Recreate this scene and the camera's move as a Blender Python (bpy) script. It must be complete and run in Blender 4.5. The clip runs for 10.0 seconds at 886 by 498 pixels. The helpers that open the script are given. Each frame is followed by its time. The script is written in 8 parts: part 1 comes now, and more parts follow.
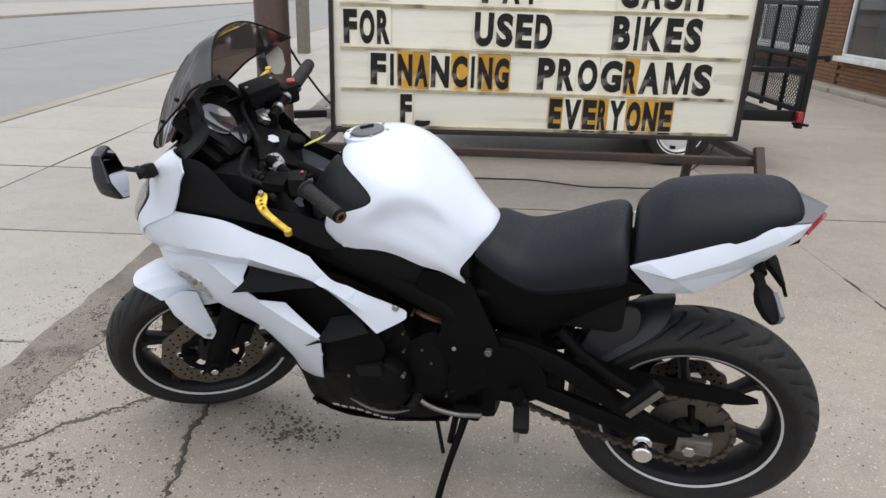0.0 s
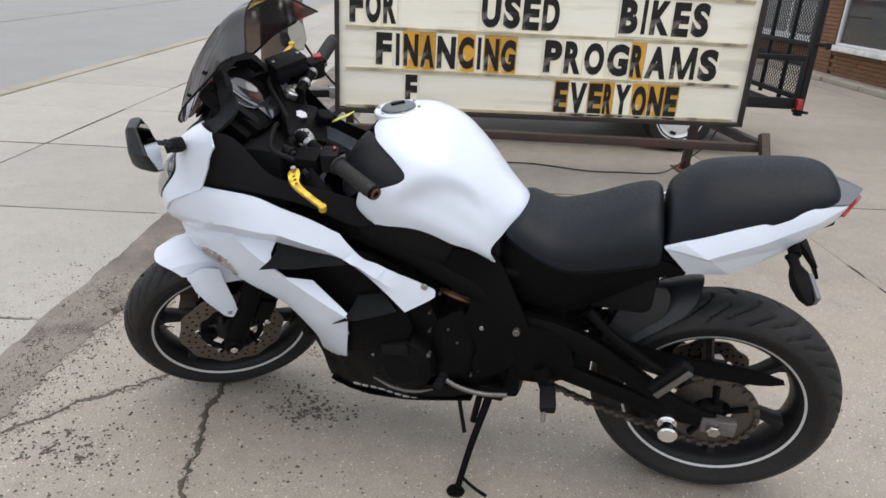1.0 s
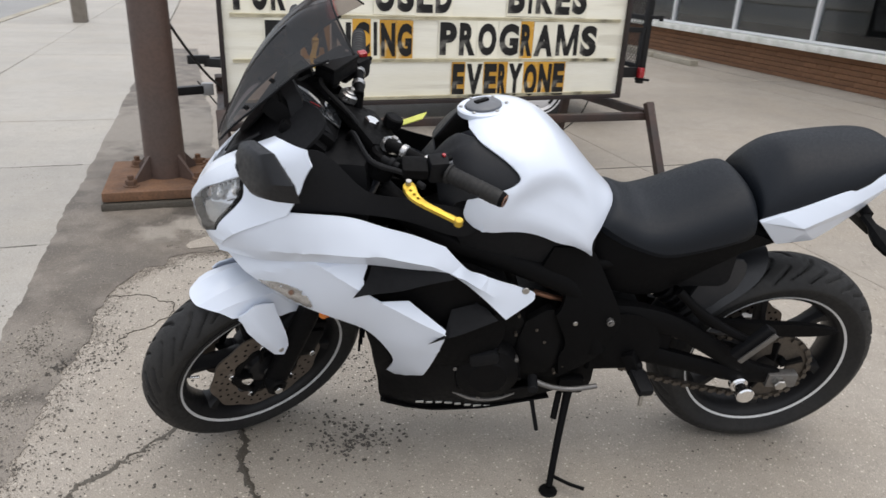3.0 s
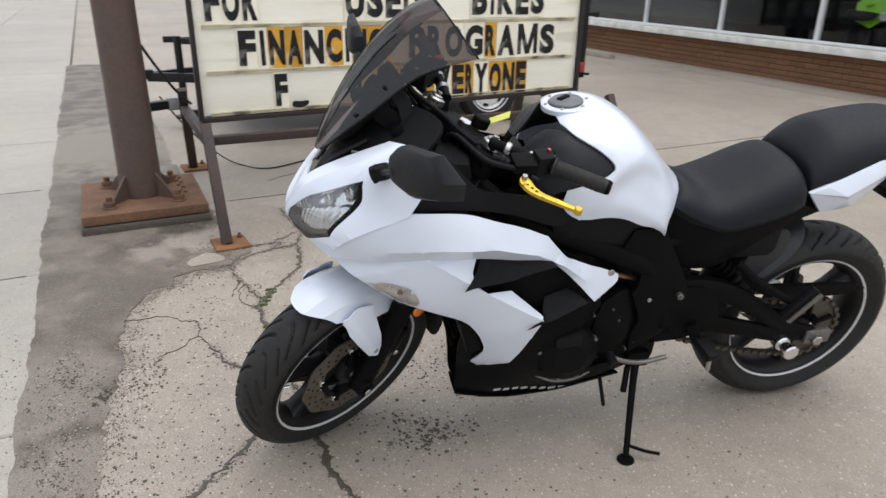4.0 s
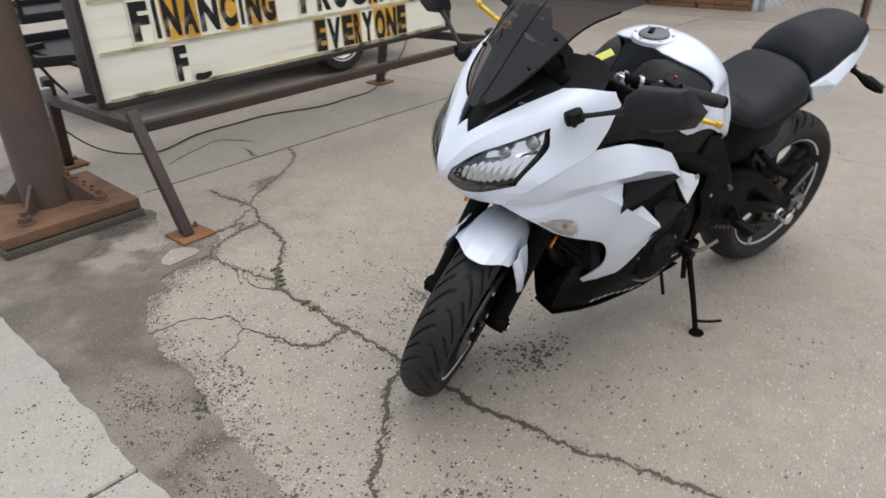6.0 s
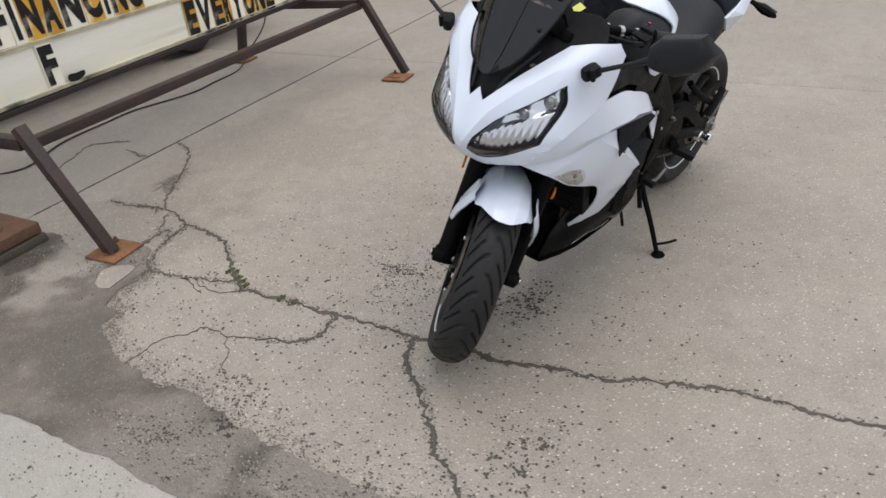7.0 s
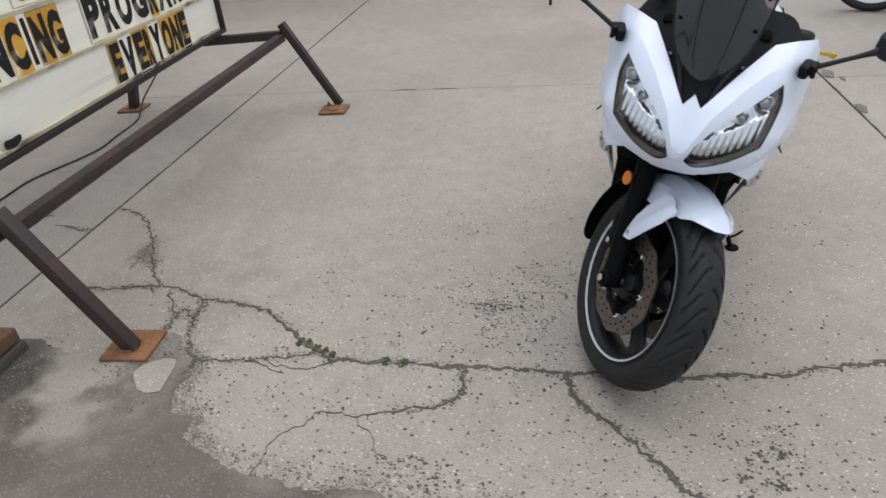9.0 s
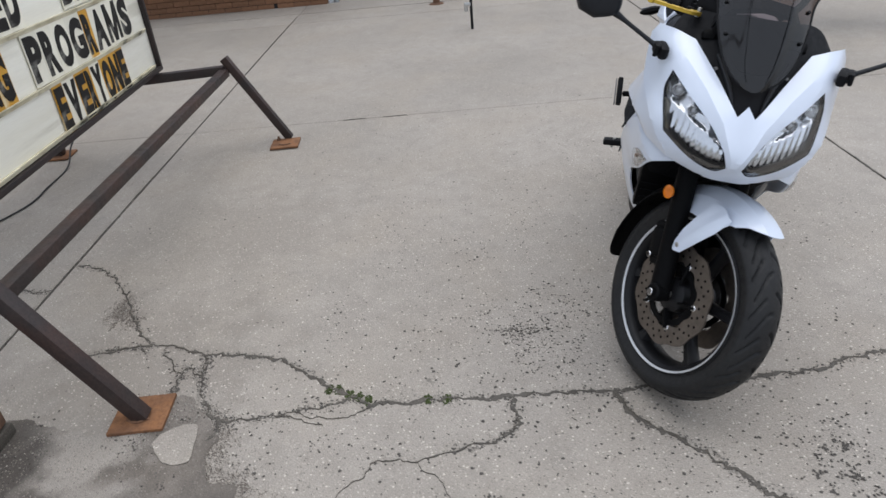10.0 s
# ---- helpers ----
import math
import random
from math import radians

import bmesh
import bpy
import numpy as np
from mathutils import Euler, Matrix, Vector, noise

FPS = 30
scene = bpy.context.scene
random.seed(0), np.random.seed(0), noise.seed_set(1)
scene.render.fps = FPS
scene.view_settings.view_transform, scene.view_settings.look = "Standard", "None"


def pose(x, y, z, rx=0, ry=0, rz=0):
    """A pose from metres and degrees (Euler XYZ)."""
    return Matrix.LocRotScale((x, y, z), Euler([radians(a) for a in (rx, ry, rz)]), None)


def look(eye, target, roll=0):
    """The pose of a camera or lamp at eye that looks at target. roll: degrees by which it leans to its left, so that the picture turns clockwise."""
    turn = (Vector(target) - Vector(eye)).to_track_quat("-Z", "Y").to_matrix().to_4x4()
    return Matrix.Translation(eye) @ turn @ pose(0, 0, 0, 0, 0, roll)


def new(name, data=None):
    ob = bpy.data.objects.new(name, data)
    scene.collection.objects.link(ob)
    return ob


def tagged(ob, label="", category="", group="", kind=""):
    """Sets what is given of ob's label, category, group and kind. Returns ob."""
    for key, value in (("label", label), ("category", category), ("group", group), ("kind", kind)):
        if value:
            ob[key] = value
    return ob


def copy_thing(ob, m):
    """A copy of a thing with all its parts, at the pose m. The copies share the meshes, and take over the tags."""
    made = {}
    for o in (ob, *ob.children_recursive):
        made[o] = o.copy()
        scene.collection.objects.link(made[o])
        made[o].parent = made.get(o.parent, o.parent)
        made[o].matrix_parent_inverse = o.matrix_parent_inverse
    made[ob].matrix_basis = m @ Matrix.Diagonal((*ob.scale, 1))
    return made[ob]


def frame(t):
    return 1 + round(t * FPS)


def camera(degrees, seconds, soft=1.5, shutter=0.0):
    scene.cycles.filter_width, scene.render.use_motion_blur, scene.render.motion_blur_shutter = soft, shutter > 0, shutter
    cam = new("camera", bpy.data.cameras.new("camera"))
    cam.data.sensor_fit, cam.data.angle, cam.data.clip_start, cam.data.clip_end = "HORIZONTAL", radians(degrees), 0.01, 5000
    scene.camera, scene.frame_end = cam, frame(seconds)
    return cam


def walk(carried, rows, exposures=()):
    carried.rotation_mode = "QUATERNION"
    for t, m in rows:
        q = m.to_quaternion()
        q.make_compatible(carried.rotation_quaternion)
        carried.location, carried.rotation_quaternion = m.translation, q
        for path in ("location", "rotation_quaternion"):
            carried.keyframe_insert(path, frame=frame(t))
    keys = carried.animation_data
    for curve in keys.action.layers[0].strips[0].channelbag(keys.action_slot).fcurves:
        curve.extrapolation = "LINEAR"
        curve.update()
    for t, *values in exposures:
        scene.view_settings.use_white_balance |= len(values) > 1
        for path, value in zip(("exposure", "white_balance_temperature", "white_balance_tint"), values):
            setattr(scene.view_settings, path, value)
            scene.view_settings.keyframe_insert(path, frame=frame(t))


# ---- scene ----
import itertools

cam = camera(65.8, 10.0, 1.5, 0.4)
METRES, EYE, TILT, LEAN, TURN = 4.13, 1.3206, 1.494, -0.485, 0.0
ROWS = [
    (0.0, 0.0, 0.0, 0.0, 0.59, -22.13, -1.46),
    (0.5, -0.0073, 0.0003, -0.0026, 1.17, -22.43, -1.51),
    (1.0, -0.025, 0.0005, -0.0048, -0.17, -23.39, -2.47),
    (1.5, -0.0492, 0.0213, -0.0095, -0.83, -24.98, -2.42),
    (2.0, -0.082, 0.0388, -0.0109, -4.23, -25.03, -2.78),
    (3.5, -0.2355, 0.0607, -0.0066, -22.58, -23.94, -1.59),
    (4.0, -0.2841, 0.0724, -0.0078, -25.99, -23.79, -1.16),
    (4.5, -0.3379, 0.0734, -0.0061, -35.98, -23.26, -2.93),
    (5.0, -0.3868, 0.0999, -0.0058, -41.03, -23.32, -3.68),
    (5.5, -0.4315, 0.1385, -0.0036, -40.71, -25.7, 0.03),
    (7.0, -0.5465, 0.271, 0.0186, -63.33, -32.26, 3.48),
    (7.5, -0.562, 0.3208, 0.015, -67.74, -31.13, 4.22),
    (8.0, -0.5784, 0.3797, 0.018, -76.45, -30.37, 3.69),
    (8.5, -0.5767, 0.4546, 0.0156, -80.4, -31.83, 2.98),
    (9.0, -0.5796, 0.5128, 0.016, -81.13, -31.25, 3.21),
    (9.5, -0.5828, 0.5672, 0.0223, -86.99, -30.42, 3.57),
    (10.0, -0.5729, 0.6138, 0.0193, -90.79, -29.83, 3.35),
]
walk(cam, [(t, pose(0, 0, EYE, TILT, LEAN, TURN) @ pose(METRES * x, METRES * y, METRES * z, 90 + pitch, roll, yaw)) for t, x, y, z, yaw, pitch, roll in ROWS], [(0.0, 0.12, 6500, 10), (2.0, 0.14, 6500, 10), (3.5, 0.15, 6530, 10), (4.5, 0.18, 6530, 10), (5.5, 0.13, 6560, 10), (7.0, -0.01, 6500, 10), (8.5, -0.03, 6320, 10), (9.2, -0.04, 6200, 10), (10.0, -0.04, 6070, 10)])

# ---- world and light ----
world = bpy.data.worlds.new("overcast_sky")
scene.world = world
world.use_nodes = True
wn = world.node_tree.nodes
wl = world.node_tree.links
sky = wn.new("ShaderNodeTexSky")
sky.sky_type = "NISHITA"
sky.sun_disc = False
sky.sun_elevation, sky.sun_rotation = radians(76), radians(148)
sky.air_density, sky.dust_density = 1.0, 4.0
veil = wn.new("ShaderNodeMix")
veil.data_type = "RGBA"
veil.inputs[0].default_value = 0.72
veil.inputs[7].default_value = (7.4, 7.6, 8.0, 1)
wl.new(sky.outputs[0], veil.inputs[6])
wl.new(veil.outputs[2], wn["Background"].inputs[0])
wn["Background"].inputs[1].default_value = 0.15
sun = new("sun", bpy.data.lights.new("sun", "SUN"))
sun.data.energy, sun.data.angle, sun.data.color = 1.5, radians(70), (1.0, 0.96, 0.9)
sun.matrix_world = look((1.6, -2.6, 12), (0, 0, 0))


# ---- materials ----
def material(name, colour, rough=0.5, metal=0.0, coat=0.0, grain=0.0, grain_size=200.0, blotch=0.0, blotch_size=6.0, bump=0.0, bump_size=300.0, tint=None, vary=0.0, spec=0.5, stretch=(1, 1, 1), scuff=None, scuff_size=14.0, scuff_amount=0.7):
    """A principled surface: colour with fine grain, broad blotches towards tint, scuffs in a colour of their own, and fine relief."""
    m = bpy.data.materials.new(name)
    m.use_nodes = True
    n, l = m.node_tree.nodes, m.node_tree.links
    b = n["Principled BSDF"]
    b.inputs["Roughness"].default_value = rough
    b.inputs["Metallic"].default_value = metal
    b.inputs["Coat Weight"].default_value = coat
    b.inputs["Coat Roughness"].default_value = 0.06
    b.inputs["Specular IOR Level"].default_value = spec
    co = n.new("ShaderNodeTexCoord")
    run = n.new("ShaderNodeMapping")
    run.inputs["Scale"].default_value = stretch
    l.new(co.outputs["Object"], run.inputs["Vector"])
    last = n.new("ShaderNodeRGB")
    last.outputs[0].default_value = (*colour, 1)
    out = last.outputs[0]

    def mixed(factor, other, amount):
        nonlocal out
        x = n.new("ShaderNodeMix")
        x.data_type = "RGBA"
        s = n.new("ShaderNodeMath")
        s.operation = "MULTIPLY"
        s.inputs[1].default_value = amount
        l.new(factor, s.inputs[0])
        l.new(s.outputs[0], x.inputs[0])
        l.new(out, x.inputs[6])
        x.inputs[7].default_value = (*other, 1)
        out = x.outputs[2]

    def cloud(size, detail, low, high):
        t = n.new("ShaderNodeTexNoise")
        t.inputs["Scale"].default_value = size
        t.inputs["Detail"].default_value = detail
        l.new(run.outputs[0], t.inputs["Vector"])
        r = n.new("ShaderNodeMapRange")
        r.inputs[1].default_value, r.inputs[2].default_value = low, high
        l.new(t.outputs[0], r.inputs[0])
        return r.outputs[0]

    dark = tint or tuple(c * 0.45 for c in colour)
    if blotch:
        mixed(cloud(blotch_size, 6, 0.38, 0.7), dark, blotch)
    if grain:
        mixed(cloud(grain_size, 3, 0.42, 0.68), tuple(c * 0.4 for c in colour), grain)
        r = cloud(grain_size * 0.37, 4, 0.3, 0.7)
        k = n.new("ShaderNodeMapRange")
        k.inputs[3].default_value, k.inputs[4].default_value = max(rough - 0.08, 0.02), min(rough + 0.1, 1)
        l.new(r, k.inputs[0])
        l.new(k.outputs[0], b.inputs["Roughness"])
    if scuff:
        mixed(cloud(scuff_size, 5, 0.56, 0.68), scuff, scuff_amount)
    if vary:
        info = n.new("ShaderNodeObjectInfo")
        h = n.new("ShaderNodeHueSaturation")
        k = n.new("ShaderNodeMapRange")
        k.inputs[3].default_value, k.inputs[4].default_value = 1 - vary, 1 + vary
        l.new(info.outputs["Random"], k.inputs[0])
        l.new(k.outputs[0], h.inputs["Value"])
        l.new(out, h.inputs["Color"])
        out = h.outputs[0]
    l.new(out, b.inputs["Base Color"])
    if bump:
        t = n.new("ShaderNodeTexNoise")
        t.inputs["Scale"].default_value = bump_size
        t.inputs["Detail"].default_value = 4
        l.new(co.outputs["Object"], t.inputs["Vector"])
        u = n.new("ShaderNodeBump")
        u.inputs["Strength"].default_value = bump
        u.inputs["Distance"].default_value = 0.002
        l.new(t.outputs[0], u.inputs["Height"])
        l.new(u.outputs[0], b.inputs["Normal"])
    return m


def concrete(name, colour, dark, stain, speck=1.0, broad=0.7, spots=()):
    """Weathered exposed-aggregate concrete: broad stains, fine sand, pale and dark pebbles, small relief."""
    m = bpy.data.materials.new(name)
    m.use_nodes = True
    n, l = m.node_tree.nodes, m.node_tree.links
    b = n["Principled BSDF"]
    b.inputs["Roughness"].default_value = 0.62
    b.inputs["Specular IOR Level"].default_value = 0.5
    geo = n.new("ShaderNodeNewGeometry")

    def tex(kind, size, detail=4):
        t = n.new(kind)
        t.inputs["Scale"].default_value = size
        if kind == "ShaderNodeTexNoise":
            t.inputs["Detail"].default_value = detail
        l.new(geo.outputs["Position"], t.inputs["Vector"])
        return t

    def ramp(src, low, high, to0=0.0, to1=1.0):
        r = n.new("ShaderNodeMapRange")
        for i, v in enumerate((low, high, to0, to1)):
            r.inputs[i + 1].default_value = v
        l.new(src, r.inputs[0])
        return r.outputs[0]

    def mix(f, a, c):
        x = n.new("ShaderNodeMix")
        x.data_type = "RGBA"
        l.new(f, x.inputs[0])
        for i, v in ((6, a), (7, c)):
            if isinstance(v, tuple):
                x.inputs[i].default_value = (*v, 1)
            else:
                l.new(v, x.inputs[i])
        return x.outputs[2]

    def both_of(a, c):
        x = n.new("ShaderNodeMath")
        x.operation = "MULTIPLY"
        l.new(a, x.inputs[0])
        l.new(c, x.inputs[1])
        return x.outputs[0]

    def pebbles(size, pick, share, near, amount):
        """A mask of single pebbles: a share of the cells, chosen by one channel of their own colour."""
        v = tex("ShaderNodeTexVoronoi", size)
        s = n.new("ShaderNodeSeparateColor")
        l.new(v.outputs["Color"], s.inputs[0])
        return both_of(ramp(s.outputs[pick], 1 - share, 1 - share + 0.02, 0, amount), ramp(v.outputs["Distance"], near, near * 0.55))

    c = mix(ramp(tex("ShaderNodeTexNoise", broad, 8).outputs[0], 0.4, 0.6 if stain == 1.0 else 0.72, 0, stain), colour, dark)
    c = mix(ramp(tex("ShaderNodeTexNoise", 3.1, 5).outputs[0], 0.46, 0.75, 0, 0.4), c, dark)
    c = mix(ramp(tex("ShaderNodeTexNoise", 11, 6).outputs[0], 0.45, 0.72, 0, 0.4), c, dark)
    c = mix(ramp(tex("ShaderNodeTexNoise", 1.9, 4).outputs[0], 0.45, 0.7, 0, 0.4), c, (colour[0] * 0.97, colour[1] * 0.92, colour[2] * 0.84))
    for centre, radius, other in spots:
        d = n.new("ShaderNodeVectorMath")
        d.operation = "DISTANCE"
        d.inputs[1].default_value = centre
        l.new(geo.outputs["Position"], d.inputs[0])
        w = n.new("ShaderNodeMath")
        w.operation = "MULTIPLY_ADD"
        w.inputs[1].default_value = radius * 2.4
        l.new(tex("ShaderNodeTexNoise", 7, 7).outputs[0], w.inputs[0])
        l.new(d.outputs["Value"], w.inputs[2])
        c = mix(ramp(w.outputs[0], radius * 2.35, radius * 1.75), c, other)
    c = mix(ramp(tex("ShaderNodeTexNoise", 330, 3).outputs[0], 0.35, 0.72, 0.0, 0.62 * speck), c, tuple(v * 0.5 for v in dark))
    c = mix(pebbles(170, 0, 0.22, 0.5, 0.55 * speck), c, tuple(min(v * 1.35, 0.8) for v in colour))
    c = mix(pebbles(170, 1, 0.16, 0.5, 0.62 * speck), c, tuple(v * 0.6 for v in dark))
    c = mix(pebbles(120, 2, 0.036, 0.42, 0.75 * speck), c, tuple(min(v * 1.75, 0.8) for v in colour))
    c = mix(pebbles(60, 0, 0.012, 0.24, 0.6 * speck), c, tuple(min(v * 1.7, 0.8) for v in colour))
    c = mix(pebbles(48, 1, 0.10, 0.2, 0.75 * speck), c, (0.085, 0.076, 0.065))
    info = n.new("ShaderNodeObjectInfo")
    h = n.new("ShaderNodeHueSaturation")
    l.new(ramp(info.outputs["Random"], 0, 1, 0.94, 1.06), h.inputs["Value"])
    l.new(c, h.inputs["Color"])
    l.new(h.outputs[0], b.inputs["Base Color"])
    u = n.new("ShaderNodeBump")
    u.inputs["Strength"].default_value = 0.75
    u.inputs["Distance"].default_value = 0.0035
    l.new(tex("ShaderNodeTexNoise", 160, 5).outputs[0], u.inputs["Height"])
    l.new(u.outputs[0], b.inputs["Normal"])
    return m


def see_through(name, colour, gloss=0.08, rough=0.02, most=0.9):
    """A thin clear or smoked sheet: tinted light goes through, part of it mirrors the sky."""
    m = bpy.data.materials.new(name)
    m.use_nodes = True
    n, l = m.node_tree.nodes, m.node_tree.links
    n.remove(n["Principled BSDF"])
    a = n.new("ShaderNodeBsdfTransparent")
    a.inputs[0].default_value = (*colour, 1)
    g = n.new("ShaderNodeBsdfGlossy")
    g.inputs["Roughness"].default_value = rough
    f = n.new("ShaderNodeFresnel")
    f.inputs[0].default_value = 1.45
    k = n.new("ShaderNodeMapRange")
    k.inputs[1].default_value, k.inputs[2].default_value = 0.0, 1.0
    k.inputs[3].default_value, k.inputs[4].default_value = gloss, most
    l.new(f.outputs[0], k.inputs[0])
    x = n.new("ShaderNodeMixShader")
    l.new(k.outputs[0], x.inputs[0])
    l.new(a.outputs[0], x.inputs[1])
    l.new(g.outputs[0], x.inputs[2])
    l.new(x.outputs[0], n["Material Output"].inputs[0])
    return m


PEARL = material("pearl_white_paint", (0.675, 0.735, 0.84), 0.3, coat=0.6, blotch=0.06, blotch_size=3)
SATIN = material("black_plastic", (0.0034, 0.0034, 0.0038), 0.55, spec=0.075, grain=0.25, grain_size=260, bump=0.12, bump_size=1500)
MATT = material("matt_black_plastic", (0.0075, 0.0078, 0.009), 0.55, spec=0.13, grain=0.25, grain_size=260, bump=0.2, bump_size=1800)
GLOSSY = material("gloss_black", (0.005, 0.005, 0.0055), 0.4, spec=0.075, coat=0.0, grain=0.15)
VINYL = material("seat_vinyl", (0.0062, 0.0085, 0.0125), 0.5, spec=0.24, grain=0.06, grain_size=500, bump=0.12, bump_size=2200)
RUBBER = material("tyre_rubber", (0.012, 0.012, 0.0125), 0.6, spec=0.35, blotch=0.5, blotch_size=9, tint=(0.024, 0.023, 0.021), grain=0.3, grain_size=180, bump=0.3, bump_size=700)
RIM = material("black_rim", (0.009, 0.009, 0.010), 0.42, spec=0.25, coat=0.0, grain=0.2)
STRIPE = material("silver_rim_tape", (0.62, 0.63, 0.64), 0.35, metal=0.3, grain=0.15)
STEEL = material("steel", (0.45, 0.44, 0.42), 0.35, metal=1.0, grain=0.3, grain_size=120)
TUBE = material("dark_fork_chrome", (0.12, 0.12, 0.125), 0.2, metal=1.0, grain=0.2)
CHROME = material("chrome", (0.8, 0.8, 0.8), 0.12, metal=1.0)
ALLOY = material("bare_alloy", (0.55, 0.55, 0.54), 0.4, metal=0.9, grain=0.3, grain_size=90)
DISC = material("brake_disc", (0.18, 0.152, 0.128), 0.42, metal=0.75, grain=0.35, grain_size=60)
DULL = material("dull_cast_metal", (0.19, 0.185, 0.18), 0.45, metal=0.8, grain=0.3, grain_size=90)
CHAIN = material("chain_steel", (0.11, 0.095, 0.08), 0.5, metal=0.7, grain=0.4)
ENGINE = material("engine_black", (0.004, 0.004, 0.0044), 0.5, spec=0.09, grain=0.35, grain_size=120, bump=0.3, bump_size=500)
GOLD = material("gold_anodised", (0.62, 0.42, 0.055), 0.36, metal=0.7, grain=0.1)
BRUSHED = material("brushed_alloy", (0.46, 0.46, 0.46), 0.3, metal=0.95, grain=0.2, grain_size=200)
COVER = material("textured_black_cover", (0.011, 0.012, 0.0148), 0.46, spec=0.3, grain=0.15, grain_size=300, bump=0.15, bump_size=1800)
COPPER = material("copper_plug", (0.22, 0.115, 0.075), 0.45, metal=0.8)
RED = material("red_plastic", (0.33, 0.012, 0.018), 0.25, coat=0.6, grain=0.15)
AMBER = material("amber_lens", (0.85, 0.22, 0.005), 0.15, coat=0.8, grain=0.3, grain_size=60)
TAG = material("yellow_tag", (0.72, 0.75, 0.16), 0.6, blotch=0.2)
REFLECTOR = material("lamp_reflector", (0.70, 0.71, 0.73), 0.17, metal=1.0)
MIRROR = material("mirror_glass", (0.4, 0.4, 0.41), 0.02, metal=1.0)
HUGGER = material("grey_hugger_plastic", (0.024, 0.025, 0.028), 0.42, spec=0.35, grain=0.2, grain_size=200)
GREY = material("grey_tail_plastic", (0.12, 0.127, 0.14), 0.4, grain=0.2)
LENS = see_through("clear_lens", (0.95, 0.955, 0.96), 0.01, 0.02, 0.2)
SMOKE = see_through("smoked_screen", (0.17, 0.130, 0.118), 0.035, 0.14, 0.7)
DIAL = material("dial_face", (0.022, 0.024, 0.027), 0.1, spec=0.9, coat=1.0, blotch=0.3, blotch_size=40)
PALE_PRINT = material("pale_lettering", (0.55, 0.55, 0.52), 0.5, grain=0.4, grain_size=150)

SLAB = concrete("lot_concrete", (0.398, 0.359, 0.310), (0.250, 0.223, 0.188), 0.62, 1.0, 0.7, (((-0.45, 3.65, 0.0), 0.42, (0.295, 0.262, 0.222)), ((0.55, 3.45, 0.0), 0.36, (0.325, 0.289, 0.245)), ((-0.1, 4.6, 0.0), 0.4, (0.36, 0.324, 0.272))))
WALKWAY = concrete("sidewalk_concrete", (0.41, 0.39, 0.355), (0.295, 0.278, 0.25), 0.55, 0.75)
KERB = concrete("kerb_concrete", (0.40, 0.37, 0.30), (0.25, 0.22, 0.17), 0.6)
DIRT = concrete("packed_dirt", (0.215, 0.188, 0.159), (0.092, 0.078, 0.064), 1.0, 0.95, 4.2, (((-0.86, 3.74, 0.0), 0.21, (0.345, 0.311, 0.268)), ((-1.08, 3.62, 0.0), 0.12, (0.30, 0.27, 0.232)), ((-0.9, 3.96, 0.0), 0.17, (0.07, 0.06, 0.05)), ((-1.2, 3.25, 0.0), 0.24, (0.125, 0.108, 0.09)), ((-1.45, 2.55, 0.0), 0.22, (0.22, 0.195, 0.165)), ((-1.45, 2.0, 0.0), 0.3, (0.235, 0.208, 0.178)), ((-1.45, 1.3, 0.0), 0.4, (0.28, 0.25, 0.214)), ((-1.45, 0.5, 0.0), 0.4, (0.28, 0.25, 0.214)), ((-1.3, 6.0, 0.0), 0.9, (0.25, 0.223, 0.19))))
FILL = concrete("joint_dirt", (0.105, 0.092, 0.074), (0.042, 0.036, 0.028), 0.9, 1.0)
ASPHALT = concrete("worn_asphalt", (0.30, 0.30, 0.295), (0.23, 0.228, 0.222), 0.5, 0.7)
GRIT = material("dark_grit", (0.08, 0.072, 0.063), 0.9, vary=0.3, grain=0.4)
SOIL = material("brown_soil", (0.185, 0.160, 0.134), 0.95, blotch=0.6, blotch_size=30, tint=(0.11, 0.093, 0.076))
GRAVEL = material("pale_gravel", (0.37, 0.34, 0.295), 0.9, blotch=0.7, blotch_size=25, tint=(0.2, 0.18, 0.15), grain=0.4)
MOSS = material("moss", (0.062, 0.082, 0.022), 0.95, blotch=0.5, blotch_size=60, bump=0.8, bump_size=300)
FOOTRUST = material("orange_rust", (0.235, 0.108, 0.045), 0.88, blotch=0.75, blotch_size=14, tint=(0.085, 0.045, 0.028), grain=0.5, grain_size=90, bump=0.6, bump_size=90)
RUST = material("rusty_plate", (0.17, 0.088, 0.047), 0.85, blotch=0.75, blotch_size=7, tint=(0.06, 0.036, 0.026), grain=0.5, grain_size=90, bump=0.6, bump_size=90)
POLE = material("brown_painted_steel", (0.075, 0.052, 0.044), 0.5, blotch=0.5, blotch_size=3, tint=(0.11, 0.055, 0.035), grain=0.3, grain_size=60, bump=0.3, bump_size=40)
DARKSTEEL = material("dark_rusty_steel", (0.034, 0.027, 0.025), 0.5, spec=0.35, blotch=0.65, blotch_size=6, tint=(0.075, 0.036, 0.026), grain=0.4, grain_size=120, bump=0.4, bump_size=120)
BLACKSTEEL = material("black_trailer_steel", (0.010, 0.010, 0.011), 0.5, spec=0.25, grain=0.3)
PANEL = material("sign_panel", (0.87, 0.85, 0.75), 0.45, blotch=0.3, blotch_size=2.2, tint=(0.66, 0.60, 0.43), grain=0.06, grain_size=30, stretch=(0.5, 1, 6), scuff=(0.30, 0.25, 0.15), scuff_size=2.4, scuff_amount=0.3)
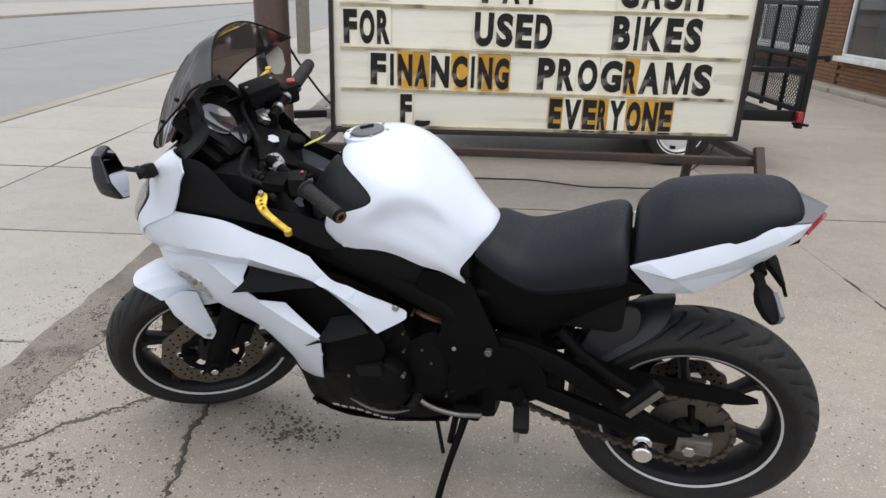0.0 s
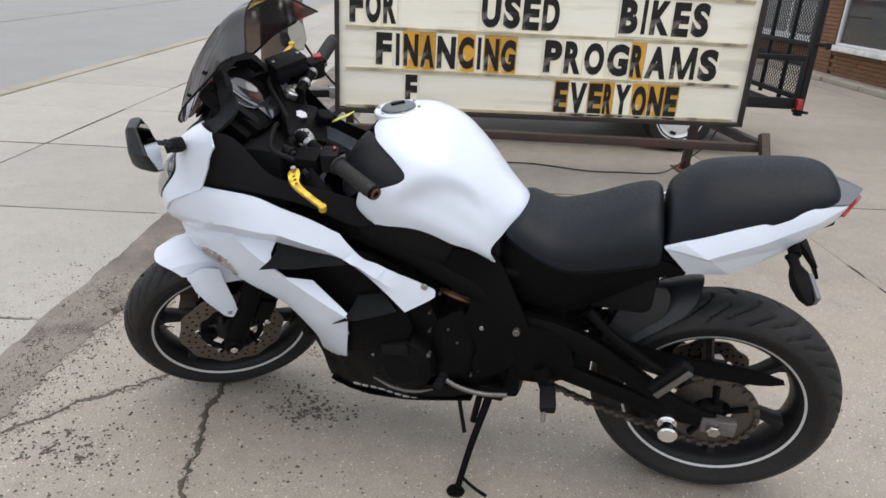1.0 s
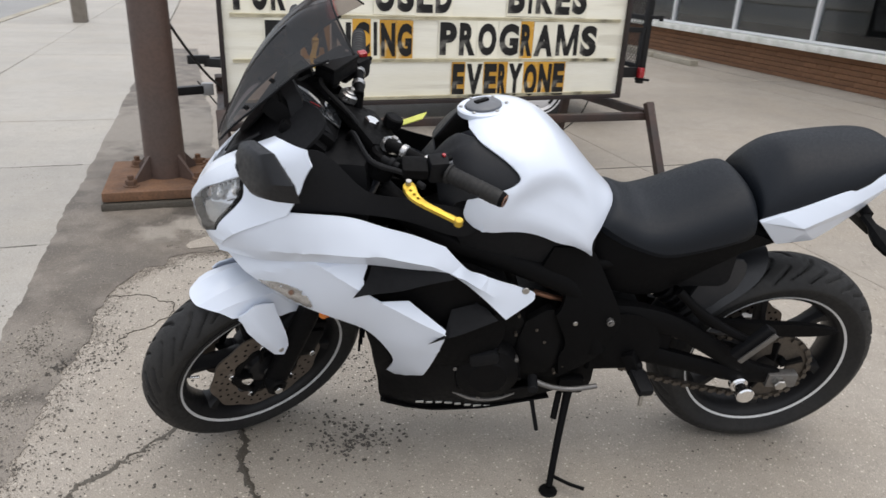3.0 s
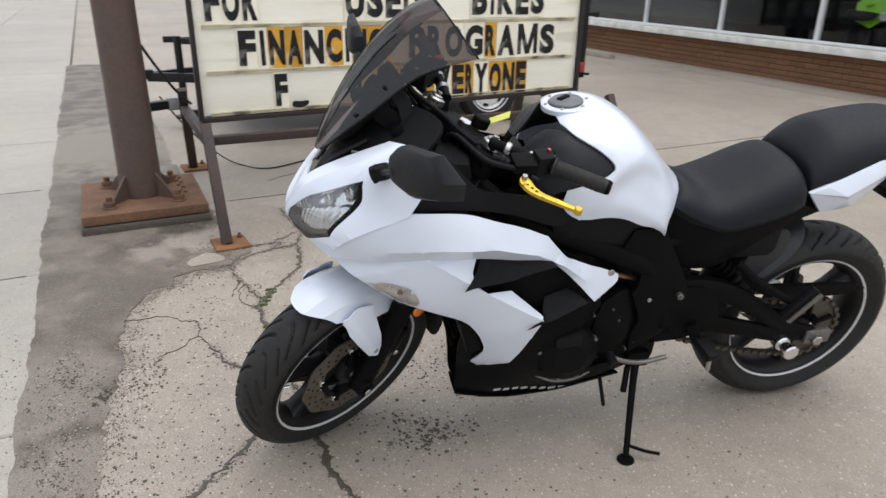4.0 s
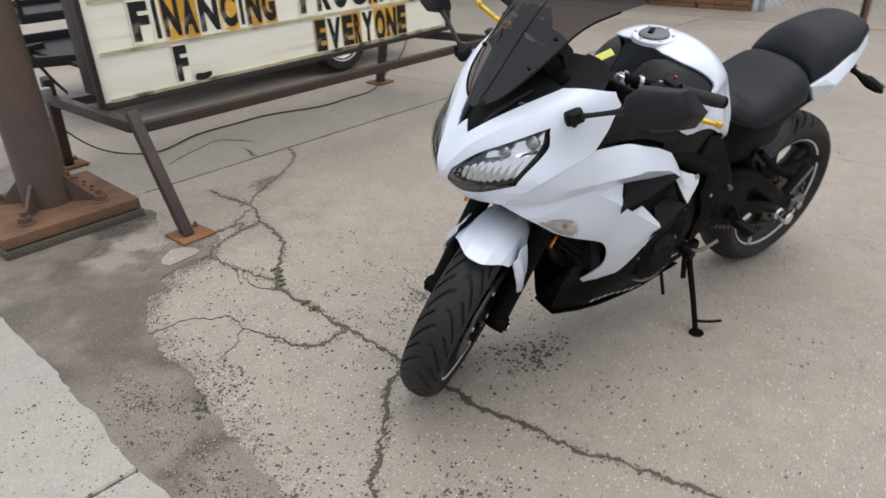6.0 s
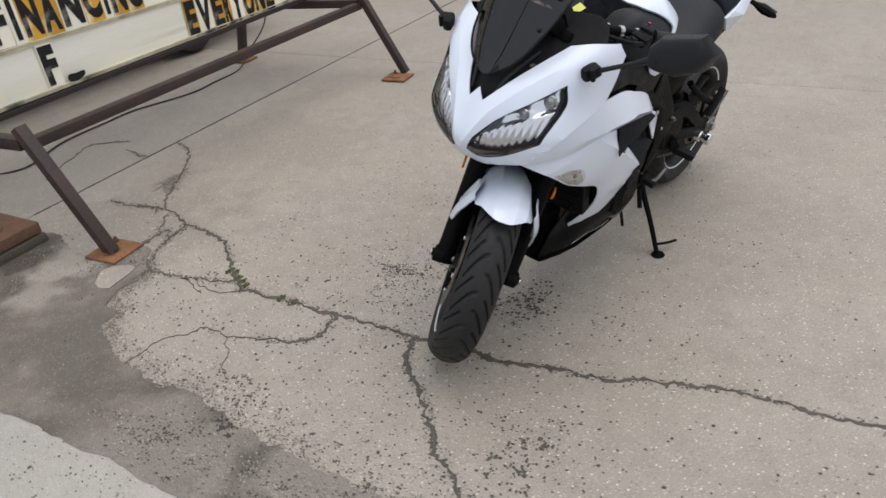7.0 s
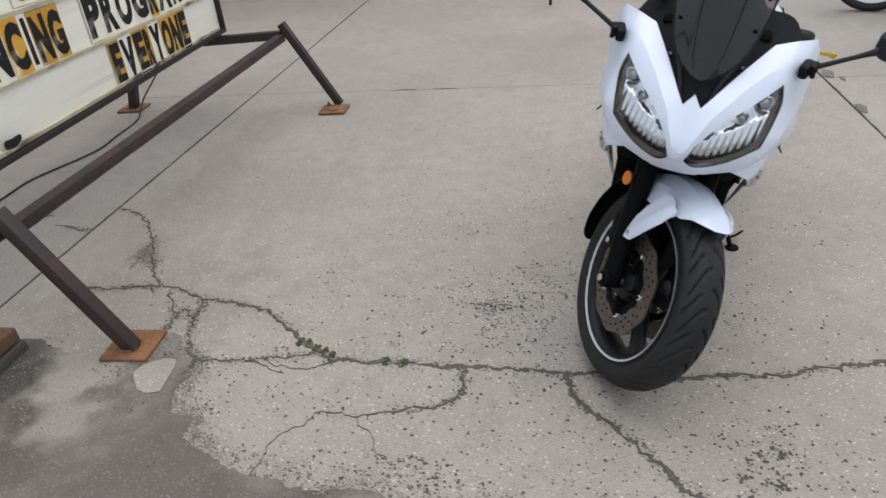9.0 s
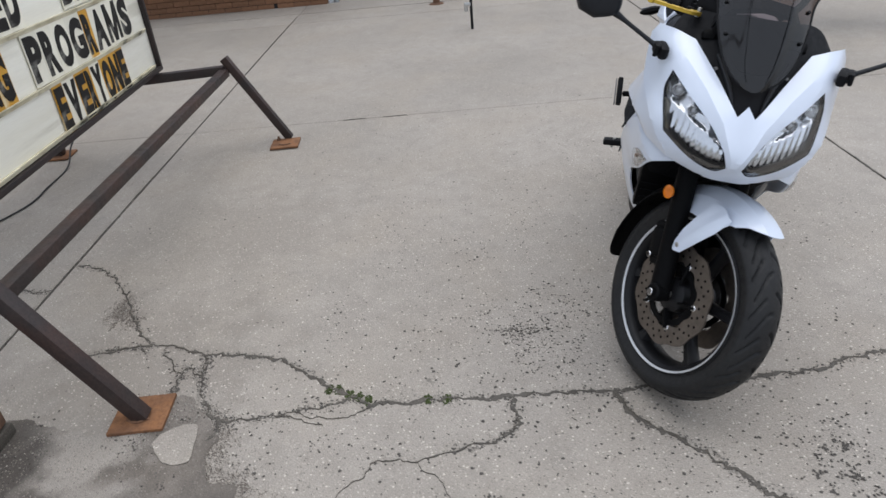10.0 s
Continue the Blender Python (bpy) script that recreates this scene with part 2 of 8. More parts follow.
RAIL = material("sign_rail", (0.68, 0.63, 0.46), 0.5, blotch=0.7, blotch_size=6, tint=(0.30, 0.24, 0.12), scuff=(0.035, 0.035, 0.02), scuff_size=5, scuff_amount=0.9)
FRAME = material("sign_frame", (0.022, 0.018, 0.018), 0.5, spec=0.3, blotch=0.4, blotch_size=8, tint=(0.05, 0.03, 0.026))
INK = material("letter_black", (0.010, 0.0095, 0.0095), 0.5, spec=0.25, blotch=0.2, blotch_size=9, tint=(0.05, 0.048, 0.046), scuff=(0.30, 0.29, 0.26), scuff_size=11, scuff_amount=0.55, stretch=(0.7, 1, 1.6))
YELLOWED = material("yellowed_letter_plate", (0.62, 0.33, 0.035), 0.4, blotch=0.55, blotch_size=11, tint=(0.42, 0.20, 0.02), vary=0.16, scuff=(0.80, 0.72, 0.48), scuff_size=9, scuff_amount=0.75)
CLEARPLATE = material("faded_letter_plate", (0.84, 0.815, 0.69), 0.4, blotch=0.25, blotch_size=10, tint=(0.62, 0.54, 0.36), vary=0.05)
BRICK = material("brown_brick", (0.208, 0.101, 0.050), 0.8, blotch=0.6, blotch_size=12, tint=(0.135, 0.066, 0.030), grain=0.4, grain_size=140, bump=0.5, bump_size=150, vary=0.12)
MORTAR = material("mortar", (0.20, 0.12, 0.076), 0.9, blotch=0.4, grain=0.4, bump=0.4)
SILL = material("weathered_white_sill", (0.80, 0.80, 0.76), 0.6, blotch=0.4, blotch_size=7, tint=(0.22, 0.25, 0.16), grain=0.3, grain_size=80)
WHITEWALL = material("white_painted_block", (0.8, 0.82, 0.85), 0.7, blotch=0.25, blotch_size=5, bump=0.3, bump_size=60)
MULLION = material("white_mullion_paint", (0.72, 0.73, 0.74), 0.4, grain=0.15)
PANE = see_through("shop_window", (0.80, 0.82, 0.83), 0.012, 0.02, 0.22)
# near-black base colour carries the darkness of the unlit showroom and yard
UNLIT = material("unlit_near_black", (0.009, 0.009, 0.009), 0.8, blotch=0.5, blotch_size=2)
LIME = material("lime_plastic", (0.36, 0.78, 0.03), 0.3, coat=0.5, grain=0.2)
WHITEPAINT = material("white_vehicle_paint", (0.7, 0.7, 0.72), 0.3, coat=0.5, blotch=0.1)
GALV = material("galvanised_steel", (0.38, 0.39, 0.40), 0.5, metal=0.7, grain=0.3)
WOOD = material("grey_wood_post", (0.22, 0.195, 0.165), 0.85, blotch=0.5, blotch_size=9, grain=0.5, bump=0.5, bump_size=60)
CABLE = material("black_cable", (0.02, 0.02, 0.02), 0.6)
WALLFAR = material("far_wall", (0.30, 0.27, 0.24), 0.85, blotch=0.5, blotch_size=1.2, bump=0.3)


# ---- mesh helpers ----
def part(name, bm, mat, parent=None, label="", sharp=38):
    """Links a bmesh as one mesh object, under parent where one is given."""
    me = bpy.data.meshes.new(name)
    bmesh.ops.remove_doubles(bm, verts=bm.verts, dist=1e-6)
    bmesh.ops.recalc_face_normals(bm, faces=bm.faces)
    for f in bm.faces:
        f.smooth = True
    bm.to_mesh(me)
    bm.free()
    me.set_sharp_from_angle(angle=radians(sharp))
    me.materials.append(mat)
    ob = new(name, me)
    if parent:
        ob.parent = parent
    if label:
        tagged(ob, label)
    return ob


def joined(*bms):
    """One bmesh out of several."""
    out = bmesh.new()
    for b in bms:
        me = bpy.data.meshes.new("piece")
        b.to_mesh(me)
        b.free()
        out.from_mesh(me)
        bpy.data.meshes.remove(me)
    return out


def moved(bm, m):
    bmesh.ops.transform(bm, matrix=m, verts=bm.verts)
    return bm


def thing(name, label, category, m=None, group="", kind=""):
    ob = new(name)
    ob.empty_display_size = 0.1
    if m:
        ob.matrix_world = m
    return tagged(ob, label, category, group, kind)


def block(sx, sy, sz, at=(0, 0, 0), bevel=0.0, turn=None):
    bm = bmesh.new()
    bmesh.ops.create_cube(bm, size=1, matrix=Matrix.Diagonal((sx, sy, sz, 1)))
    if bevel:
        bmesh.ops.bevel(bm, geom=bm.edges[:], offset=bevel, segments=2, affect="EDGES", profile=0.6)
    if turn:
        moved(bm, pose(0, 0, 0, *turn))
    return moved(bm, Matrix.Translation(at))


def bar(a, b, w, h, bevel=0.002, up=(0, 0, 1)):
    """A square bar from a to b, w wide and h high."""
    a, b = Vector(a), Vector(b)
    d = (b - a).normalized()
    s = d.cross(Vector(up))
    if s.length < 1e-4:
        s = d.cross(Vector((1, 0, 0)))
    s.normalize()
    u = s.cross(d)
    bm = block(w, (b - a).length, h, bevel=bevel)
    return moved(bm, Matrix.Translation((a + b) / 2) @ Matrix((s, d, u)).transposed().to_4x4())


def rod(a, b, r0, r1=None, seg=16, cap=0.0):
    """A round rod or cone from a to b with slightly rounded ends."""
    r1 = r0 if r1 is None else r1
    a, b = Vector(a), Vector(b)
    ln = (b - a).length
    e = min(cap or min(r0, r1) * 0.15, ln * 0.3)
    prof = [(0, 0), (r0 - e, 0), (r0, e), (r1, ln - e), (r1 - e, ln), (0, ln)]
    bm = lathe(prof, seg)
    return moved(bm, Matrix.Translation(a) @ (b - a).to_track_quat("Z", "Y").to_matrix().to_4x4())


def lathe(prof, seg=32):
    """Turns a profile of (radius, height) round z."""
    bm = bmesh.new()
    rings = []
    for r, z in prof:
        if r < 1e-6:
            rings.append([bm.verts.new((0, 0, z))])
        else:
            rings.append([bm.verts.new((r * math.cos(2 * math.pi * i / seg), r * math.sin(2 * math.pi * i / seg), z)) for i in range(seg)])
    for p, q in zip(rings, rings[1:]):
        for i in range(seg):
            j = (i + 1) % seg
            v = [p[i % len(p)], p[j % len(p)], q[j % len(q)], q[i % len(q)]]
            v = [x for k, x in enumerate(v) if x not in v[:k]]
            if len(v) > 2:
                bm.faces.new(v)
    return bm


def spline(points, n=6, closed=False):
    """Catmull-Rom through points of any dimension."""
    p = [np.array(q, float) for q in points]
    m = len(p)
    out = []
    for i in range(m if closed else m - 1):
        a, b = p[i], p[(i + 1) % m]
        z = p[i - 1] if closed or i else 2 * a - b
        c = p[(i + 2) % m] if closed or i + 2 < m else 2 * b - a
        for k in range(n):
            t = k / n
            out.append(0.5 * (2 * a + (b - z) * t + (2 * z - 5 * a + 4 * b - c) * t * t + (3 * a - z - 3 * b + c) * t ** 3))
    if not closed:
        out.append(p[-1])
    return out


def tube(points, r, seg=10, n=6, smooth=True, ends=None):
    """A round tube along a curve; r is a number or one for each point."""
    rs = [r] * len(points) if isinstance(r, (int, float)) else list(r)
    path = spline([(*p, q) for p, q in zip(points, rs)], n) if smooth and len(points) > 2 else [np.array((*p, q)) for p, q in zip(points, rs)]
    bm = bmesh.new()
    rings, ref = [], None
    for i, p in enumerate(path):
        d = Vector(path[min(i + 1, len(path) - 1)][:3] - path[max(i - 1, 0)][:3]).normalized()
        if ref is None:
            ref = d.orthogonal().normalized()
        ref = (ref - d * ref.dot(d)).normalized()
        s = d.cross(ref)
        rings.append([bm.verts.new(Vector(p[:3]) + float(p[3]) * (ref * math.cos(2 * math.pi * k / seg) + s * math.sin(2 * math.pi * k / seg))) for k in range(seg)])
    for a, b in zip(rings, rings[1:]):
        for k in range(seg):
            bm.faces.new((a[k], a[(k + 1) % seg], b[(k + 1) % seg], b[k]))
    bm.faces.new(rings[0][::-1])
    bm.faces.new(rings[-1])
    return bm


def beam_run(points, wide, high):
    """A chamfered box beam along a curve that lies nearly upright; wide sideways, high across."""
    path = spline([(*p, w, h) for p, w, h in zip(points, wide, high)], 5)
    bm = bmesh.new()
    rings = []
    for i, p in enumerate(path):
        d = Vector(path[min(i + 1, len(path) - 1)][:3] - path[max(i - 1, 0)][:3]).normalized()
        s = Vector((0, 1, 0))
        u = s.cross(d).normalized()
        c, w, h = Vector(p[:3]), p[3] / 2, p[4] / 2
        rings.append([bm.verts.new(c + s * (w * a) + u * (h * b)) for a, b in ((1, 0.55), (0.55, 1), (-0.55, 1), (-1, 0.55), (-1, -0.55), (-0.55, -1), (0.55, -1), (1, -0.55))])
    for p, q in zip(rings, rings[1:]):
        for k in range(8):
            bm.faces.new((p[k], p[(k + 1) % 8], q[(k + 1) % 8], q[k]))
    bm.faces.new(rings[0][::-1])
    bm.faces.new(rings[-1])
    return bm


def field(points):
    """A smooth height over the plane through control points (u, v, height): a thin-plate spline."""
    p = np.array(points, float)
    n = len(p)

    def phi(r2):
        return np.where(r2 > 1e-12, r2 * np.log(np.maximum(r2, 1e-12)), 0.0)
    k = phi(((p[:, None, :2] - p[None, :, :2]) ** 2).sum(-1)) + np.eye(n) * 2e-4
    a = np.zeros((n + 3, n + 3))
    a[:n, :n] = k
    a[:n, n], a[n, :n] = 1, 1
    a[:n, n + 1:], a[n + 1:, :n] = p[:, :2], p[:, :2].T
    w = np.linalg.solve(a, np.r_[p[:, 2], 0, 0, 0])

    def height(u, v):
        r2 = (p[:, 0] - u) ** 2 + (p[:, 1] - v) ** 2
        return float(w[:n] @ phi(r2) + w[n] + w[n + 1] * u + w[n + 2] * v)
    return height


def outline(pts, n=5):
    """A closed outline; a point with a third entry is a sharp corner, the others are rounded through."""
    m = len(pts)
    start = next((i for i, p in enumerate(pts) if len(p) > 2), None)
    if start is None:
        return [tuple(p) for p in spline([p[:2] for p in pts], n, True)]
    pts = list(pts[start:]) + list(pts[:start + 1])
    out, run = [], [pts[0][:2]]
    for p in pts[1:]:
        run.append(p[:2])
        if len(p) > 2:
            out += [tuple(q) for q in (spline(run, n) if len(run) > 2 else [np.array(run[0]), np.array(run[1])])[:-1]]
            run = [p[:2]]
    return out


def inside(x, y, poly):
    c = False
    for (x0, y0), (x1, y1) in zip(poly, poly[1:] + poly[:1]):
        if (y0 > y) != (y1 > y) and x < (x1 - x0) * (y - y0) / (y1 - y0) + x0:
            c = not c
    return c


def sheet(edge, place, thick=0.006, step=0.025, holes=(), inward=None, roll=0.0015, folds=()):
    """A curved shell: the outline (in two coordinates) filled, set in space by place(u, v), and given thickness towards inward."""
    from mathutils.geometry import delaunay_2d_cdt
    edge = [tuple(map(float, p)) for p in edge]

    def dense(poly):
        out = []
        for a, b in zip(poly, poly[1:] + poly[:1]):
            d = math.dist(a, b)
            k = max(1, int(math.ceil(d / step)))
            out += [(a[0] + (b[0] - a[0]) * i / k, a[1] + (b[1] - a[1]) * i / k) for i in range(k)]
        return out
    loops = [dense(edge)] + [dense([tuple(map(float, q)) for q in h]) for h in holes]
    vs, es = [], []
    for lp in loops:
        o = len(vs)
        vs += lp
        es += [(o + i, o + (i + 1) % len(lp)) for i in range(len(lp))]
    for lp in folds:
        pts_ = []
        for a, b in zip(lp, lp[1:]):
            k = max(1, int(math.ceil(math.dist(a, b) / step)))
            pts_ += [(a[0] + (b[0] - a[0]) * i / k, a[1] + (b[1] - a[1]) * i / k) for i in range(k)]
        pts_ = [q for q in pts_ + [tuple(lp[-1])] if inside(q[0], q[1], loops[0])]
        o = len(vs)
        vs += pts_
        es += [(o + i, o + i + 1) for i in range(len(pts_) - 1)]
    rim = np.array(vs)
    us, ws = rim[:, 0], rim[:, 1]
    nu, nv = int((us.max() - us.min()) / step) + 1, int((ws.max() - ws.min()) / step) + 1
    for i in range(nu + 1):
        for j in range(nv + 1):
            u, v = us.min() + (i + 0.5 * (j % 2)) * step, ws.min() + j * step
            if inside(u, v, loops[0]) and not any(inside(u, v, h) for h in loops[1:]) and ((rim - (u, v)) ** 2).sum(1).min() > (0.55 * step) ** 2:
                vs.append((u, v))
    r = delaunay_2d_cdt([Vector(p) for p in vs], es, [], 0, 1e-7)
    pts, faces = r[0], r[2]
    bm = bmesh.new()
    bv = [bm.verts.new(place(p[0], p[1])) for p in pts]
    for f in faces:
        cu, cv = sum(pts[i][0] for i in f) / len(f), sum(pts[i][1] for i in f) / len(f)
        if inside(cu, cv, loops[0]) and not any(inside(cu, cv, h) for h in loops[1:]):
            bm.faces.new([bv[i] for i in f])
    for v in [v for v in bm.verts if not v.link_faces]:
        bm.verts.remove(v)
    bmesh.ops.recalc_face_normals(bm, faces=bm.faces)
    bm.normal_update()
    if inward is not None:
        k = sum((f.normal.dot(Vector(inward)) for f in bm.faces))
        if k > 0:
            bmesh.ops.reverse_faces(bm, faces=bm.faces)
            bm.normal_update()
    top = list(bm.verts)
    low = {v: bm.verts.new(v.co - v.normal * thick) for v in top}
    tops = list(bm.faces)
    borders = [e for e in bm.edges if len(e.link_faces) == 1]
    for f in tops:
        bm.faces.new([low[v] for v in reversed(f.verts)])
    for e in borders:
        a, b = e.verts
        bm.faces.new((a, b, low[b], low[a]))
    for v in {v for e in borders for v in e.verts}:
        v.co -= v.normal * roll
    return bm


def mirrored(bm):
    return moved(bm, Matrix.Diagonal((1, -1, 1, 1)))


def saddle(sections, cols=18, power=2.4, n=5, base=0.02):
    """A cushion-like body: sections (top x, top z, side x, half width, side z), rounded over the top, closed below."""
    rows = spline(sections, n)
    bm = bmesh.new()
    grid = []
    for xt, zt, xb, w, zb in rows:
        ring = []
        for k in range(-cols, cols + 1):
            a = math.pi / 2 * abs(k) / cols
            s, c = math.sin(a) ** (2 / power), math.cos(a) ** (2 / power)
            ring.append(bm.verts.new((xt + (xb - xt) * (1 - c), math.copysign(w * s, k), zt - (zt - zb) * (1 - c))))
        for sgn in (1, -1):
            ring.append(bm.verts.new((xb, sgn * w * 0.9, zb - base)))
        grid.append(ring)
    m = len(grid[0])
    for a, b in zip(grid, grid[1:]):
        for k in range(m):
            bm.faces.new((a[k], a[(k + 1) % m], b[(k + 1) % m], b[k]))
    bm.faces.new(grid[0][::-1])
    bm.faces.new(grid[-1])
    return bm

# ---- setting: ground, road, kerb, building shell ----
def prism(poly, z0, z1, soft=0.004):
    """A flat slab over a polygon, its upper rim slightly rounded."""
    bm = bmesh.new()
    base = [bm.verts.new((x, y, z0)) for x, y in poly]
    mid = [bm.verts.new((x, y, z1 - soft)) for x, y in poly]
    c = np.mean(np.array(poly), axis=0)
    top = []
    for x, y in poly:
        d = np.array((c[0] - x, c[1] - y))
        d = d / (np.linalg.norm(d) + 1e-9) * soft * 1.3
        top.append(bm.verts.new((x + d[0], y + d[1], z1)))
    n = len(poly)
    for a, b in ((base, mid), (mid, top)):
        for i in range(n):
            bm.faces.new((a[i], a[(i + 1) % n], b[(i + 1) % n], b[i]))
    bm.faces.new(top)
    bm.faces.new(base[::-1])
    return bm


def structure(name, bm, mat, label, category=""):
    return tagged(part(name, bm, mat), label, category or name.split("_")[0], kind="structure")


def plane(x0, y0, x1, y1, z, cut=1):
    bm = bmesh.new()
    bmesh.ops.create_grid(bm, x_segments=cut, y_segments=cut, size=0.5)
    bmesh.ops.transform(bm, matrix=Matrix.Translation(((x0 + x1) / 2, (y0 + y1) / 2, z)) @ Matrix.Diagonal((x1 - x0, y1 - y0, 1, 1)), verts=bm.verts)
    return bm


structure("ground", plane(-400, -400, 400, 400, -0.16), FILL, "dark earth under the paving, reaching to the horizon")
structure("road", prism([(-60, -200), (-4.42, -200), (-4.42, 200), (-60, 200)], -0.155, -0.085), ASPHALT, "pale worn asphalt street beside the sidewalk")
lot = thing("lot_pavement", "large cracked exposed-aggregate concrete lot slabs", "pavement", kind="structure")
walkway = thing("sidewalk_pavement", "pale concrete sidewalk slabs between lot and street", "pavement", kind="structure")

# street kerb with a yellowed face
kerb = thing("kerb", "low concrete kerb along the street with worn yellowish paint", "kerb", kind="structure")
for i in range(24):
    y0 = -20 + i * 3.0
    part("kerb_stone", block(0.17, 2.985, 0.16, (-4.335, y0 + 1.5, -0.07 + random.uniform(-0.002, 0.003)), 0.018), KERB, kerb)

# tar seam along the street, far kerb and the pavement beyond it
def seam_mesh():
    bm = bmesh.new()
    prev = None
    for i in range(160):
        y = -20 + i * 0.5
        x = -9.05 - 0.04 * (y - 14) + 0.05 * noise.noise(Vector((0, y * 0.7, 3)))
        w = 0.03 + 0.02 * abs(noise.noise(Vector((0, y * 1.9, 8))))
        row = [bm.verts.new((x - w, y, -0.0845)), bm.verts.new((x, y, -0.081)), bm.verts.new((x + w, y, -0.0845))]
        if prev:
            for q in range(2):
                bm.faces.new((prev[q], prev[q + 1], row[q + 1], row[q]))
        prev = row
    return bm


structure("road_seam", seam_mesh(), FILL, "dark tar seam running along the asphalt street", "seam")
far_kerb = thing("far_kerb", "weathered concrete kerb on the far side of the street", "kerb", kind="structure")
for i in range(20):
    part("kerb_stone", block(0.3, 3.98, 0.16, (-15.5, -10 + i * 4.0, -0.07), 0.02), KERB, far_kerb)
structure("far_pavement", prism([(-22, -60), (-15.66, -60), (-15.66, 120), (-22, 120)], -0.16, 0.0), WALKWAY, "pale concrete pavement across the street", "pavement")

# dark patched strip with a ragged edge, and the paler patch joint beyond
def ragged(points, amount, n=8, seed=3):
    path = spline([(*p,) for p in points], n)
    out = []
    for i, p in enumerate(path):
        k = sum(noise.noise(Vector((p[0] * f, p[1] * f, seed))) * a for f, a in ((4, 0.9), (13, 0.75), (37, 0.4), (90, 0.15)))
        out.append((p[0] + amount * k, p[1] + amount * 0.6 * noise.noise(Vector((p[1] * 17, p[0] * 17, seed + 5)))))
    return out


def film_of(poly, z, thick=0.003):
    """A thin crust over the slabs."""
    return sheet(poly, lambda u, v: (u, v, z + 0.0025 * noise.noise(Vector((u * 7, v * 7, 1)))), thick, 0.09, inward=(0, 0, -1), roll=0.0028)


right = ragged([(-1.36, -0.8), (-1.35, 0.5), (-1.33, 1.5), (-1.35, 2.0), (-1.29, 2.4), (-1.25, 2.75), (-1.21, 3.0), (-1.16, 3.14), (-1.09, 3.20), (-1.03, 3.21), (-1.0, 3.30), (-0.93, 3.32), (-0.85, 3.31), (-0.79, 3.34), (-0.72, 3.40), (-0.65, 3.45), (-0.66, 3.54), (-0.74, 3.60), (-0.78, 3.72), (-0.74, 3.9), (-0.70, 4.02), (-0.74, 4.2), (-0.74, 4.6), (-0.80, 5.2), (-0.80, 6.4), (-0.88, 8.0), (-0.95, 11.0)], 0.032, 24)
left = [(p[0], p[1]) for p in ragged([(-1.555, 11.0), (-1.56, 8.0), (-1.55, 5.0), (-1.56, 4.0), (-1.545, 3.0), (-1.56, 2.2), (-1.55, 1.5), (-1.555, 0.4), (-1.55, -0.8)], 0.016, 24, 9)]
tagged(part("dirt_strip", film_of(right + left, 0.0065), DIRT), "dark dirt and broken asphalt strip along the sidewalk edge", "dirt", kind="structure")


def patch(name, points, z, mat, label, amount=0.012):
    edge = ragged(points + points[:1], amount, 8, 5)[:-1]
    return tagged(part(name, film_of(edge, z, 0.004), mat), label, "patch", kind="structure")


patch("concrete_patch", [(-0.85, 3.51), (-0.80, 3.49), (-0.78, 3.40), (-0.86, 3.38), (-0.93, 3.38), (-0.93, 3.45)], 0.0115, SLAB, "broken-off piece of concrete lying in the dirt")

for x, y, a, b in ((2.16, 0.50, 0.09, 0.035), (1.52, 0.52, 0.08, 0.03), (2.05, 0.45, 0.05, 0.015), (3.4, 0.48, 0.05, 0.02)):
    patch("joint_dirt", [(x - a, y), (x - a * 0.4, y + b), (x + a * 0.5, y + b * 0.7), (x + a, y), (x + a * 0.3, y - b), (x - a * 0.5, y - b * 0.6)], 0.0058, DIRT, "small brown dirt spill beside the slab joint", 0.02)


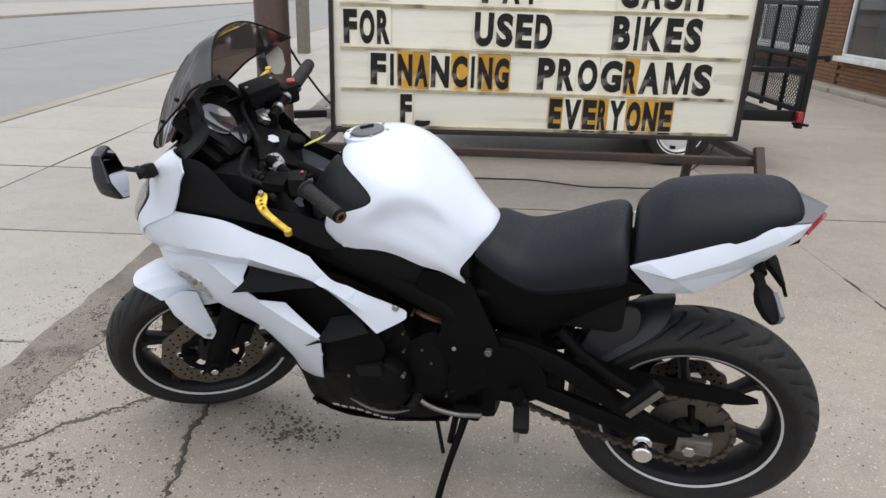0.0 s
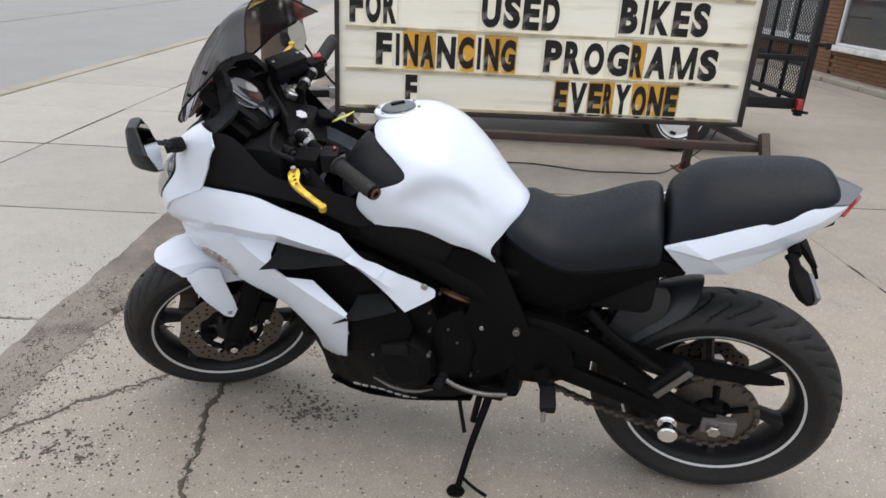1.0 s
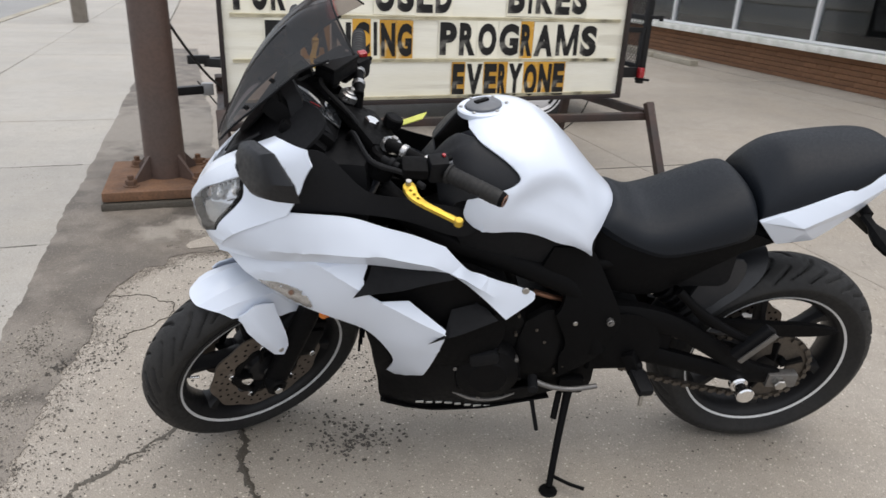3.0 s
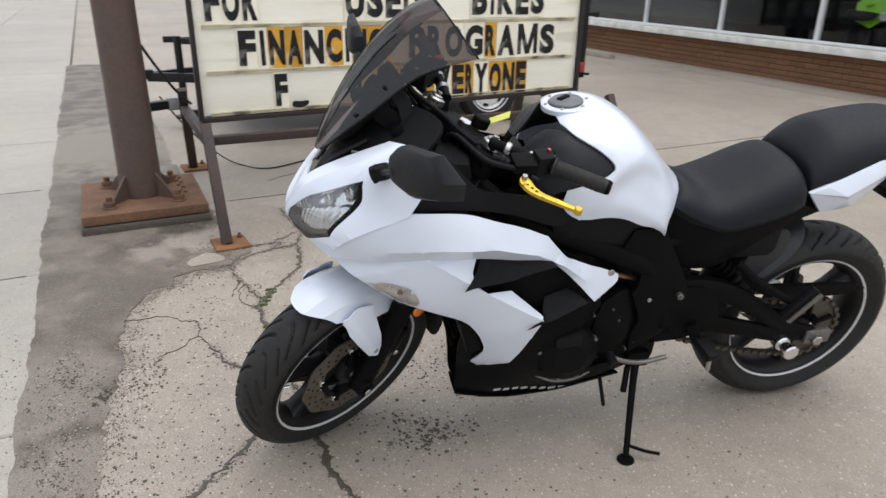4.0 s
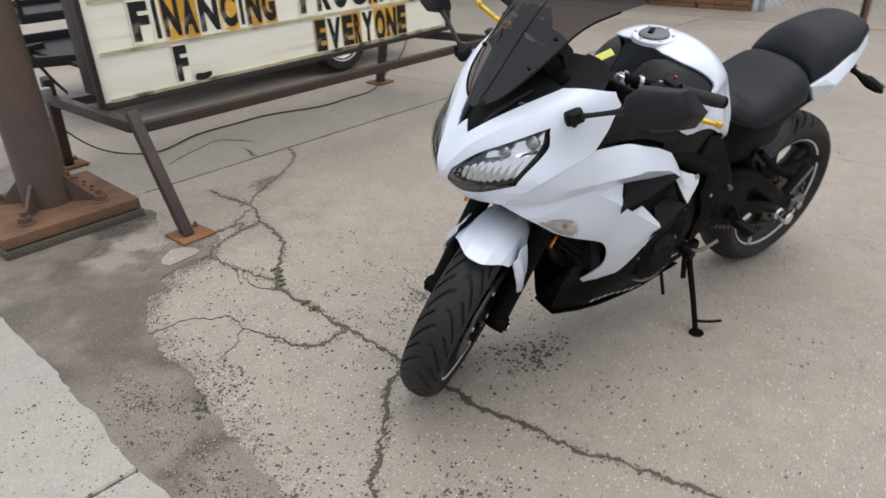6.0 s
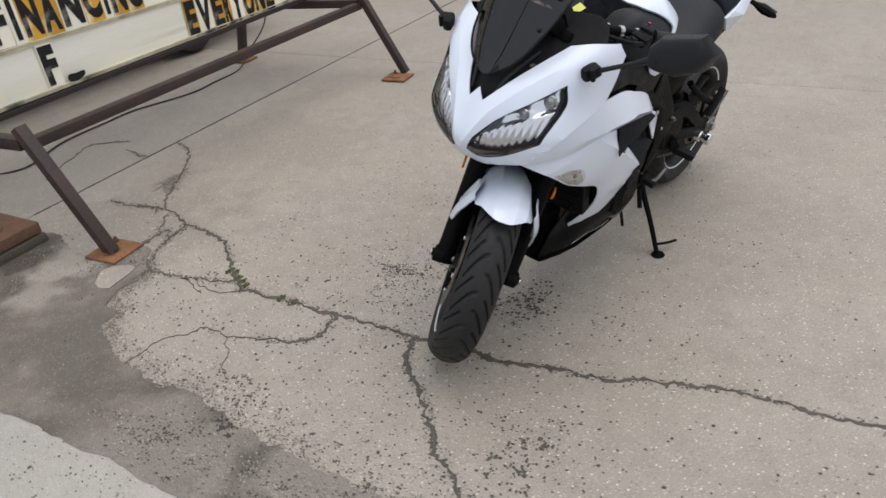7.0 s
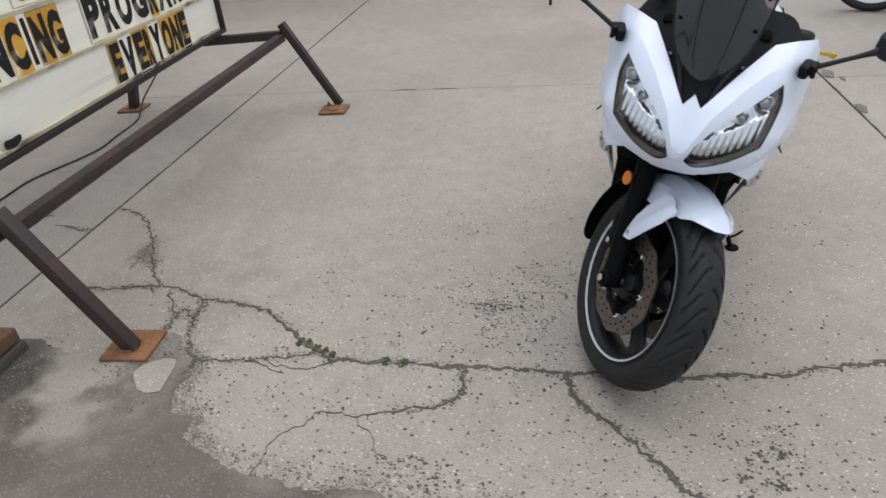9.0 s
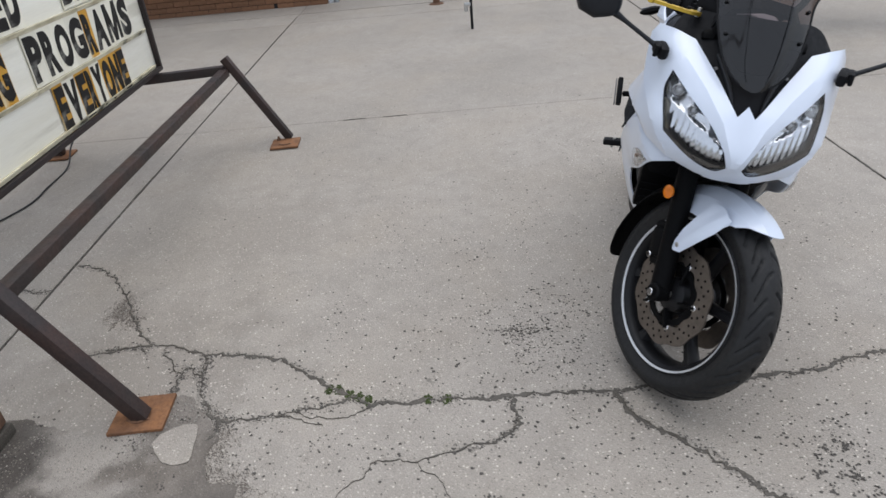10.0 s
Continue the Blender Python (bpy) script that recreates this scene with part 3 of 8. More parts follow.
# ---- cracks: grit-filled fissures in the slabs ----
CRACKS = [
    [(-0.36, 4.04, 0.006), (-0.36, 3.89, 0.008), (-0.34, 3.69, 0.012), (-0.41, 3.48, 0.014), (-0.44, 3.33, 0.016), (-0.48, 3.19, 0.018), (-0.61, 3.03, 0.02), (-0.72, 2.89, 0.024), (-0.74, 2.7, 0.018), (-0.74, 2.58, 0.016), (-0.75, 2.43, 0.02), (-0.75, 2.25, 0.014), (-0.76, 2.1, 0.02), (-0.75, 2.0, 0.02), (-0.77, 1.85, 0.024), (-0.74, 1.63, 0.022), (-0.73, 1.5, 0.02), (-0.69, 1.37, 0.015), (-0.66, 1.21, 0.016), (-0.64, 1.08, 0.015), (-0.65, 0.93, 0.014), (-0.64, 0.7, 0.012), (-0.62, 0.55, 0.01)],
    [(0.32, 4.28, 0.008), (0.27, 4.15, 0.008), (0.1, 3.99, 0.01), (-0.16, 3.83, 0.012), (-0.34, 3.7, 0.01)],
    [(-0.75, 2.43, 0.018), (-0.85, 2.41, 0.018), (-0.92, 2.46, 0.013), (-0.95, 2.58, 0.007), (-0.99, 2.72, 0.0035), (-0.97, 2.81, 0.0045), (-1.04, 2.88, 0.002), (-1.13, 2.93, 0.0018), (-1.25, 2.95, 0.0012)],
    [(-0.99, 2.72, 0.002), (-1.05, 2.66, 0.0016), (-1.16, 2.58, 0.0012)],
    [(-0.76, 2.1, 0.02), (-0.88, 2.07, 0.022), (-0.98, 1.96, 0.018), (-1.05, 1.9, 0.02), (-1.13, 1.85, 0.018), (-1.2, 1.78, 0.016), (-1.31, 1.64, 0.014)],
    [(-0.43, 3.47, 0.006), (-0.54, 3.45, 0.007), (-0.62, 3.43, 0.008)],
    [(-0.75, 3.34, 0.014), (-0.82, 3.33, 0.02), (-0.88, 3.40, 0.016)],
    [(-0.76, 3.10, 0.004), (-0.79, 2.97, 0.003), (-0.75, 2.86, 0.006)],
    [(-0.34, 3.87, 0.005), (-0.34, 3.78, 0.008), (-0.36, 3.71, 0.008)],
    [(-0.39, 3.63, 0.006), (-0.53, 3.53, 0.008), (-0.49, 3.52, 0.006), (-0.53, 3.46, 0.006), (-0.44, 3.46, 0.008)],
    [(-0.53, 3.53, 0.007), (-0.6, 3.53, 0.009), (-0.64, 3.54, 0.012)],
    [(-0.63, 3.43, 0.012), (-0.72, 3.38, 0.016), (-0.76, 3.34, 0.012), (-0.77, 3.25, 0.008), (-0.76, 3.16, 0.006), (-0.74, 3.07, 0.007), (-0.73, 3.0, 0.01), (-0.71, 2.92, 0.014)],
    [(-0.76, 3.16, 0.004), (-0.79, 3.06, 0.004), (-0.82, 3.0, 0.003)],
    [(0.15, 4.52, 0.004), (0.14, 4.42, 0.006), (0.11, 4.34, 0.006), (0.13, 4.3, 0.005)],
    [(-0.30, 4.62, 0.005), (0.1, 4.8, 0.008), (0.2, 4.72, 0.006), (0.26, 4.62, 0.008)],
]


def fissure(points, rise=0.0025, wander=1.0):
    path = spline(points, 16)
    bm = bmesh.new()
    prev = None
    for i, (x, y, w) in enumerate(path):
        a, b = path[max(i - 1, 0)], path[min(i + 1, len(path) - 1)]
        d = Vector((b[0] - a[0], b[1] - a[1])).normalized()
        s = Vector((-d.y, d.x))
        k = wander * 0.014 * noise.noise(Vector((x * 19, y * 19, 2.3))) + wander * 0.007 * noise.noise(Vector((x * 61, y * 61, 4.3)))
        c = Vector((x, y)) + s * k
        wl_ = w * max(0.12, 0.8 + 1.5 * noise.noise(Vector((x * 37, y * 37, 7))) + 1.1 * noise.noise(Vector((x * 110, y * 110, 3))))
        wr_ = w * max(0.12, 0.8 + 1.5 * noise.noise(Vector((x * 37, y * 37, 17))) + 1.1 * noise.noise(Vector((x * 110, y * 110, 13))))
        row = [bm.verts.new((*(c + s * wl_), rise - 0.002)), bm.verts.new((*(c + s * wl_ * 0.3), rise + 0.0012)), bm.verts.new((*(c - s * wr_ * 0.5), rise + 0.001)), bm.verts.new((*(c - s * wr_), rise - 0.002))]
        if prev:
            for q in range(3):
                bm.faces.new((prev[q], prev[q + 1], row[q + 1], row[q]))
        prev = row
    return bm


for pts in CRACKS:
    tagged(part("pavement_crack", fissure([(x, y, w * 0.47) for x, y, w in pts], 0.0025, 1.25), FILL), "dirt-filled crack running through the concrete lot", "crack", group="cracks in the concrete", kind="structure")

JOINTS = [[(x, 4.3 + 0.002 * math.sin(x * 1.7), w) for x, w in zip(np.arange(-0.6, 6.4, 0.25), itertools.cycle((0.0065, 0.005, 0.004, 0.006, 0.003)))],
          [(x, 0.55 + 0.002 * math.sin(x * 2.3), w) for x, w in zip(np.arange(-0.7, 6.4, 0.25), itertools.cycle((0.006, 0.004, 0.007, 0.005)))],
          [(x, 2.33 + 0.005 * math.sin(x * 5), 0.006 + 0.003 * math.sin(x * 9)) for x in np.arange(-4.2, -1.5, 0.2)], [(x, 3.57 + 0.005 * math.sin(x * 4), 0.006 + 0.003 * math.sin(x * 11)) for x in np.arange(-4.2, -1.5, 0.2)], [(x, 4.95 + 0.005 * math.sin(x * 4), 0.006) for x in np.arange(-4.2, -1.5, 0.2)],
          [(-2.93 + 0.005 * math.sin(y * 3), y, 0.006 + 0.003 * math.sin(y * 7)) for y in np.arange(1.2, 9.0, 0.25)],
          [(2.092, 3.0, 0.002), (2.09, 2.9, 0.008), (2.094, 2.84, 0.002)], [(2.09, 3.12, 0.002), (2.094, 3.2, 0.007), (2.09, 3.27, 0.002)]]
for pts in JOINTS:
    tagged(part("pavement_joint", fissure(pts, 0.002, 0.3), FILL), "dirt-filled joint between the concrete slabs", "joint", group="joints in the concrete", kind="structure")


def clump(points, size, seed):
    """Moss tufts along a crack."""
    rnd = random.Random(seed)
    bm = bmesh.new()
    for x, y in points:
        for k in range(60):
            a, r = rnd.uniform(0, 6.3), rnd.uniform(0, size)
            px, py = x + r * math.cos(a), y + r * math.sin(a) * 0.6
            h = rnd.uniform(0.003, 0.006)
            s = rnd.uniform(0.003, 0.006)
            v = [bm.verts.new((px + s * math.cos(a + q * 2.1), py + s * math.sin(a + q * 2.1), 0.001)) for q in range(3)]
            t = bm.verts.new((px + rnd.uniform(-s, s), py + rnd.uniform(-s, s), h))
            for q in range(3):
                bm.faces.new((v[q], v[(q + 1) % 3], t))
    return bm


tagged(part("moss", clump([(-0.66, 2.97), (-0.69, 2.93), (-0.72, 2.87), (-0.735, 2.68), (-0.74, 2.62), (-0.86, 3.46), (-0.655, 3.0), (-0.70, 2.90)], 0.024, 4), MOSS), "small green moss tufts growing in the crack", "moss", kind="stuff")


def scatter(name, spots, seed, label, mat, category, low=0.0015, within=None):
    """Loose bits lying on the concrete: irregular little stones, thicker in clusters."""
    rnd = random.Random(seed)
    verts, faces = [], []
    for x, y, sx_, sy_, num, small, big in spots:
        hubs = [(rnd.gauss(x, sx_), rnd.gauss(y, sy_)) for k in range(max(3, num // 25))]
        for k in range(num):
            if rnd.random() < 0.5:
                px, py = rnd.gauss(x, sx_), rnd.gauss(y, sy_)
            else:
                c = rnd.choice(hubs)
                px, py = rnd.gauss(c[0], sx_ * 0.16), rnd.gauss(c[1], sy_ * 0.16)
            if within and not inside(px, py, within):
                continue
            s = small + (big - small) * rnd.random() ** 2.2
            tw, e = rnd.uniform(0, 6.3), rnd.uniform(0.5, 1.0)
            o = len(verts)
            for q in range(5):
                r = s * rnd.uniform(0.65, 1.2)
                a = r * math.cos(q * 1.257), r * e * math.sin(q * 1.257)
                verts.append((px + a[0] * math.cos(tw) - a[1] * math.sin(tw), py + a[0] * math.sin(tw) + a[1] * math.cos(tw), low))
            verts.append((px + rnd.uniform(-0.3, 0.3) * s, py + rnd.uniform(-0.3, 0.3) * s, low + 0.0006 + s * rnd.uniform(0.3, 0.6)))
            faces += [(o + q, o + (q + 1) % 5, o + 5) for q in range(5)]
    me = bpy.data.meshes.new(name)
    me.from_pydata(verts, [], faces)
    me.materials.append(mat)
    return tagged(new(name, me), label, category, kind="stuff")


def along(cracks, every, spread, small, big, num):
    """Spots for gravel lying along the cracks."""
    return [(p[0], p[1], spread, spread, num, small, big) for c in cracks for p in spline(c, every) if p[2] > 0.0055]


scatter("grit", [(-0.85, 2.6, 0.4, 0.5, 260, 0.003, 0.008), (0.2, 2.6, 0.8, 0.5, 200, 0.002, 0.006), (-0.2, 1.2, 0.6, 0.4, 200, 0.002, 0.006), (-1.42, 1.6, 0.05, 0.8, 700, 0.001, 0.005), (-1.25, 3.3, 0.16, 0.5, 800, 0.001, 0.005), (-1.8, 1.5, 0.25, 0.5, 260, 0.001, 0.006), (-1.1, 1.75, 0.2, 0.25, 300, 0.001, 0.006), (-0.50, 2.32, 0.14, 0.13, 430, 0.0012, 0.005), (-0.42, 2.36, 0.02, 0.045, 420, 0.001, 0.004), (-0.36, 2.2, 0.12, 0.10, 260, 0.0012, 0.006), (-0.42, 2.33, 0.22, 0.22, 420, 0.001, 0.0055), (-0.47, 1.87, 0.12, 0.09, 270, 0.0015, 0.0085), (-0.44, 1.83, 0.07, 0.05, 160, 0.002, 0.009), (-1.16, 1.59, 0.06, 0.05, 120, 0.0015, 0.0075), (-1.05, 1.59, 0.05, 0.05, 90, 0.0015, 0.0075), (-1.7, 2.7, 0.14, 0.3, 320, 0.0012, 0.0065), (-1.62, 2.4, 0.1, 0.25, 160, 0.0015, 0.008), (1.3, 2.2, 0.6, 0.7, 120, 0.002, 0.006), (0.3, 2.4, 0.4, 0.35, 320, 0.0012, 0.005), (0.8, 2.2, 0.5, 0.5, 200, 0.0015, 0.0055), (-0.9, 2.2, 0.3, 0.5, 420, 0.001, 0.007), (-1.04, 1.58, 0.07, 0.08, 110, 0.001, 0.006), (-1.22, 2.54, 0.06, 0.08, 140, 0.001, 0.007), (-1.28, 2.2, 0.1, 0.6, 700, 0.001, 0.005), (-1.7, 2.4, 0.2, 0.6, 220, 0.001, 0.006), (-0.3, 2.9, 0.5, 0.5, 260, 0.001, 0.005), (0.6, 1.6, 1.2, 0.9, 420, 0.001, 0.005), (-0.95, 3.3, 0.15, 0.25, 260, 0.001, 0.006), (-0.75, 1.7, 0.35, 0.25, 300, 0.001, 0.006), (3.0, 2.0, 1.5, 1.2, 160, 0.002, 0.007), (-1.9, 4.0, 0.4, 1.2, 220, 0.002, 0.007), (-1.0, 3.75, 0.2, 0.18, 420, 0.001, 0.006), (0.9, 3.6, 0.9, 0.5, 240, 0.001, 0.005)] + along(CRACKS, 4, 0.011, 0.0012, 0.0055, 15) + [(p[0] + 0.02, p[1], 0.045, 0.04, 26, 0.001, 0.005) for p in right[24:134:2]] + [(-0.9, 3.36, 0.06, 0.05, 160, 0.001, 0.005), (-0.78, 3.52, 0.05, 0.06, 140, 0.001, 0.005), (-1.74, 2.75, 0.13, 0.2, 60, 0.003, 0.0085)], 11, "scattered dark grit and leaf crumbs on the concrete", GRIT, "grit")
scatter("gravel", [(-1.42, 1.6, 0.06, 0.7, 500, 0.001, 0.004), (-1.3, 3.4, 0.14, 0.5, 500, 0.001, 0.005), (-1.0, 3.3, 0.25, 0.35, 200, 0.001, 0.005), (-1.3, 2.6, 0.12, 0.6, 220, 0.001, 0.004), (-0.7, 3.4, 0.14, 0.14, 160, 0.001, 0.005), (-0.7, 2.3, 0.4, 0.5, 200, 0.001, 0.004), (1.0, 4.31, 0.35, 0.008, 110, 0.002, 0.007), (0.2, 4.3, 0.2, 0.01, 60, 0.002, 0.007), (1.9, 2.5, 0.12, 0.35, 120, 0.002, 0.006), (-0.72, 2.75, 0.05, 0.12, 90, 0.002, 0.006), (-0.8, 3.45, 0.08, 0.08, 200, 0.0012, 0.005), (-0.95, 3.95, 0.1, 0.08, 140, 0.0015, 0.006)] + [(p[0], p[1], 0.04, 0.04, 16, 0.001, 0.0042) for p in right[24:134:2]] + along(CRACKS, 3, 0.013, 0.0012, 0.0055, 7), 23, "pale gravel crumbs along cracks and dirt", GRAVEL, "gravel", 0.0025)
scatter("soil", [(p[0] + 0.012, p[1], 0.032, 0.03, 55, 0.0008, 0.0032) for p in right[24:330:2]] + [(-0.82, 3.36, 0.05, 0.05, 500, 0.0008, 0.003), (-0.10, 3.90, 0.05, 0.03, 1500, 0.0008, 0.003), (-0.04, 3.93, 0.04, 0.02, 600, 0.0008, 0.003), (-0.17, 3.83, 0.02, 0.02, 400, 0.0008, 0.003), (-0.78, 3.55, 0.05, 0.07, 400, 0.0008, 0.003)] + along(CRACKS, 3, 0.016, 0.0008, 0.0028, 14), 31, "fine brown soil crumbs spread along the dirt edge", SOIL, "soil", 0.001)

CRUST = (right + left)[::2]
scatter("gravel", [(-1.44, y, 0.05, 0.09, 230, 0.0012, 0.005) for y in np.arange(1.0, 2.75, 0.15)] + [(-1.35, 2.55, 0.09, 0.14, 260, 0.0012, 0.0055), (-1.35, 3.0, 0.11, 0.25, 160, 0.001, 0.004), (-0.80, 3.56, 0.04, 0.03, 200, 0.001, 0.0045), (-0.71, 3.46, 0.04, 0.04, 220, 0.001, 0.005), (-0.90, 3.58, 0.06, 0.05, 200, 0.001, 0.0045), (-0.95, 3.72, 0.1, 0.08, 160, 0.001, 0.0045), (-0.85, 3.92, 0.05, 0.05, 90, 0.001, 0.005)], 41, "pale gravel crumbs in the dirt strip", GRAVEL, "gravel", 0.0066, CRUST)
scatter("grit", [(-1.44, y, 0.05, 0.09, 170, 0.0012, 0.005) for y in np.arange(1.0, 2.75, 0.15)] + [(-1.35, 2.55, 0.09, 0.14, 220, 0.0012, 0.006), (-1.35, 3.0, 0.11, 0.25, 80, 0.001, 0.005), (-1.31, 2.42, 0.02, 0.03, 120, 0.002, 0.007), (-0.86, 3.9, 0.06, 0.05, 200, 0.001, 0.005), (-0.85, 3.56, 0.09, 0.06, 200, 0.001, 0.005), (-0.72, 3.45, 0.05, 0.05, 120, 0.001, 0.005)], 43, "dark grit in the dirt strip", GRIT, "grit", 0.0066, CRUST)

# ---- the shop building across the lot ----
BX = 6.9
# floor, back wall, rear side wall and ceiling have the room's shade in their colour
structure("shop_floor", prism([(BX + 0.02, 4.05), (BX + 7, 4.05), (BX + 7, 24), (BX + 0.02, 24)], -0.05, 0.12), UNLIT, "showroom floor behind the windows, coloured near-black for its dimness", "floor")
structure("wall_back", block(0.2, 20, 3.6, (BX + 7.1, 14, 1.8)), UNLIT, "back wall of the showroom, coloured near-black for its dimness", "wall")
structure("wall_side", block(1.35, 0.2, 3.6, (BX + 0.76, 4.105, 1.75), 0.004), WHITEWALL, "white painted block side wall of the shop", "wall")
structure("wall_rear_side", block(5.7, 0.2, 3.6, (BX + 4.3, 4.105, 1.75), 0.004), UNLIT, "far part of the side wall, coloured near-black for shade", "wall")
structure("wall_upper", block(0.3, 20.4, 0.9, (BX + 0.15, 14.0, 3.15), 0.004), WALLFAR, "plain wall above the shop windows", "wall")
structure("roof", block(7.6, 20.6, 0.2, (BX + 3.6, 14.0, 3.72), 0.01), WALLFAR, "flat roof of the shop", "roof")
structure("ceiling", block(7.0, 19.8, 0.05, (BX + 3.6, 14.0, 2.75)), UNLIT, "showroom ceiling, coloured near-black for its dimness", "ceiling")
structure("wall_core", block(0.2, 8.9, 0.42, (BX + 0.16, 8.55, 0.2)), MORTAR, "low brick wall under the shop windows", "wall")
structure("pillar_core", block(0.5, 0.68, 3.5, (BX + 0.3, 4.36, 1.75)), MORTAR, "brick corner pillar of the shop", "pillar")
structure("pillar_far_core", block(0.5, 0.9, 3.5, (BX + 0.3, 12.98, 1.75)), MORTAR, "brick pillar between shop windows", "pillar")
structure("wall_core_far", block(0.2, 9.0, 0.42, (BX + 0.5, 18.0, 0.2)), MORTAR, "low brick wall beyond the pillar", "wall")


def window(y0, y1, x, z0, z1, name, panes, sill=True):
    """A shop window: sill, frame and mullions, and one pane between each two."""
    w = thing(name, "large dark shop window with white aluminium mullions", "window", kind="structure")
    if sill:
        n = max(2, int((y1 - y0) / 1.25))
        for i in range(n):
            a, b = y0 + (y1 - y0) * i / n, y0 + (y1 - y0) * (i + 1) / n
            part("window_sill", block(0.26, b - a - 0.006, 0.085, (x - 0.02, (a + b) / 2, z0 - 0.045 + random.uniform(-0.002, 0.002)), 0.008), SILL, w, "weathered white stone sill")
    part("window_frame", joined(block(0.06, y1 - y0, 0.05, (x + 0.05, (y0 + y1) / 2, z1 - 0.025), 0.004), block(0.06, y1 - y0, 0.035, (x + 0.05, (y0 + y1) / 2, z0 + 0.02), 0.004)), MULLION, w)
    for i in range(panes + 1):
        y = y0 + (y1 - y0) * i / panes
        part("mullion", block(0.07, 0.05, z1 - z0, (x + 0.05, y, (z0 + z1) / 2), 0.005), MULLION, w)
        if i < panes:
            p = part("pane", block(0.008, (y1 - y0) / panes - 0.05, z1 - z0 - 0.05, (x + 0.06, y + (y1 - y0) / panes / 2, (z0 + z1) / 2)), PANE, w)
            p.visible_shadow = False
    return w


window(4.7, 12.5, BX, 0.5, 2.7, "window_1", 5)
window(13.46, 20.0, BX + 0.34, 0.5, 2.7, "window_2", 4)

# raised step along the shop front
step = thing("shop_step", "low broken concrete kerb stones along the shop front", "kerb", kind="structure")
for i in range(9):
    part("kerb_stone", block(0.17 + random.uniform(-0.02, 0.02), 1.0, 0.11, (6.22 + random.uniform(-0.015, 0.015), 9.75 + i * 1.03, 0.03), 0.03), KERB, step)

# ---- the sport motorcycle, leaning on its side stand, bars turned to the left ----
# own axes: x ahead, y to its left, z up; origin on the ground under the rear axle
bike = thing("sport_motorcycle", "pearl white sport motorcycle with black seats leaning on its side stand", "motorcycle", pose(0.679, 1.6086, 0, 0, 0, 165.58) @ pose(0, 0, 0, -10.26, 0, 0))
HEAD = Vector((1.52, 0, 0))
RAKE = Vector((-math.sin(radians(25)), 0, math.cos(radians(25))))
STEER = Matrix.Translation(HEAD) @ Matrix.Rotation(radians(33.7), 4, RAKE) @ Matrix.Translation(-HEAD)


def steered(bm):
    return moved(bm, STEER)


def both(name, make, mat, parent=None, label="", sharp=38):
    """The same part on the left and on the right."""
    return [part(name, make() if k > 0 else mirrored(make()), mat, parent or bike, label, sharp) for k in (1, -1)]


# wheels
def tyre_mesh(r, w, rim, seed):
    """A tyre with curved slanting tread grooves."""
    prof = []
    for k in range(-22, 23):
        a = k / 22
        y = w / 2 * math.sin(a * math.pi / 2 * 1.08) / math.sin(math.pi / 2 * 1.08)
        y = w / 2 * math.copysign(abs(math.sin(a * math.pi / 2)) ** 0.95, a)
        drop = (w * 0.40) * (1 - math.sqrt(max(0.0, 1 - (abs(y) / (w / 2) * 0.97) ** 2)))
        prof.append((r - drop, y))
    side = [(rim + 0.012, w * 0.40), (rim + 0.03, w * 0.47)]
    prof = [(a, -b) for a, b in side] + prof + [(a, b) for a, b in reversed(side)]
    prof = [(rim - 0.005, -w * 0.36)] + prof + [(rim - 0.005, w * 0.36)]
    seg = 640
    bm = bmesh.new()
    rings = []
    for i in range(seg):
        th = 2 * math.pi * i / seg
        ring = []
        for rr, y in prof:
            yy = abs(y) / (w / 2)
            cut = 0.0
            if 0.08 < yy < 0.9 and rr > rim + 0.04:
                half = 0 if y > 0 else 0.5
                for lane, (lo, hi, lean, off) in enumerate(((0.06, 0.84, 0.34, 0.0), (0.40, 0.9, 0.27, 0.52))):
                    if lo < yy < hi:
                        ph = (th / (2 * math.pi) * 18 + half + off + lean * 3.2 * yy * yy) % 1.0
                        d = min(ph, 1 - ph) * 2 * math.pi * r / 18
                        cut = max(cut, 1 - d / 0.0068) if d < 0.0068 else cut
            q = rr - 0.007 * min(1, cut * 2.2)
            ring.append(bm.verts.new((q * math.cos(th), y, q * math.sin(th))))
        rings.append(ring)
    for i in range(seg):
        a, b = rings[i], rings[(i + 1) % seg]
        for k in range(len(prof) - 1):
            bm.faces.new((a[k], a[k + 1], b[k + 1], b[k]))
    return bm


UPRIGHT = Matrix.Rotation(radians(-90), 4, "X")


def ring_at(prof, seg=64):
    """A profile of (radius, y) turned round the wheel's axle."""
    return moved(lathe(prof, seg), UPRIGHT)


def wave_disc(r0, r1, y, thick, holes=36):
    """A drilled brake disc with a wavy rim."""
    bm = bmesh.new()
    seg = 180
    loops = []
    for s in (y - thick / 2, y + thick / 2):
        outer, inner = [], []
        for i in range(seg):
            a = 2 * math.pi * i / seg
            w = r1 + 0.0035 * math.cos(10 * a)
            u = r0 + 0.004 * math.cos(10 * a)
            outer.append(bm.verts.new((w * math.cos(a), s, w * math.sin(a))))
            inner.append(bm.verts.new((u * math.cos(a), s, u * math.sin(a))))
        loops.append((outer, inner))
    (o0, i0), (o1, i1) = loops
    for i in range(seg):
        j = (i + 1) % seg
        for q in ((o0[i], o0[j], o1[j], o1[i]), (i0[i], i0[j], i1[j], i1[i]), (o0[i], o0[j], i0[j], i0[i]), (o1[i], o1[j], i1[j], i1[i])):
            bm.faces.new(q)
    return bm


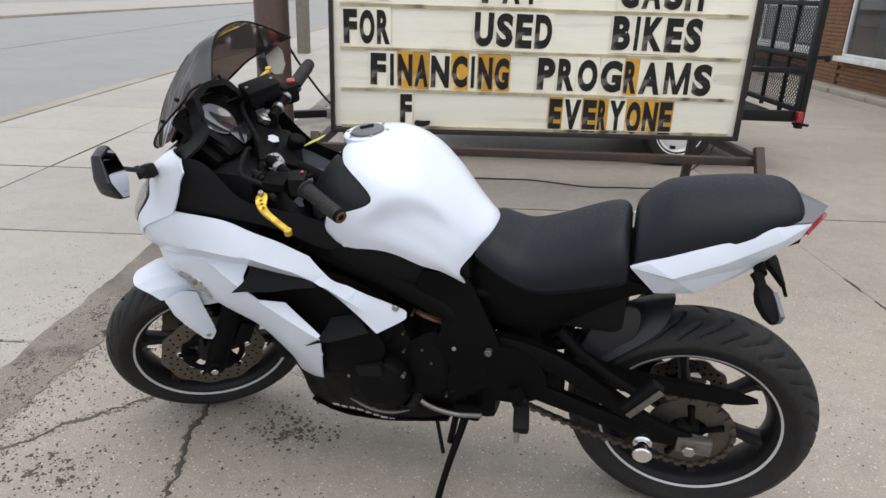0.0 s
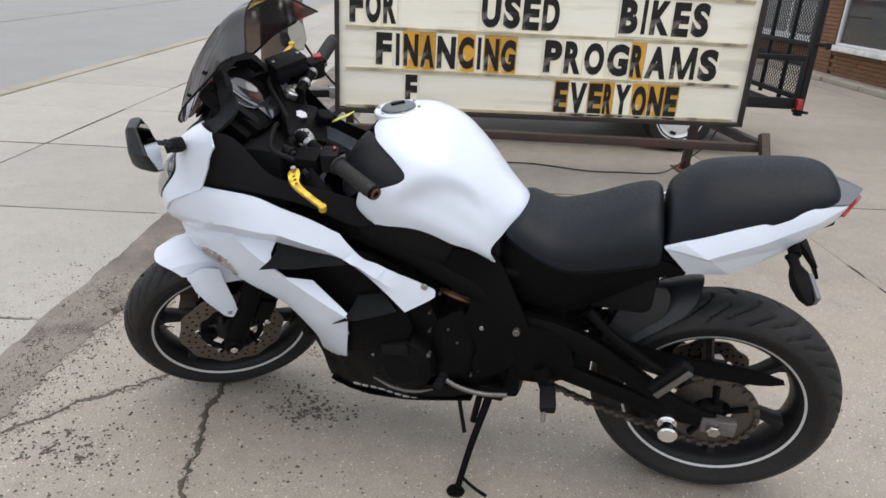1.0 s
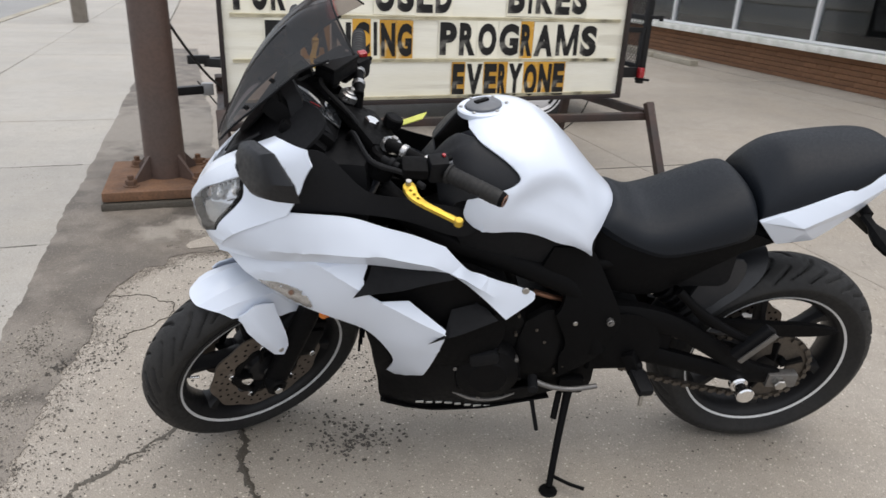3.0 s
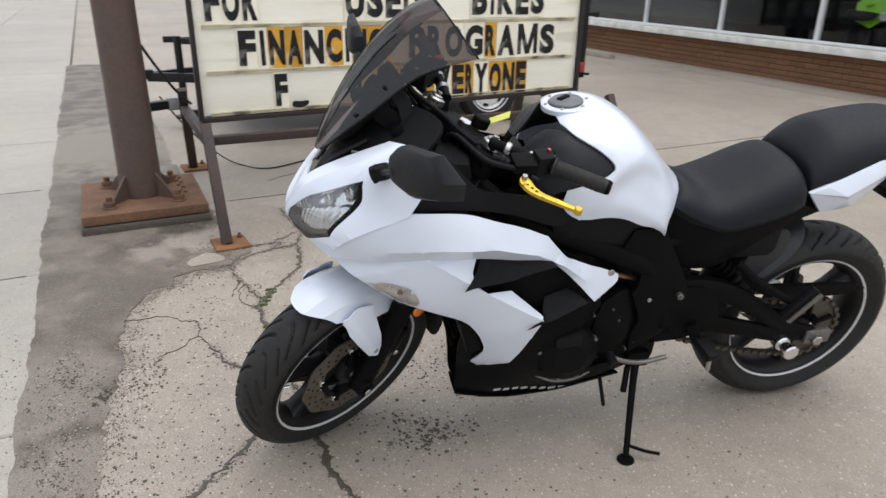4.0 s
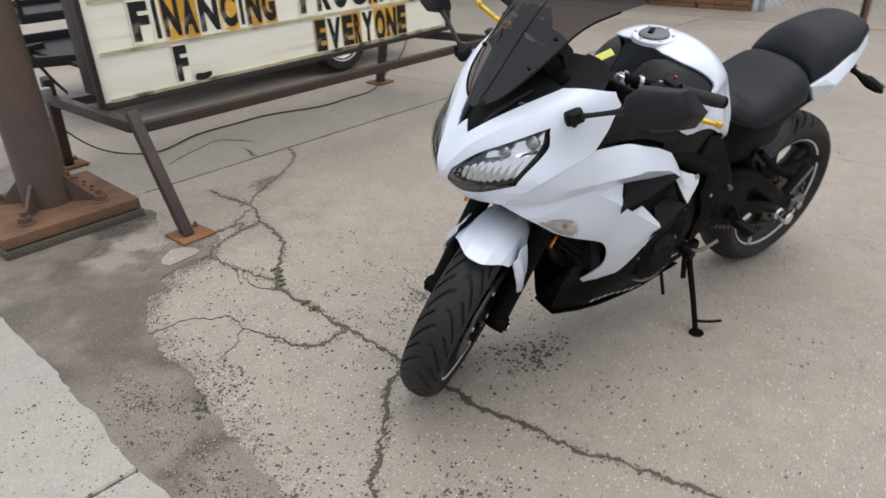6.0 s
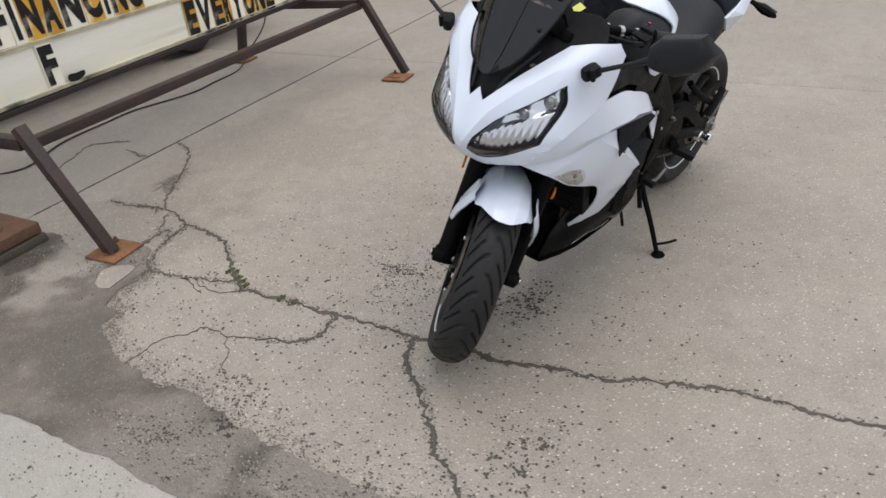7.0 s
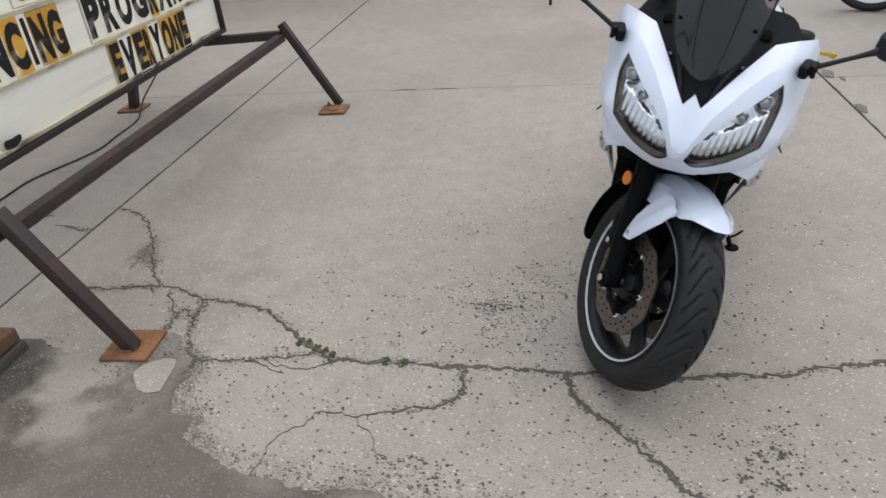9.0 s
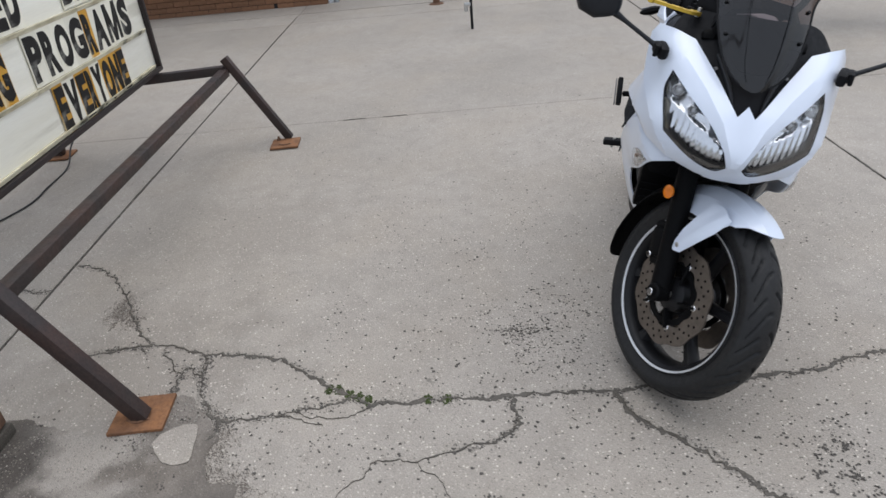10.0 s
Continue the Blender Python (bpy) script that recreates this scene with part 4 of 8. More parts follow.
def drill_marks(r0, r1, y, n):
    bm = bmesh.new()
    for k in range(n):
        a = 2 * math.pi * k / n
        r = r0 + (r1 - r0) * (0.22 + 0.56 * ((k * 2) % 5) / 4)
        c = Vector((r * math.cos(a), y, r * math.sin(a)))
        vs = [bm.verts.new(c + Vector((0.0042 * math.cos(q * math.pi / 4), 0, 0.0042 * math.sin(q * math.pi / 4)))) for q in range(8)]
        bm.faces.new(vs)
    return bm


def make_wheel(at, r, w, turn, front):
    wheel = part("wheel", turn(moved(tyre_mesh(r, w, 0.222, 1), Matrix.Translation(at))), RUBBER, bike, "black sport tyre with slanted tread grooves", 60)
    hw = w * 0.38 if front else w * 0.335
    put = lambda bm: turn(moved(bm, Matrix.Translation(at)))
    part("rim", put(ring_at([(0.232, -hw - 0.004), (0.226, -hw - 0.006), (0.214, -hw), (0.205, -hw * 0.8), (0.196, -hw * 0.3), (0.194, 0), (0.196, hw * 0.3), (0.205, hw * 0.8), (0.214, hw), (0.226, hw + 0.006), (0.232, hw + 0.004), (0.228, 0), (0.232, -hw - 0.004)], 96)), RIM, wheel, "gloss black cast rim")
    for s in (-1, 1):
        part("rim_stripe", put(ring_at([(0.2195, s * (hw + 0.0035)), (0.2255, s * (hw + 0.0068)), (0.2255, s * (hw + 0.008)), (0.2195, s * (hw + 0.005)), (0.2195, s * (hw + 0.0035))], 128)), STRIPE, wheel, "silver rim tape")
    part("hub", put(ring_at([(0.0, -0.07), (0.03, -0.07), (0.05, -0.06), (0.055, 0), (0.05, 0.06), (0.03, 0.07), (0.0, 0.07)], 32)), RIM, wheel)
    for k in range(6):
        a = 2 * math.pi * (k + 0.3) / 6
        d, n = Vector((math.cos(a), 0, math.sin(a))), Vector((-math.sin(a), 0, math.cos(a)))
        bm = bmesh.new()
        rows = []
        for rr, hx, hy in ((0.035, 0.026, 0.034), (0.08, 0.018, 0.026), (0.14, 0.013, 0.021), (0.185, 0.016, 0.024), (0.205, 0.028, 0.032)):
            c = d * rr
            rows.append([bm.verts.new(c + n * (hx * u) + Vector((0, hy * v, 0))) for u, v in ((1, 0.4), (0.5, 1), (-0.5, 1), (-1, 0.4), (-1, -0.4), (-0.5, -1), (0.5, -1), (1, -0.4))])
        for p, q in zip(rows, rows[1:]):
            for i in range(8):
                bm.faces.new((p[i], p[(i + 1) % 8], q[(i + 1) % 8], q[i]))
        part("spoke", put(bm), RIM, wheel)
    part("valve", put(rod((0.19, 0.01, 0.02), (0.165, 0.02, 0.02), 0.004)), CHROME, wheel)
    return wheel, put


same = lambda bm: bm
rear_wheel, put_r = make_wheel((0, 0, 0.312), 0.312, 0.158, same, False)
front_wheel, put_f = make_wheel((1.41, 0, 0.30), 0.300, 0.120, steered, True)
for s in (-1, 1):
    d = part("front_disc", put_f(wave_disc(0.095, 0.15, s * 0.058, 0.005)), DISC, front_wheel, "drilled wavy brake disc")
    part("disc_hole", put_f(drill_marks(0.095, 0.15, s * 0.0608, 60)), SATIN, d)
    part("disc_carrier", put_f(ring_at([(0.074, s * 0.0555), (0.092, s * 0.0555), (0.092, s * 0.0605), (0.074, s * 0.0605), (0.074, s * 0.0555)], 64)), ENGINE, front_wheel, "black brake disc carrier")
    for k in range(5):
        a = k * 1.2566
        part("disc_arm", put_f(bar((0.045 * math.cos(a), s * 0.056, 0.045 * math.sin(a)), (0.1 * math.cos(a + 0.25), s * 0.058, 0.1 * math.sin(a + 0.25)), 0.03, 0.008)), ENGINE, front_wheel)
        a += 0.25
        part("disc_bolt", put_f(rod((0.098 * math.cos(a), s * 0.058, 0.098 * math.sin(a)), (0.098 * math.cos(a), s * 0.066, 0.098 * math.sin(a)), 0.009, None, 12)), CHROME, front_wheel)
d = part("rear_disc", put_r(wave_disc(0.065, 0.11, -0.078, 0.005)), DISC, rear_wheel)
part("disc_hole", put_r(drill_marks(0.065, 0.11, -0.0735, 45)), SATIN, d)
part("sprocket", put_r(ring_at([(0.05, 0.078), (0.105, 0.078), (0.105, 0.084), (0.05, 0.084), (0.05, 0.078)], 64)), CHAIN, rear_wheel, "worn steel chain sprocket")
part("sprocket_carrier", put_r(joined(*[bar((0.03 * math.cos(a), 0.075, 0.03 * math.sin(a)), (0.09 * math.cos(a), 0.08, 0.09 * math.sin(a)), 0.035, 0.012) for a in np.arange(5) * 1.2566 + 0.2])), ENGINE, rear_wheel)

# chain: separate links round both sprockets
def chain_links():
    run = []
    rc, rf = 0.108, 0.038
    C, Fp = Vector((0, 0.312)), Vector((0.53, 0.395))
    d = (Fp - C).normalized()
    nrm = Vector((-d.y, d.x))
    up0, up1 = C + nrm * rc, Fp + nrm * rf
    lo0, lo1 = C - nrm * rc, Fp - nrm * rf
    n = 38
    for k in range(n):
        t = k / n
        run.append(up0.lerp(up1, t))
    for k in range(5):
        a = math.atan2(nrm.y, nrm.x) - math.pi * k / 5
        run.append(Fp + rf * Vector((math.cos(a), math.sin(a))))
    for k in range(n):
        t = k / n
        p = lo1.lerp(lo0, t)
        run.append(p - Vector((0, 0.018 * math.sin(math.pi * t))))
    for k in range(22):
        a = math.atan2(-nrm.y, -nrm.x) - math.pi * k / 22
        run.append(C + rc * Vector((math.cos(a), math.sin(a))))
    bms = []
    for i, p in enumerate(run):
        q = run[(i + 1) % len(run)]
        bms.append(bar((p.x, 0.082 + 0.004 * (i % 2), p.y), (q.x, 0.082 + 0.004 * (i % 2), q.y), 0.016 if i % 2 else 0.011, 0.012, 0))
    return joined(*bms)


tagged(part("drive_chain", chain_links(), CHAIN, bike, "dark worn drive chain"), kind="stuff")

# front fork, calipers, axle
AX = Vector((1.41, 0, 0.30))
LEG = Vector((-0.397, 0, 0.918)).normalized()
for s in (-1, 1):
    y = 0.098 * s
    foot = AX + Vector((0.0, y, -0.02))
    slider = part("fork_slider", steered(tube([foot, foot + LEG * 0.12, foot + LEG * 0.36, foot + LEG * 0.37], [0.03, 0.029, 0.029, 0.031], 20, 3)), SATIN, bike, "black fork lower leg")
    part("fork_tube", steered(rod(foot + LEG * 0.36, foot + LEG * 0.765, 0.0205, None, 20)), TUBE, bike)
    part("dust_seal", steered(rod(foot + LEG * 0.37, foot + LEG * 0.39, 0.027, None, 20)), SATIN, slider)
    part("fork_cap", steered(joined(rod(foot + LEG * 0.735, foot + LEG * 0.752, 0.0245, None, 28), rod(foot + LEG * 0.755, foot + LEG * 0.777, 0.0235, None, 28, 0.004), rod(foot + LEG * 0.776, foot + LEG * 0.782, 0.0165, None, 24))), BRUSHED, bike, "bright fork cap")
    part("fork_clamp", steered(joined(rod(foot + LEG * 0.69, foot + LEG * 0.733, 0.0315, None, 28, 0.004), block(0.03, 0.02, 0.03, tuple(foot + LEG * 0.71 + Vector((-0.036, 0, 0))), 0.005))), SATIN, bike, "black clip-on clamp")
    part("cap_adjuster", steered(rod(foot + LEG * 0.781, foot + LEG * 0.789, 0.008, None, 6)), STEEL, bike)
    part("axle_nut", steered(joined(rod(AX + Vector((0, y * 1.0, 0)), AX + Vector((0, y * 1.36, 0)), 0.026, None, 24), rod(AX + Vector((0, y * 1.36, 0)), AX + Vector((0, y * 1.42, 0)), 0.013, None, 16))), ENGINE, slider)
    part("axle_end", steered(rod(AX + Vector((0, y * 1.41, 0)), AX + Vector((0, y * 1.45, 0)), 0.011, None, 12)), CHROME, slider)
    cal = part("brake_caliper", steered(joined(block(0.06, 0.05, 0.13, (1.30, y * 0.72, 0.40), 0.012, (0, -25, 0)), block(0.05, 0.075, 0.09, (1.298, y * 0.72, 0.402), 0.015, (0, -25, 0)))), ENGINE, bike, "black brake caliper")
    for k in (-1, 1):
        part("caliper_bolt", steered(rod((1.318 + 0.018 * k, y * 0.98, 0.40 + 0.042 * k), (1.318 + 0.018 * k, y * 1.12, 0.40 + 0.042 * k), 0.009, None, 12)), CHROME, cal)
    part("brake_hose", steered(tube([(1.29, y * 0.9, 0.46), (1.25, y * 1.05, 0.56), (1.22, y * 0.95, 0.7), (1.2, y * 0.7, 0.82)], 0.005, 8)), MATT, bike)
part("front_axle", steered(rod((1.41, -0.1, 0.3), (1.41, 0.1, 0.3), 0.012)), STEEL, front_wheel)

# front fender: a hood over the tyre with a pointed lug down each fork leg
def fender_at(a, y):
    """a: angle round the axle from straight ahead, in degrees; y sideways."""
    k = 1.0 + 0.75 * min(max((a - 76) / 18, 0), 1)
    q = abs(y)
    drop = 0.12 * min(q, 0.03) + 0.55 * min(max(q - 0.03, 0), 0.032) + 1.35 * max(q - 0.062, 0)
    r = 0.338 - 0.0004 * max(a - 95, 0) - k * drop
    return (1.41 + r * math.cos(math.radians(a)), y, 0.30 + r * math.sin(math.radians(a)))


def fender_map(u, v):
    return fender_at(u * 300, v)


HOOD = [(65 / 300, 0.0), (66 / 300, 0.028), (70 / 300, 0.055), (75 / 300, 0.080, 1), (84 / 300, 0.089), (93 / 300, 0.088, 1), (104 / 300, 0.086), (124 / 300, 0.072), (134 / 300, 0.0)]
hood = outline(HOOD + [(u, -v, *r) for u, v, *r in reversed(HOOD[1:-1])], 5)
fender = part("front_fender", steered(sheet(hood, fender_map, 0.004, 0.013, inward=(-0.3, 0, -1), folds=([(66 / 300, 0.03), (130 / 300, 0.03)], [(66 / 300, -0.03), (130 / 300, -0.03)], [(71 / 300, 0.062), (126 / 300, 0.062)], [(71 / 300, -0.062), (126 / 300, -0.062)]))), PEARL, bike, "pearl white front fender", 15)


def lug():
    f = field([(1.391, 0.452, 0.118), (1.44, 0.54, 0.106), (1.42, 0.60, 0.087), (1.465, 0.595, 0.085), (1.385, 0.59, 0.089), (1.375, 0.49, 0.116), (1.40, 0.43, 0.121)])
    return sheet(outline([(1.368, 0.452, 1), (1.385, 0.434), (1.407, 0.438, 1), (1.432, 0.482), (1.462, 0.540, 1), (1.474, 0.590, 1), (1.43, 0.604), (1.386, 0.594, 1), (1.380, 0.55), (1.370, 0.49)], 4), lambda u, v: (u, f(u, v) + 0.008 * max(0, 1 - abs(u - 1.405 - 0.45 * (v - 0.48)) / 0.025), v), 0.005, 0.013, inward=(0, -1, 0))


for k in (1, -1):
    b = lug()
    l_ = part("fender_lug", steered(b if k > 0 else mirrored(b)), PEARL, fender)
    part("screw", steered(rod((1.390, k * 0.116, 0.452), (1.390, k * 0.126, 0.452), 0.007, None, 12)), STEEL, l_)
part("fender_extender", steered(sheet(outline([(118 / 300, 0.085), (150 / 300, 0.085), (182 / 300, 0.075), (194 / 300, 0.05), (196 / 300, 0.0), (194 / 300, -0.05), (182 / 300, -0.075), (150 / 300, -0.085), (118 / 300, -0.085)], 4), lambda u, v: ((lambda q, r: (1.41 + r * math.cos(q), v, 0.30 + r * math.sin(q)))(math.radians(u * 300), 0.345 - 5 * v * v)), 0.004, 0.018)), SATIN, fender, "black lower fender extension")

# front cowl: a surface over (y, z), with openings for the two headlamps
cowl_x = field([(y * s, z, x) for s in (1, -1) for y, z, x in (
    (0.0, 0.69, 1.462), (0.0, 0.745, 1.512), (0.0, 0.80, 1.503), (0.0, 0.89, 1.45), (0.05, 0.69, 1.458), (0.10, 0.70, 1.44), (0.15, 0.718, 1.43), (0.02, 0.865, 1.462), (0.06, 0.80, 1.488),
    (0.06, 0.745, 1.495), (0.10, 0.745, 1.475), (0.178, 0.79, 1.425), (0.19, 0.86, 1.375), (0.185, 0.918, 1.352), (0.12, 0.86, 1.43), (0.10, 0.92, 1.385), (0.142, 0.99, 1.29), (0.215, 0.96, 1.29),
    (0.245, 0.86, 1.265), (0.25, 0.923, 1.229), (0.249, 0.978, 1.203), (0.235, 1.004, 1.214), (0.20, 1.007, 1.252), (0.225, 0.80, 1.36), (0.20, 0.755, 1.395), (0.23, 0.92, 1.278)) if s > 0 or y > 0])
HALF = [(0.0, 0.688), (0.05, 0.69), (0.105, 0.702), (0.155, 0.72, 1), (0.21, 0.79), (0.247, 0.864, 1), (0.251, 0.92), (0.25, 0.976, 1), (0.235, 1.004, 1), (0.19, 1.004), (0.142, 0.992, 1), (0.08, 0.93), (0.036, 0.88), (0.021, 0.862, 1), (0.0, 0.888, 1)]
COWL = outline(HALF + [(-p[0], *p[1:]) for p in reversed(HALF[1:-1])], 5)
LAMP = [(0.018, 0.742, 1), (0.034, 0.782, 1), (0.075, 0.832), (0.125, 0.872), (0.186, 0.922, 1), (0.197, 0.87), (0.180, 0.785, 1), (0.10, 0.737), (0.045, 0.722)]
lamp_l = outline(LAMP, 4)
lamp_r = [(-p[0], p[1]) for p in reversed(lamp_l)]
CREASE = [(0.012, 0.765), (0.05, 0.845), (0.10, 0.902), (0.155, 0.952), (0.205, 0.985)]


def cowl_skin(u, v):
    """The nose with a raised crease running from between the lamps up to each mirror."""
    d = abs(v - float(np.interp(abs(u), [q[0] for q in CREASE], [q[1] for q in CREASE]))) * 0.75
    return (cowl_x(u, v) + 0.009 * max(0.0, 1 - d / 0.036) * min(1, abs(u) / 0.03) * min(1, max(0, 0.215 - abs(u)) / 0.05), u, v)


cowl = part("front_cowl", sheet(COWL, cowl_skin, 0.006, 0.015, (lamp_l, lamp_r), (-1, 0, 0), 0.002, (CREASE, [(-a, b) for a, b in CREASE])), PEARL, bike, "pearl white nose cowl", 17)


def shrunk(poly, k):
    c = np.mean(np.array(poly), axis=0)
    return [tuple(c + (np.array(p) - c) * k) for p in poly]


for s in (1, -1):
    edge = lamp_l if s > 0 else lamp_r
    hl = part("headlamp", sheet(edge, lambda u, v: (cowl_x(u, v) - 0.001, u, v), 0.02, 0.016, (shrunk([(p[0] - 0.001 * s, p[1] + 0.0055) for p in edge], 0.915),), (-1, 0, 0)), SATIN, bike, "swept-back clear headlamp in a black bezel")
    core = shrunk([(p[0] - 0.001 * s, p[1] + 0.0055) for p in edge], 0.925)

    def bowl(u, v, s=s):
        q = v - 0.815 - 0.5 * (abs(u) - 0.10)
        up = min(max(q / 0.008, 0), 1)
        d = 0.014 + 0.009 * up + (0.004 * math.sin(abs(u) * 85 + v * 60) + 0.002 * math.sin(v * 170)) * up + 0.0016 * (1 - up) * math.cos(u * 420 - v * 60)
        return (cowl_x(u, v) - d - 0.012, u, v)
    part("reflector", sheet(core, bowl, 0.003, 0.004, (), (-1, 0, 0)), REFLECTOR, hl, "faceted chrome reflector")
    for y, z, r in ((0.160, 0.878, 0.013), (0.118, 0.846, 0.010)):
        x_ = cowl_x(s * y, z)
        part("bulb_shield", moved(lathe([(r * 1.25, 0.0), (r * 1.3, 0.006), (r, 0.009), (r * 0.8, 0.002), (r * 0.45, 0.004), (0.0, 0.006)], 24), Matrix.Translation((x_ - 0.026, s * y, z)) @ pose(0, 0, 0, 0, 78, s * 24)), BRUSHED, hl, "round silver bulb shield")
    ln = part("lens", sheet(shrunk(edge, 0.97), lambda u, v: (cowl_x(u, v) + 0.003, u, v), 0.002, 0.016, (), (-1, 0, 0), 0.004), LENS, hl, "clear plastic lens")
    ln.visible_shadow = False

# black panel between cowl and screen, with its V-shaped lower tip
top_x = field([(y * s, z, x) for s in (1, -1) for y, z, x in ((0.0, 0.87, 1.452), (0.02, 0.862, 1.452), (0.08, 0.93, 1.372), (0.142, 0.99, 1.282), (0.2, 1.0, 1.225), (0.0, 0.95, 1.395), (0.06, 0.98, 1.33), (0.0, 1.03, 1.30), (0.1, 1.04, 1.24), (0.17, 1.03, 1.19)) if s > 0 or y > 0])
VH = [(0.0, 0.855), (0.03, 0.850), (0.052, 0.872), (0.10, 0.925), (0.152, 0.975), (0.185, 0.985), (0.205, 0.99, 1), (0.17, 1.035), (0.10, 1.05), (0.0, 1.03)]
for s in (1, -1):
    part("insert_rib", tube([(top_x(s * 0.034, 0.872) - 0.006, s * 0.034, 0.872), (top_x(s * 0.05, 0.915) - 0.004, s * 0.05, 0.915), (top_x(s * 0.085, 0.97) - 0.002, s * 0.085, 0.97)], [0.003, 0.006, 0.004], 8, 4), COVER, bike)
    part("insert_bolt", rod((top_x(s * 0.085, 0.94) - 0.012, s * 0.085, 0.94), (top_x(s * 0.085, 0.94) + 0.003, s * 0.085, 0.944), 0.004, None, 12), DULL, bike)
part("cowl_insert", sheet(outline(VH + [(-p[0], *p[1:]) for p in reversed(VH[1:-1])], 4), lambda u, v: (top_x(u, v) - 0.014 * min(1.0, max(0.0, (1.035 - v) / 0.03)) - 0.5 * max(0.0, abs(u) - 0.2), u, v), 0.008, 0.02, (), (-1, 0, 0)), MATT, bike, "matt black V-shaped nose insert")

# smoked double-bubble windscreen
SPINE = [(1.440, 0.918, 0.030, 0.010, -0.010), (1.428, 0.945, 0.062, 0.016, -0.006), (1.406, 0.992, 0.088, 0.028, 0.002), (1.362, 1.080, 0.108, 0.052, 0.030), (1.302, 1.163, 0.116, 0.046, 0.066), (1.237, 1.222, 0.144, 0.030, 0.084), (1.178, 1.250, 0.190, 0.057, 0.072)]


def screen_at(x, z, w, bx, bz, t):
    a = abs(t)
    e = 0.25 * a + 0.75 * a ** 2.2
    bump = 0.007 * math.exp(-((a - 0.42) / 0.16) ** 2) * min(1, w / 0.1)
    return Vector((x - bx * e + bump * 0.6, w * t, z - bz * e + bump))


def windscreen():
    rows = spline(SPINE, 9)
    bm = bmesh.new()
    cols = 16
    grid = [[bm.verts.new(screen_at(*r, k / cols)) for k in range(-cols, cols + 1)] for r in rows]
    for p, q in zip(grid, grid[1:]):
        for k in range(2 * cols):
            bm.faces.new((p[k], p[k + 1], q[k + 1], q[k]))
    return bm


screen = part("windscreen", windscreen(), SMOKE, bike, "dark smoked double-bubble windscreen")
screen.visible_shadow = False
rows = spline(SPINE, 9)
for s in (1, -1):
    for i in (23, 32):
        p = screen_at(*rows[i], 0.86 * s)
        part("screen_bolt", rod(p - Vector((0.004, 0, 0.004)), p + Vector((0.004, s * 0.002, 0.004)), 0.0042, None, 12), MATT, screen)
    part("screen_rim", tube([screen_at(*r, s) for r in rows[1::6]], 0.0028, 6, 3), MATT, screen)
    part("screen_ridge", tube([screen_at(*r, 0.42 * s) + Vector((0.001, 0, 0.001)) for r in rows[6:45:5]], 0.0009, 6, 3), MATT, screen)
part("screen_lip", tube([screen_at(*rows[-1], t) for t in (-1, -0.6, -0.3, 0, 0.3, 0.6, 1)], 0.0022, 6, 4), MATT, screen)
part("screen_bracket", sheet(outline([(0.0, 0.95), (0.05, 0.96), (0.075, 1.02), (0.09, 1.06), (-0.09, 1.06), (-0.075, 1.02), (-0.05, 0.96)], 4), lambda u, v: (1.365 - 0.75 * (v - 0.98) - 3 * u * u, u, v), 0.006, 0.03), SATIN, bike)

# instruments and the black tub behind the screen
dash = part("instrument_panel", moved(joined(block(0.17, 0.21, 0.05, (0, 0, 0), 0.02), block(0.11, 0.26, 0.03, (-0.02, 0, -0.01), 0.012)), pose(1.245, 0, 0.994, 0, -38, 0)), SATIN, bike, "black instrument cluster with a round dial")
HOOD_EDGE = [(-0.085, -0.075), (0.0, -0.115), (0.075, -0.075), (0.09, 0.0), (0.075, 0.075), (0.0, 0.115), (-0.085, 0.075)]
part("dash_hood", moved(sheet(HOOD_EDGE, lambda u, v: (u, v, 0.042 + 0.25 * u + 0.010 * (u > 0.02)), 0.034, 0.02, (shrunk(HOOD_EDGE, 0.80),), (0, 0, -1), 0.003), pose(1.245, 0, 0.994, 0, -38, 0)), MATT, dash, "black angular hood round the dial")
part("tachometer", moved(lathe([(0, 0), (0.044, 0), (0.048, 0.006), (0.052, 0.010), (0.049, 0.012), (0.044, 0.008), (0, 0.007)], 40), pose(1.242, 0.028, 1.017, 0, -38, 0)), DIAL, dash, "round dial under clear glass")
part("display", moved(block(0.05, 0.08, 0.006, (-0.055, -0.0, 0.028), 0.003), pose(1.245, 0, 0.994, 0, -38, 0)), DIAL, dash)
part("dial_needle", moved(bar((-0.01, -0.008, 0.0105), (-0.034, -0.018, 0.0105), 0.002, 0.0012, 0), pose(1.242, 0.028, 1.017, 0, -38, 0)), RED, dash)
part("cockpit_tub", joined(block(0.26, 0.30, 0.18, (1.22, 0, 0.85), 0.05), block(0.16, 0.13, 0.1, (1.255, 0, 0.90), 0.03)), MATT, bike)

# side fairing: left half as a surface over (x, z), mirrored for the right
SEAM = [(cowl_x(y, z) - 0.004, z, y - 0.004) for y, z in ((0.150, 0.718), (0.183, 0.755), (0.210, 0.792), (0.232, 0.832), (0.247, 0.868))]
ridge = [(1.40, 0.742), (1.36, 0.756), (1.293, 0.772), (1.182, 0.782), (1.061, 0.778), (0.962, 0.748), (0.885, 0.702), (0.82, 0.645), (0.765, 0.60)]
top_facet = field(SEAM[1:] + [
    (1.36, 0.756, 0.205), (1.293, 0.772, 0.238), (1.182, 0.782, 0.262), (1.061, 0.778, 0.264), (0.962, 0.748, 0.250), (0.885, 0.702, 0.234), (0.82, 0.645, 0.220), (0.765, 0.60, 0.207),
    (1.20, 0.866, 0.240), (1.125, 0.863, 0.234), (1.013, 0.834, 0.218), (0.914, 0.796, 0.200), (0.84, 0.70, 0.192), (0.70, 0.65, 0.160), (0.715, 0.612, 0.178), (0.76, 0.67, 0.175)])
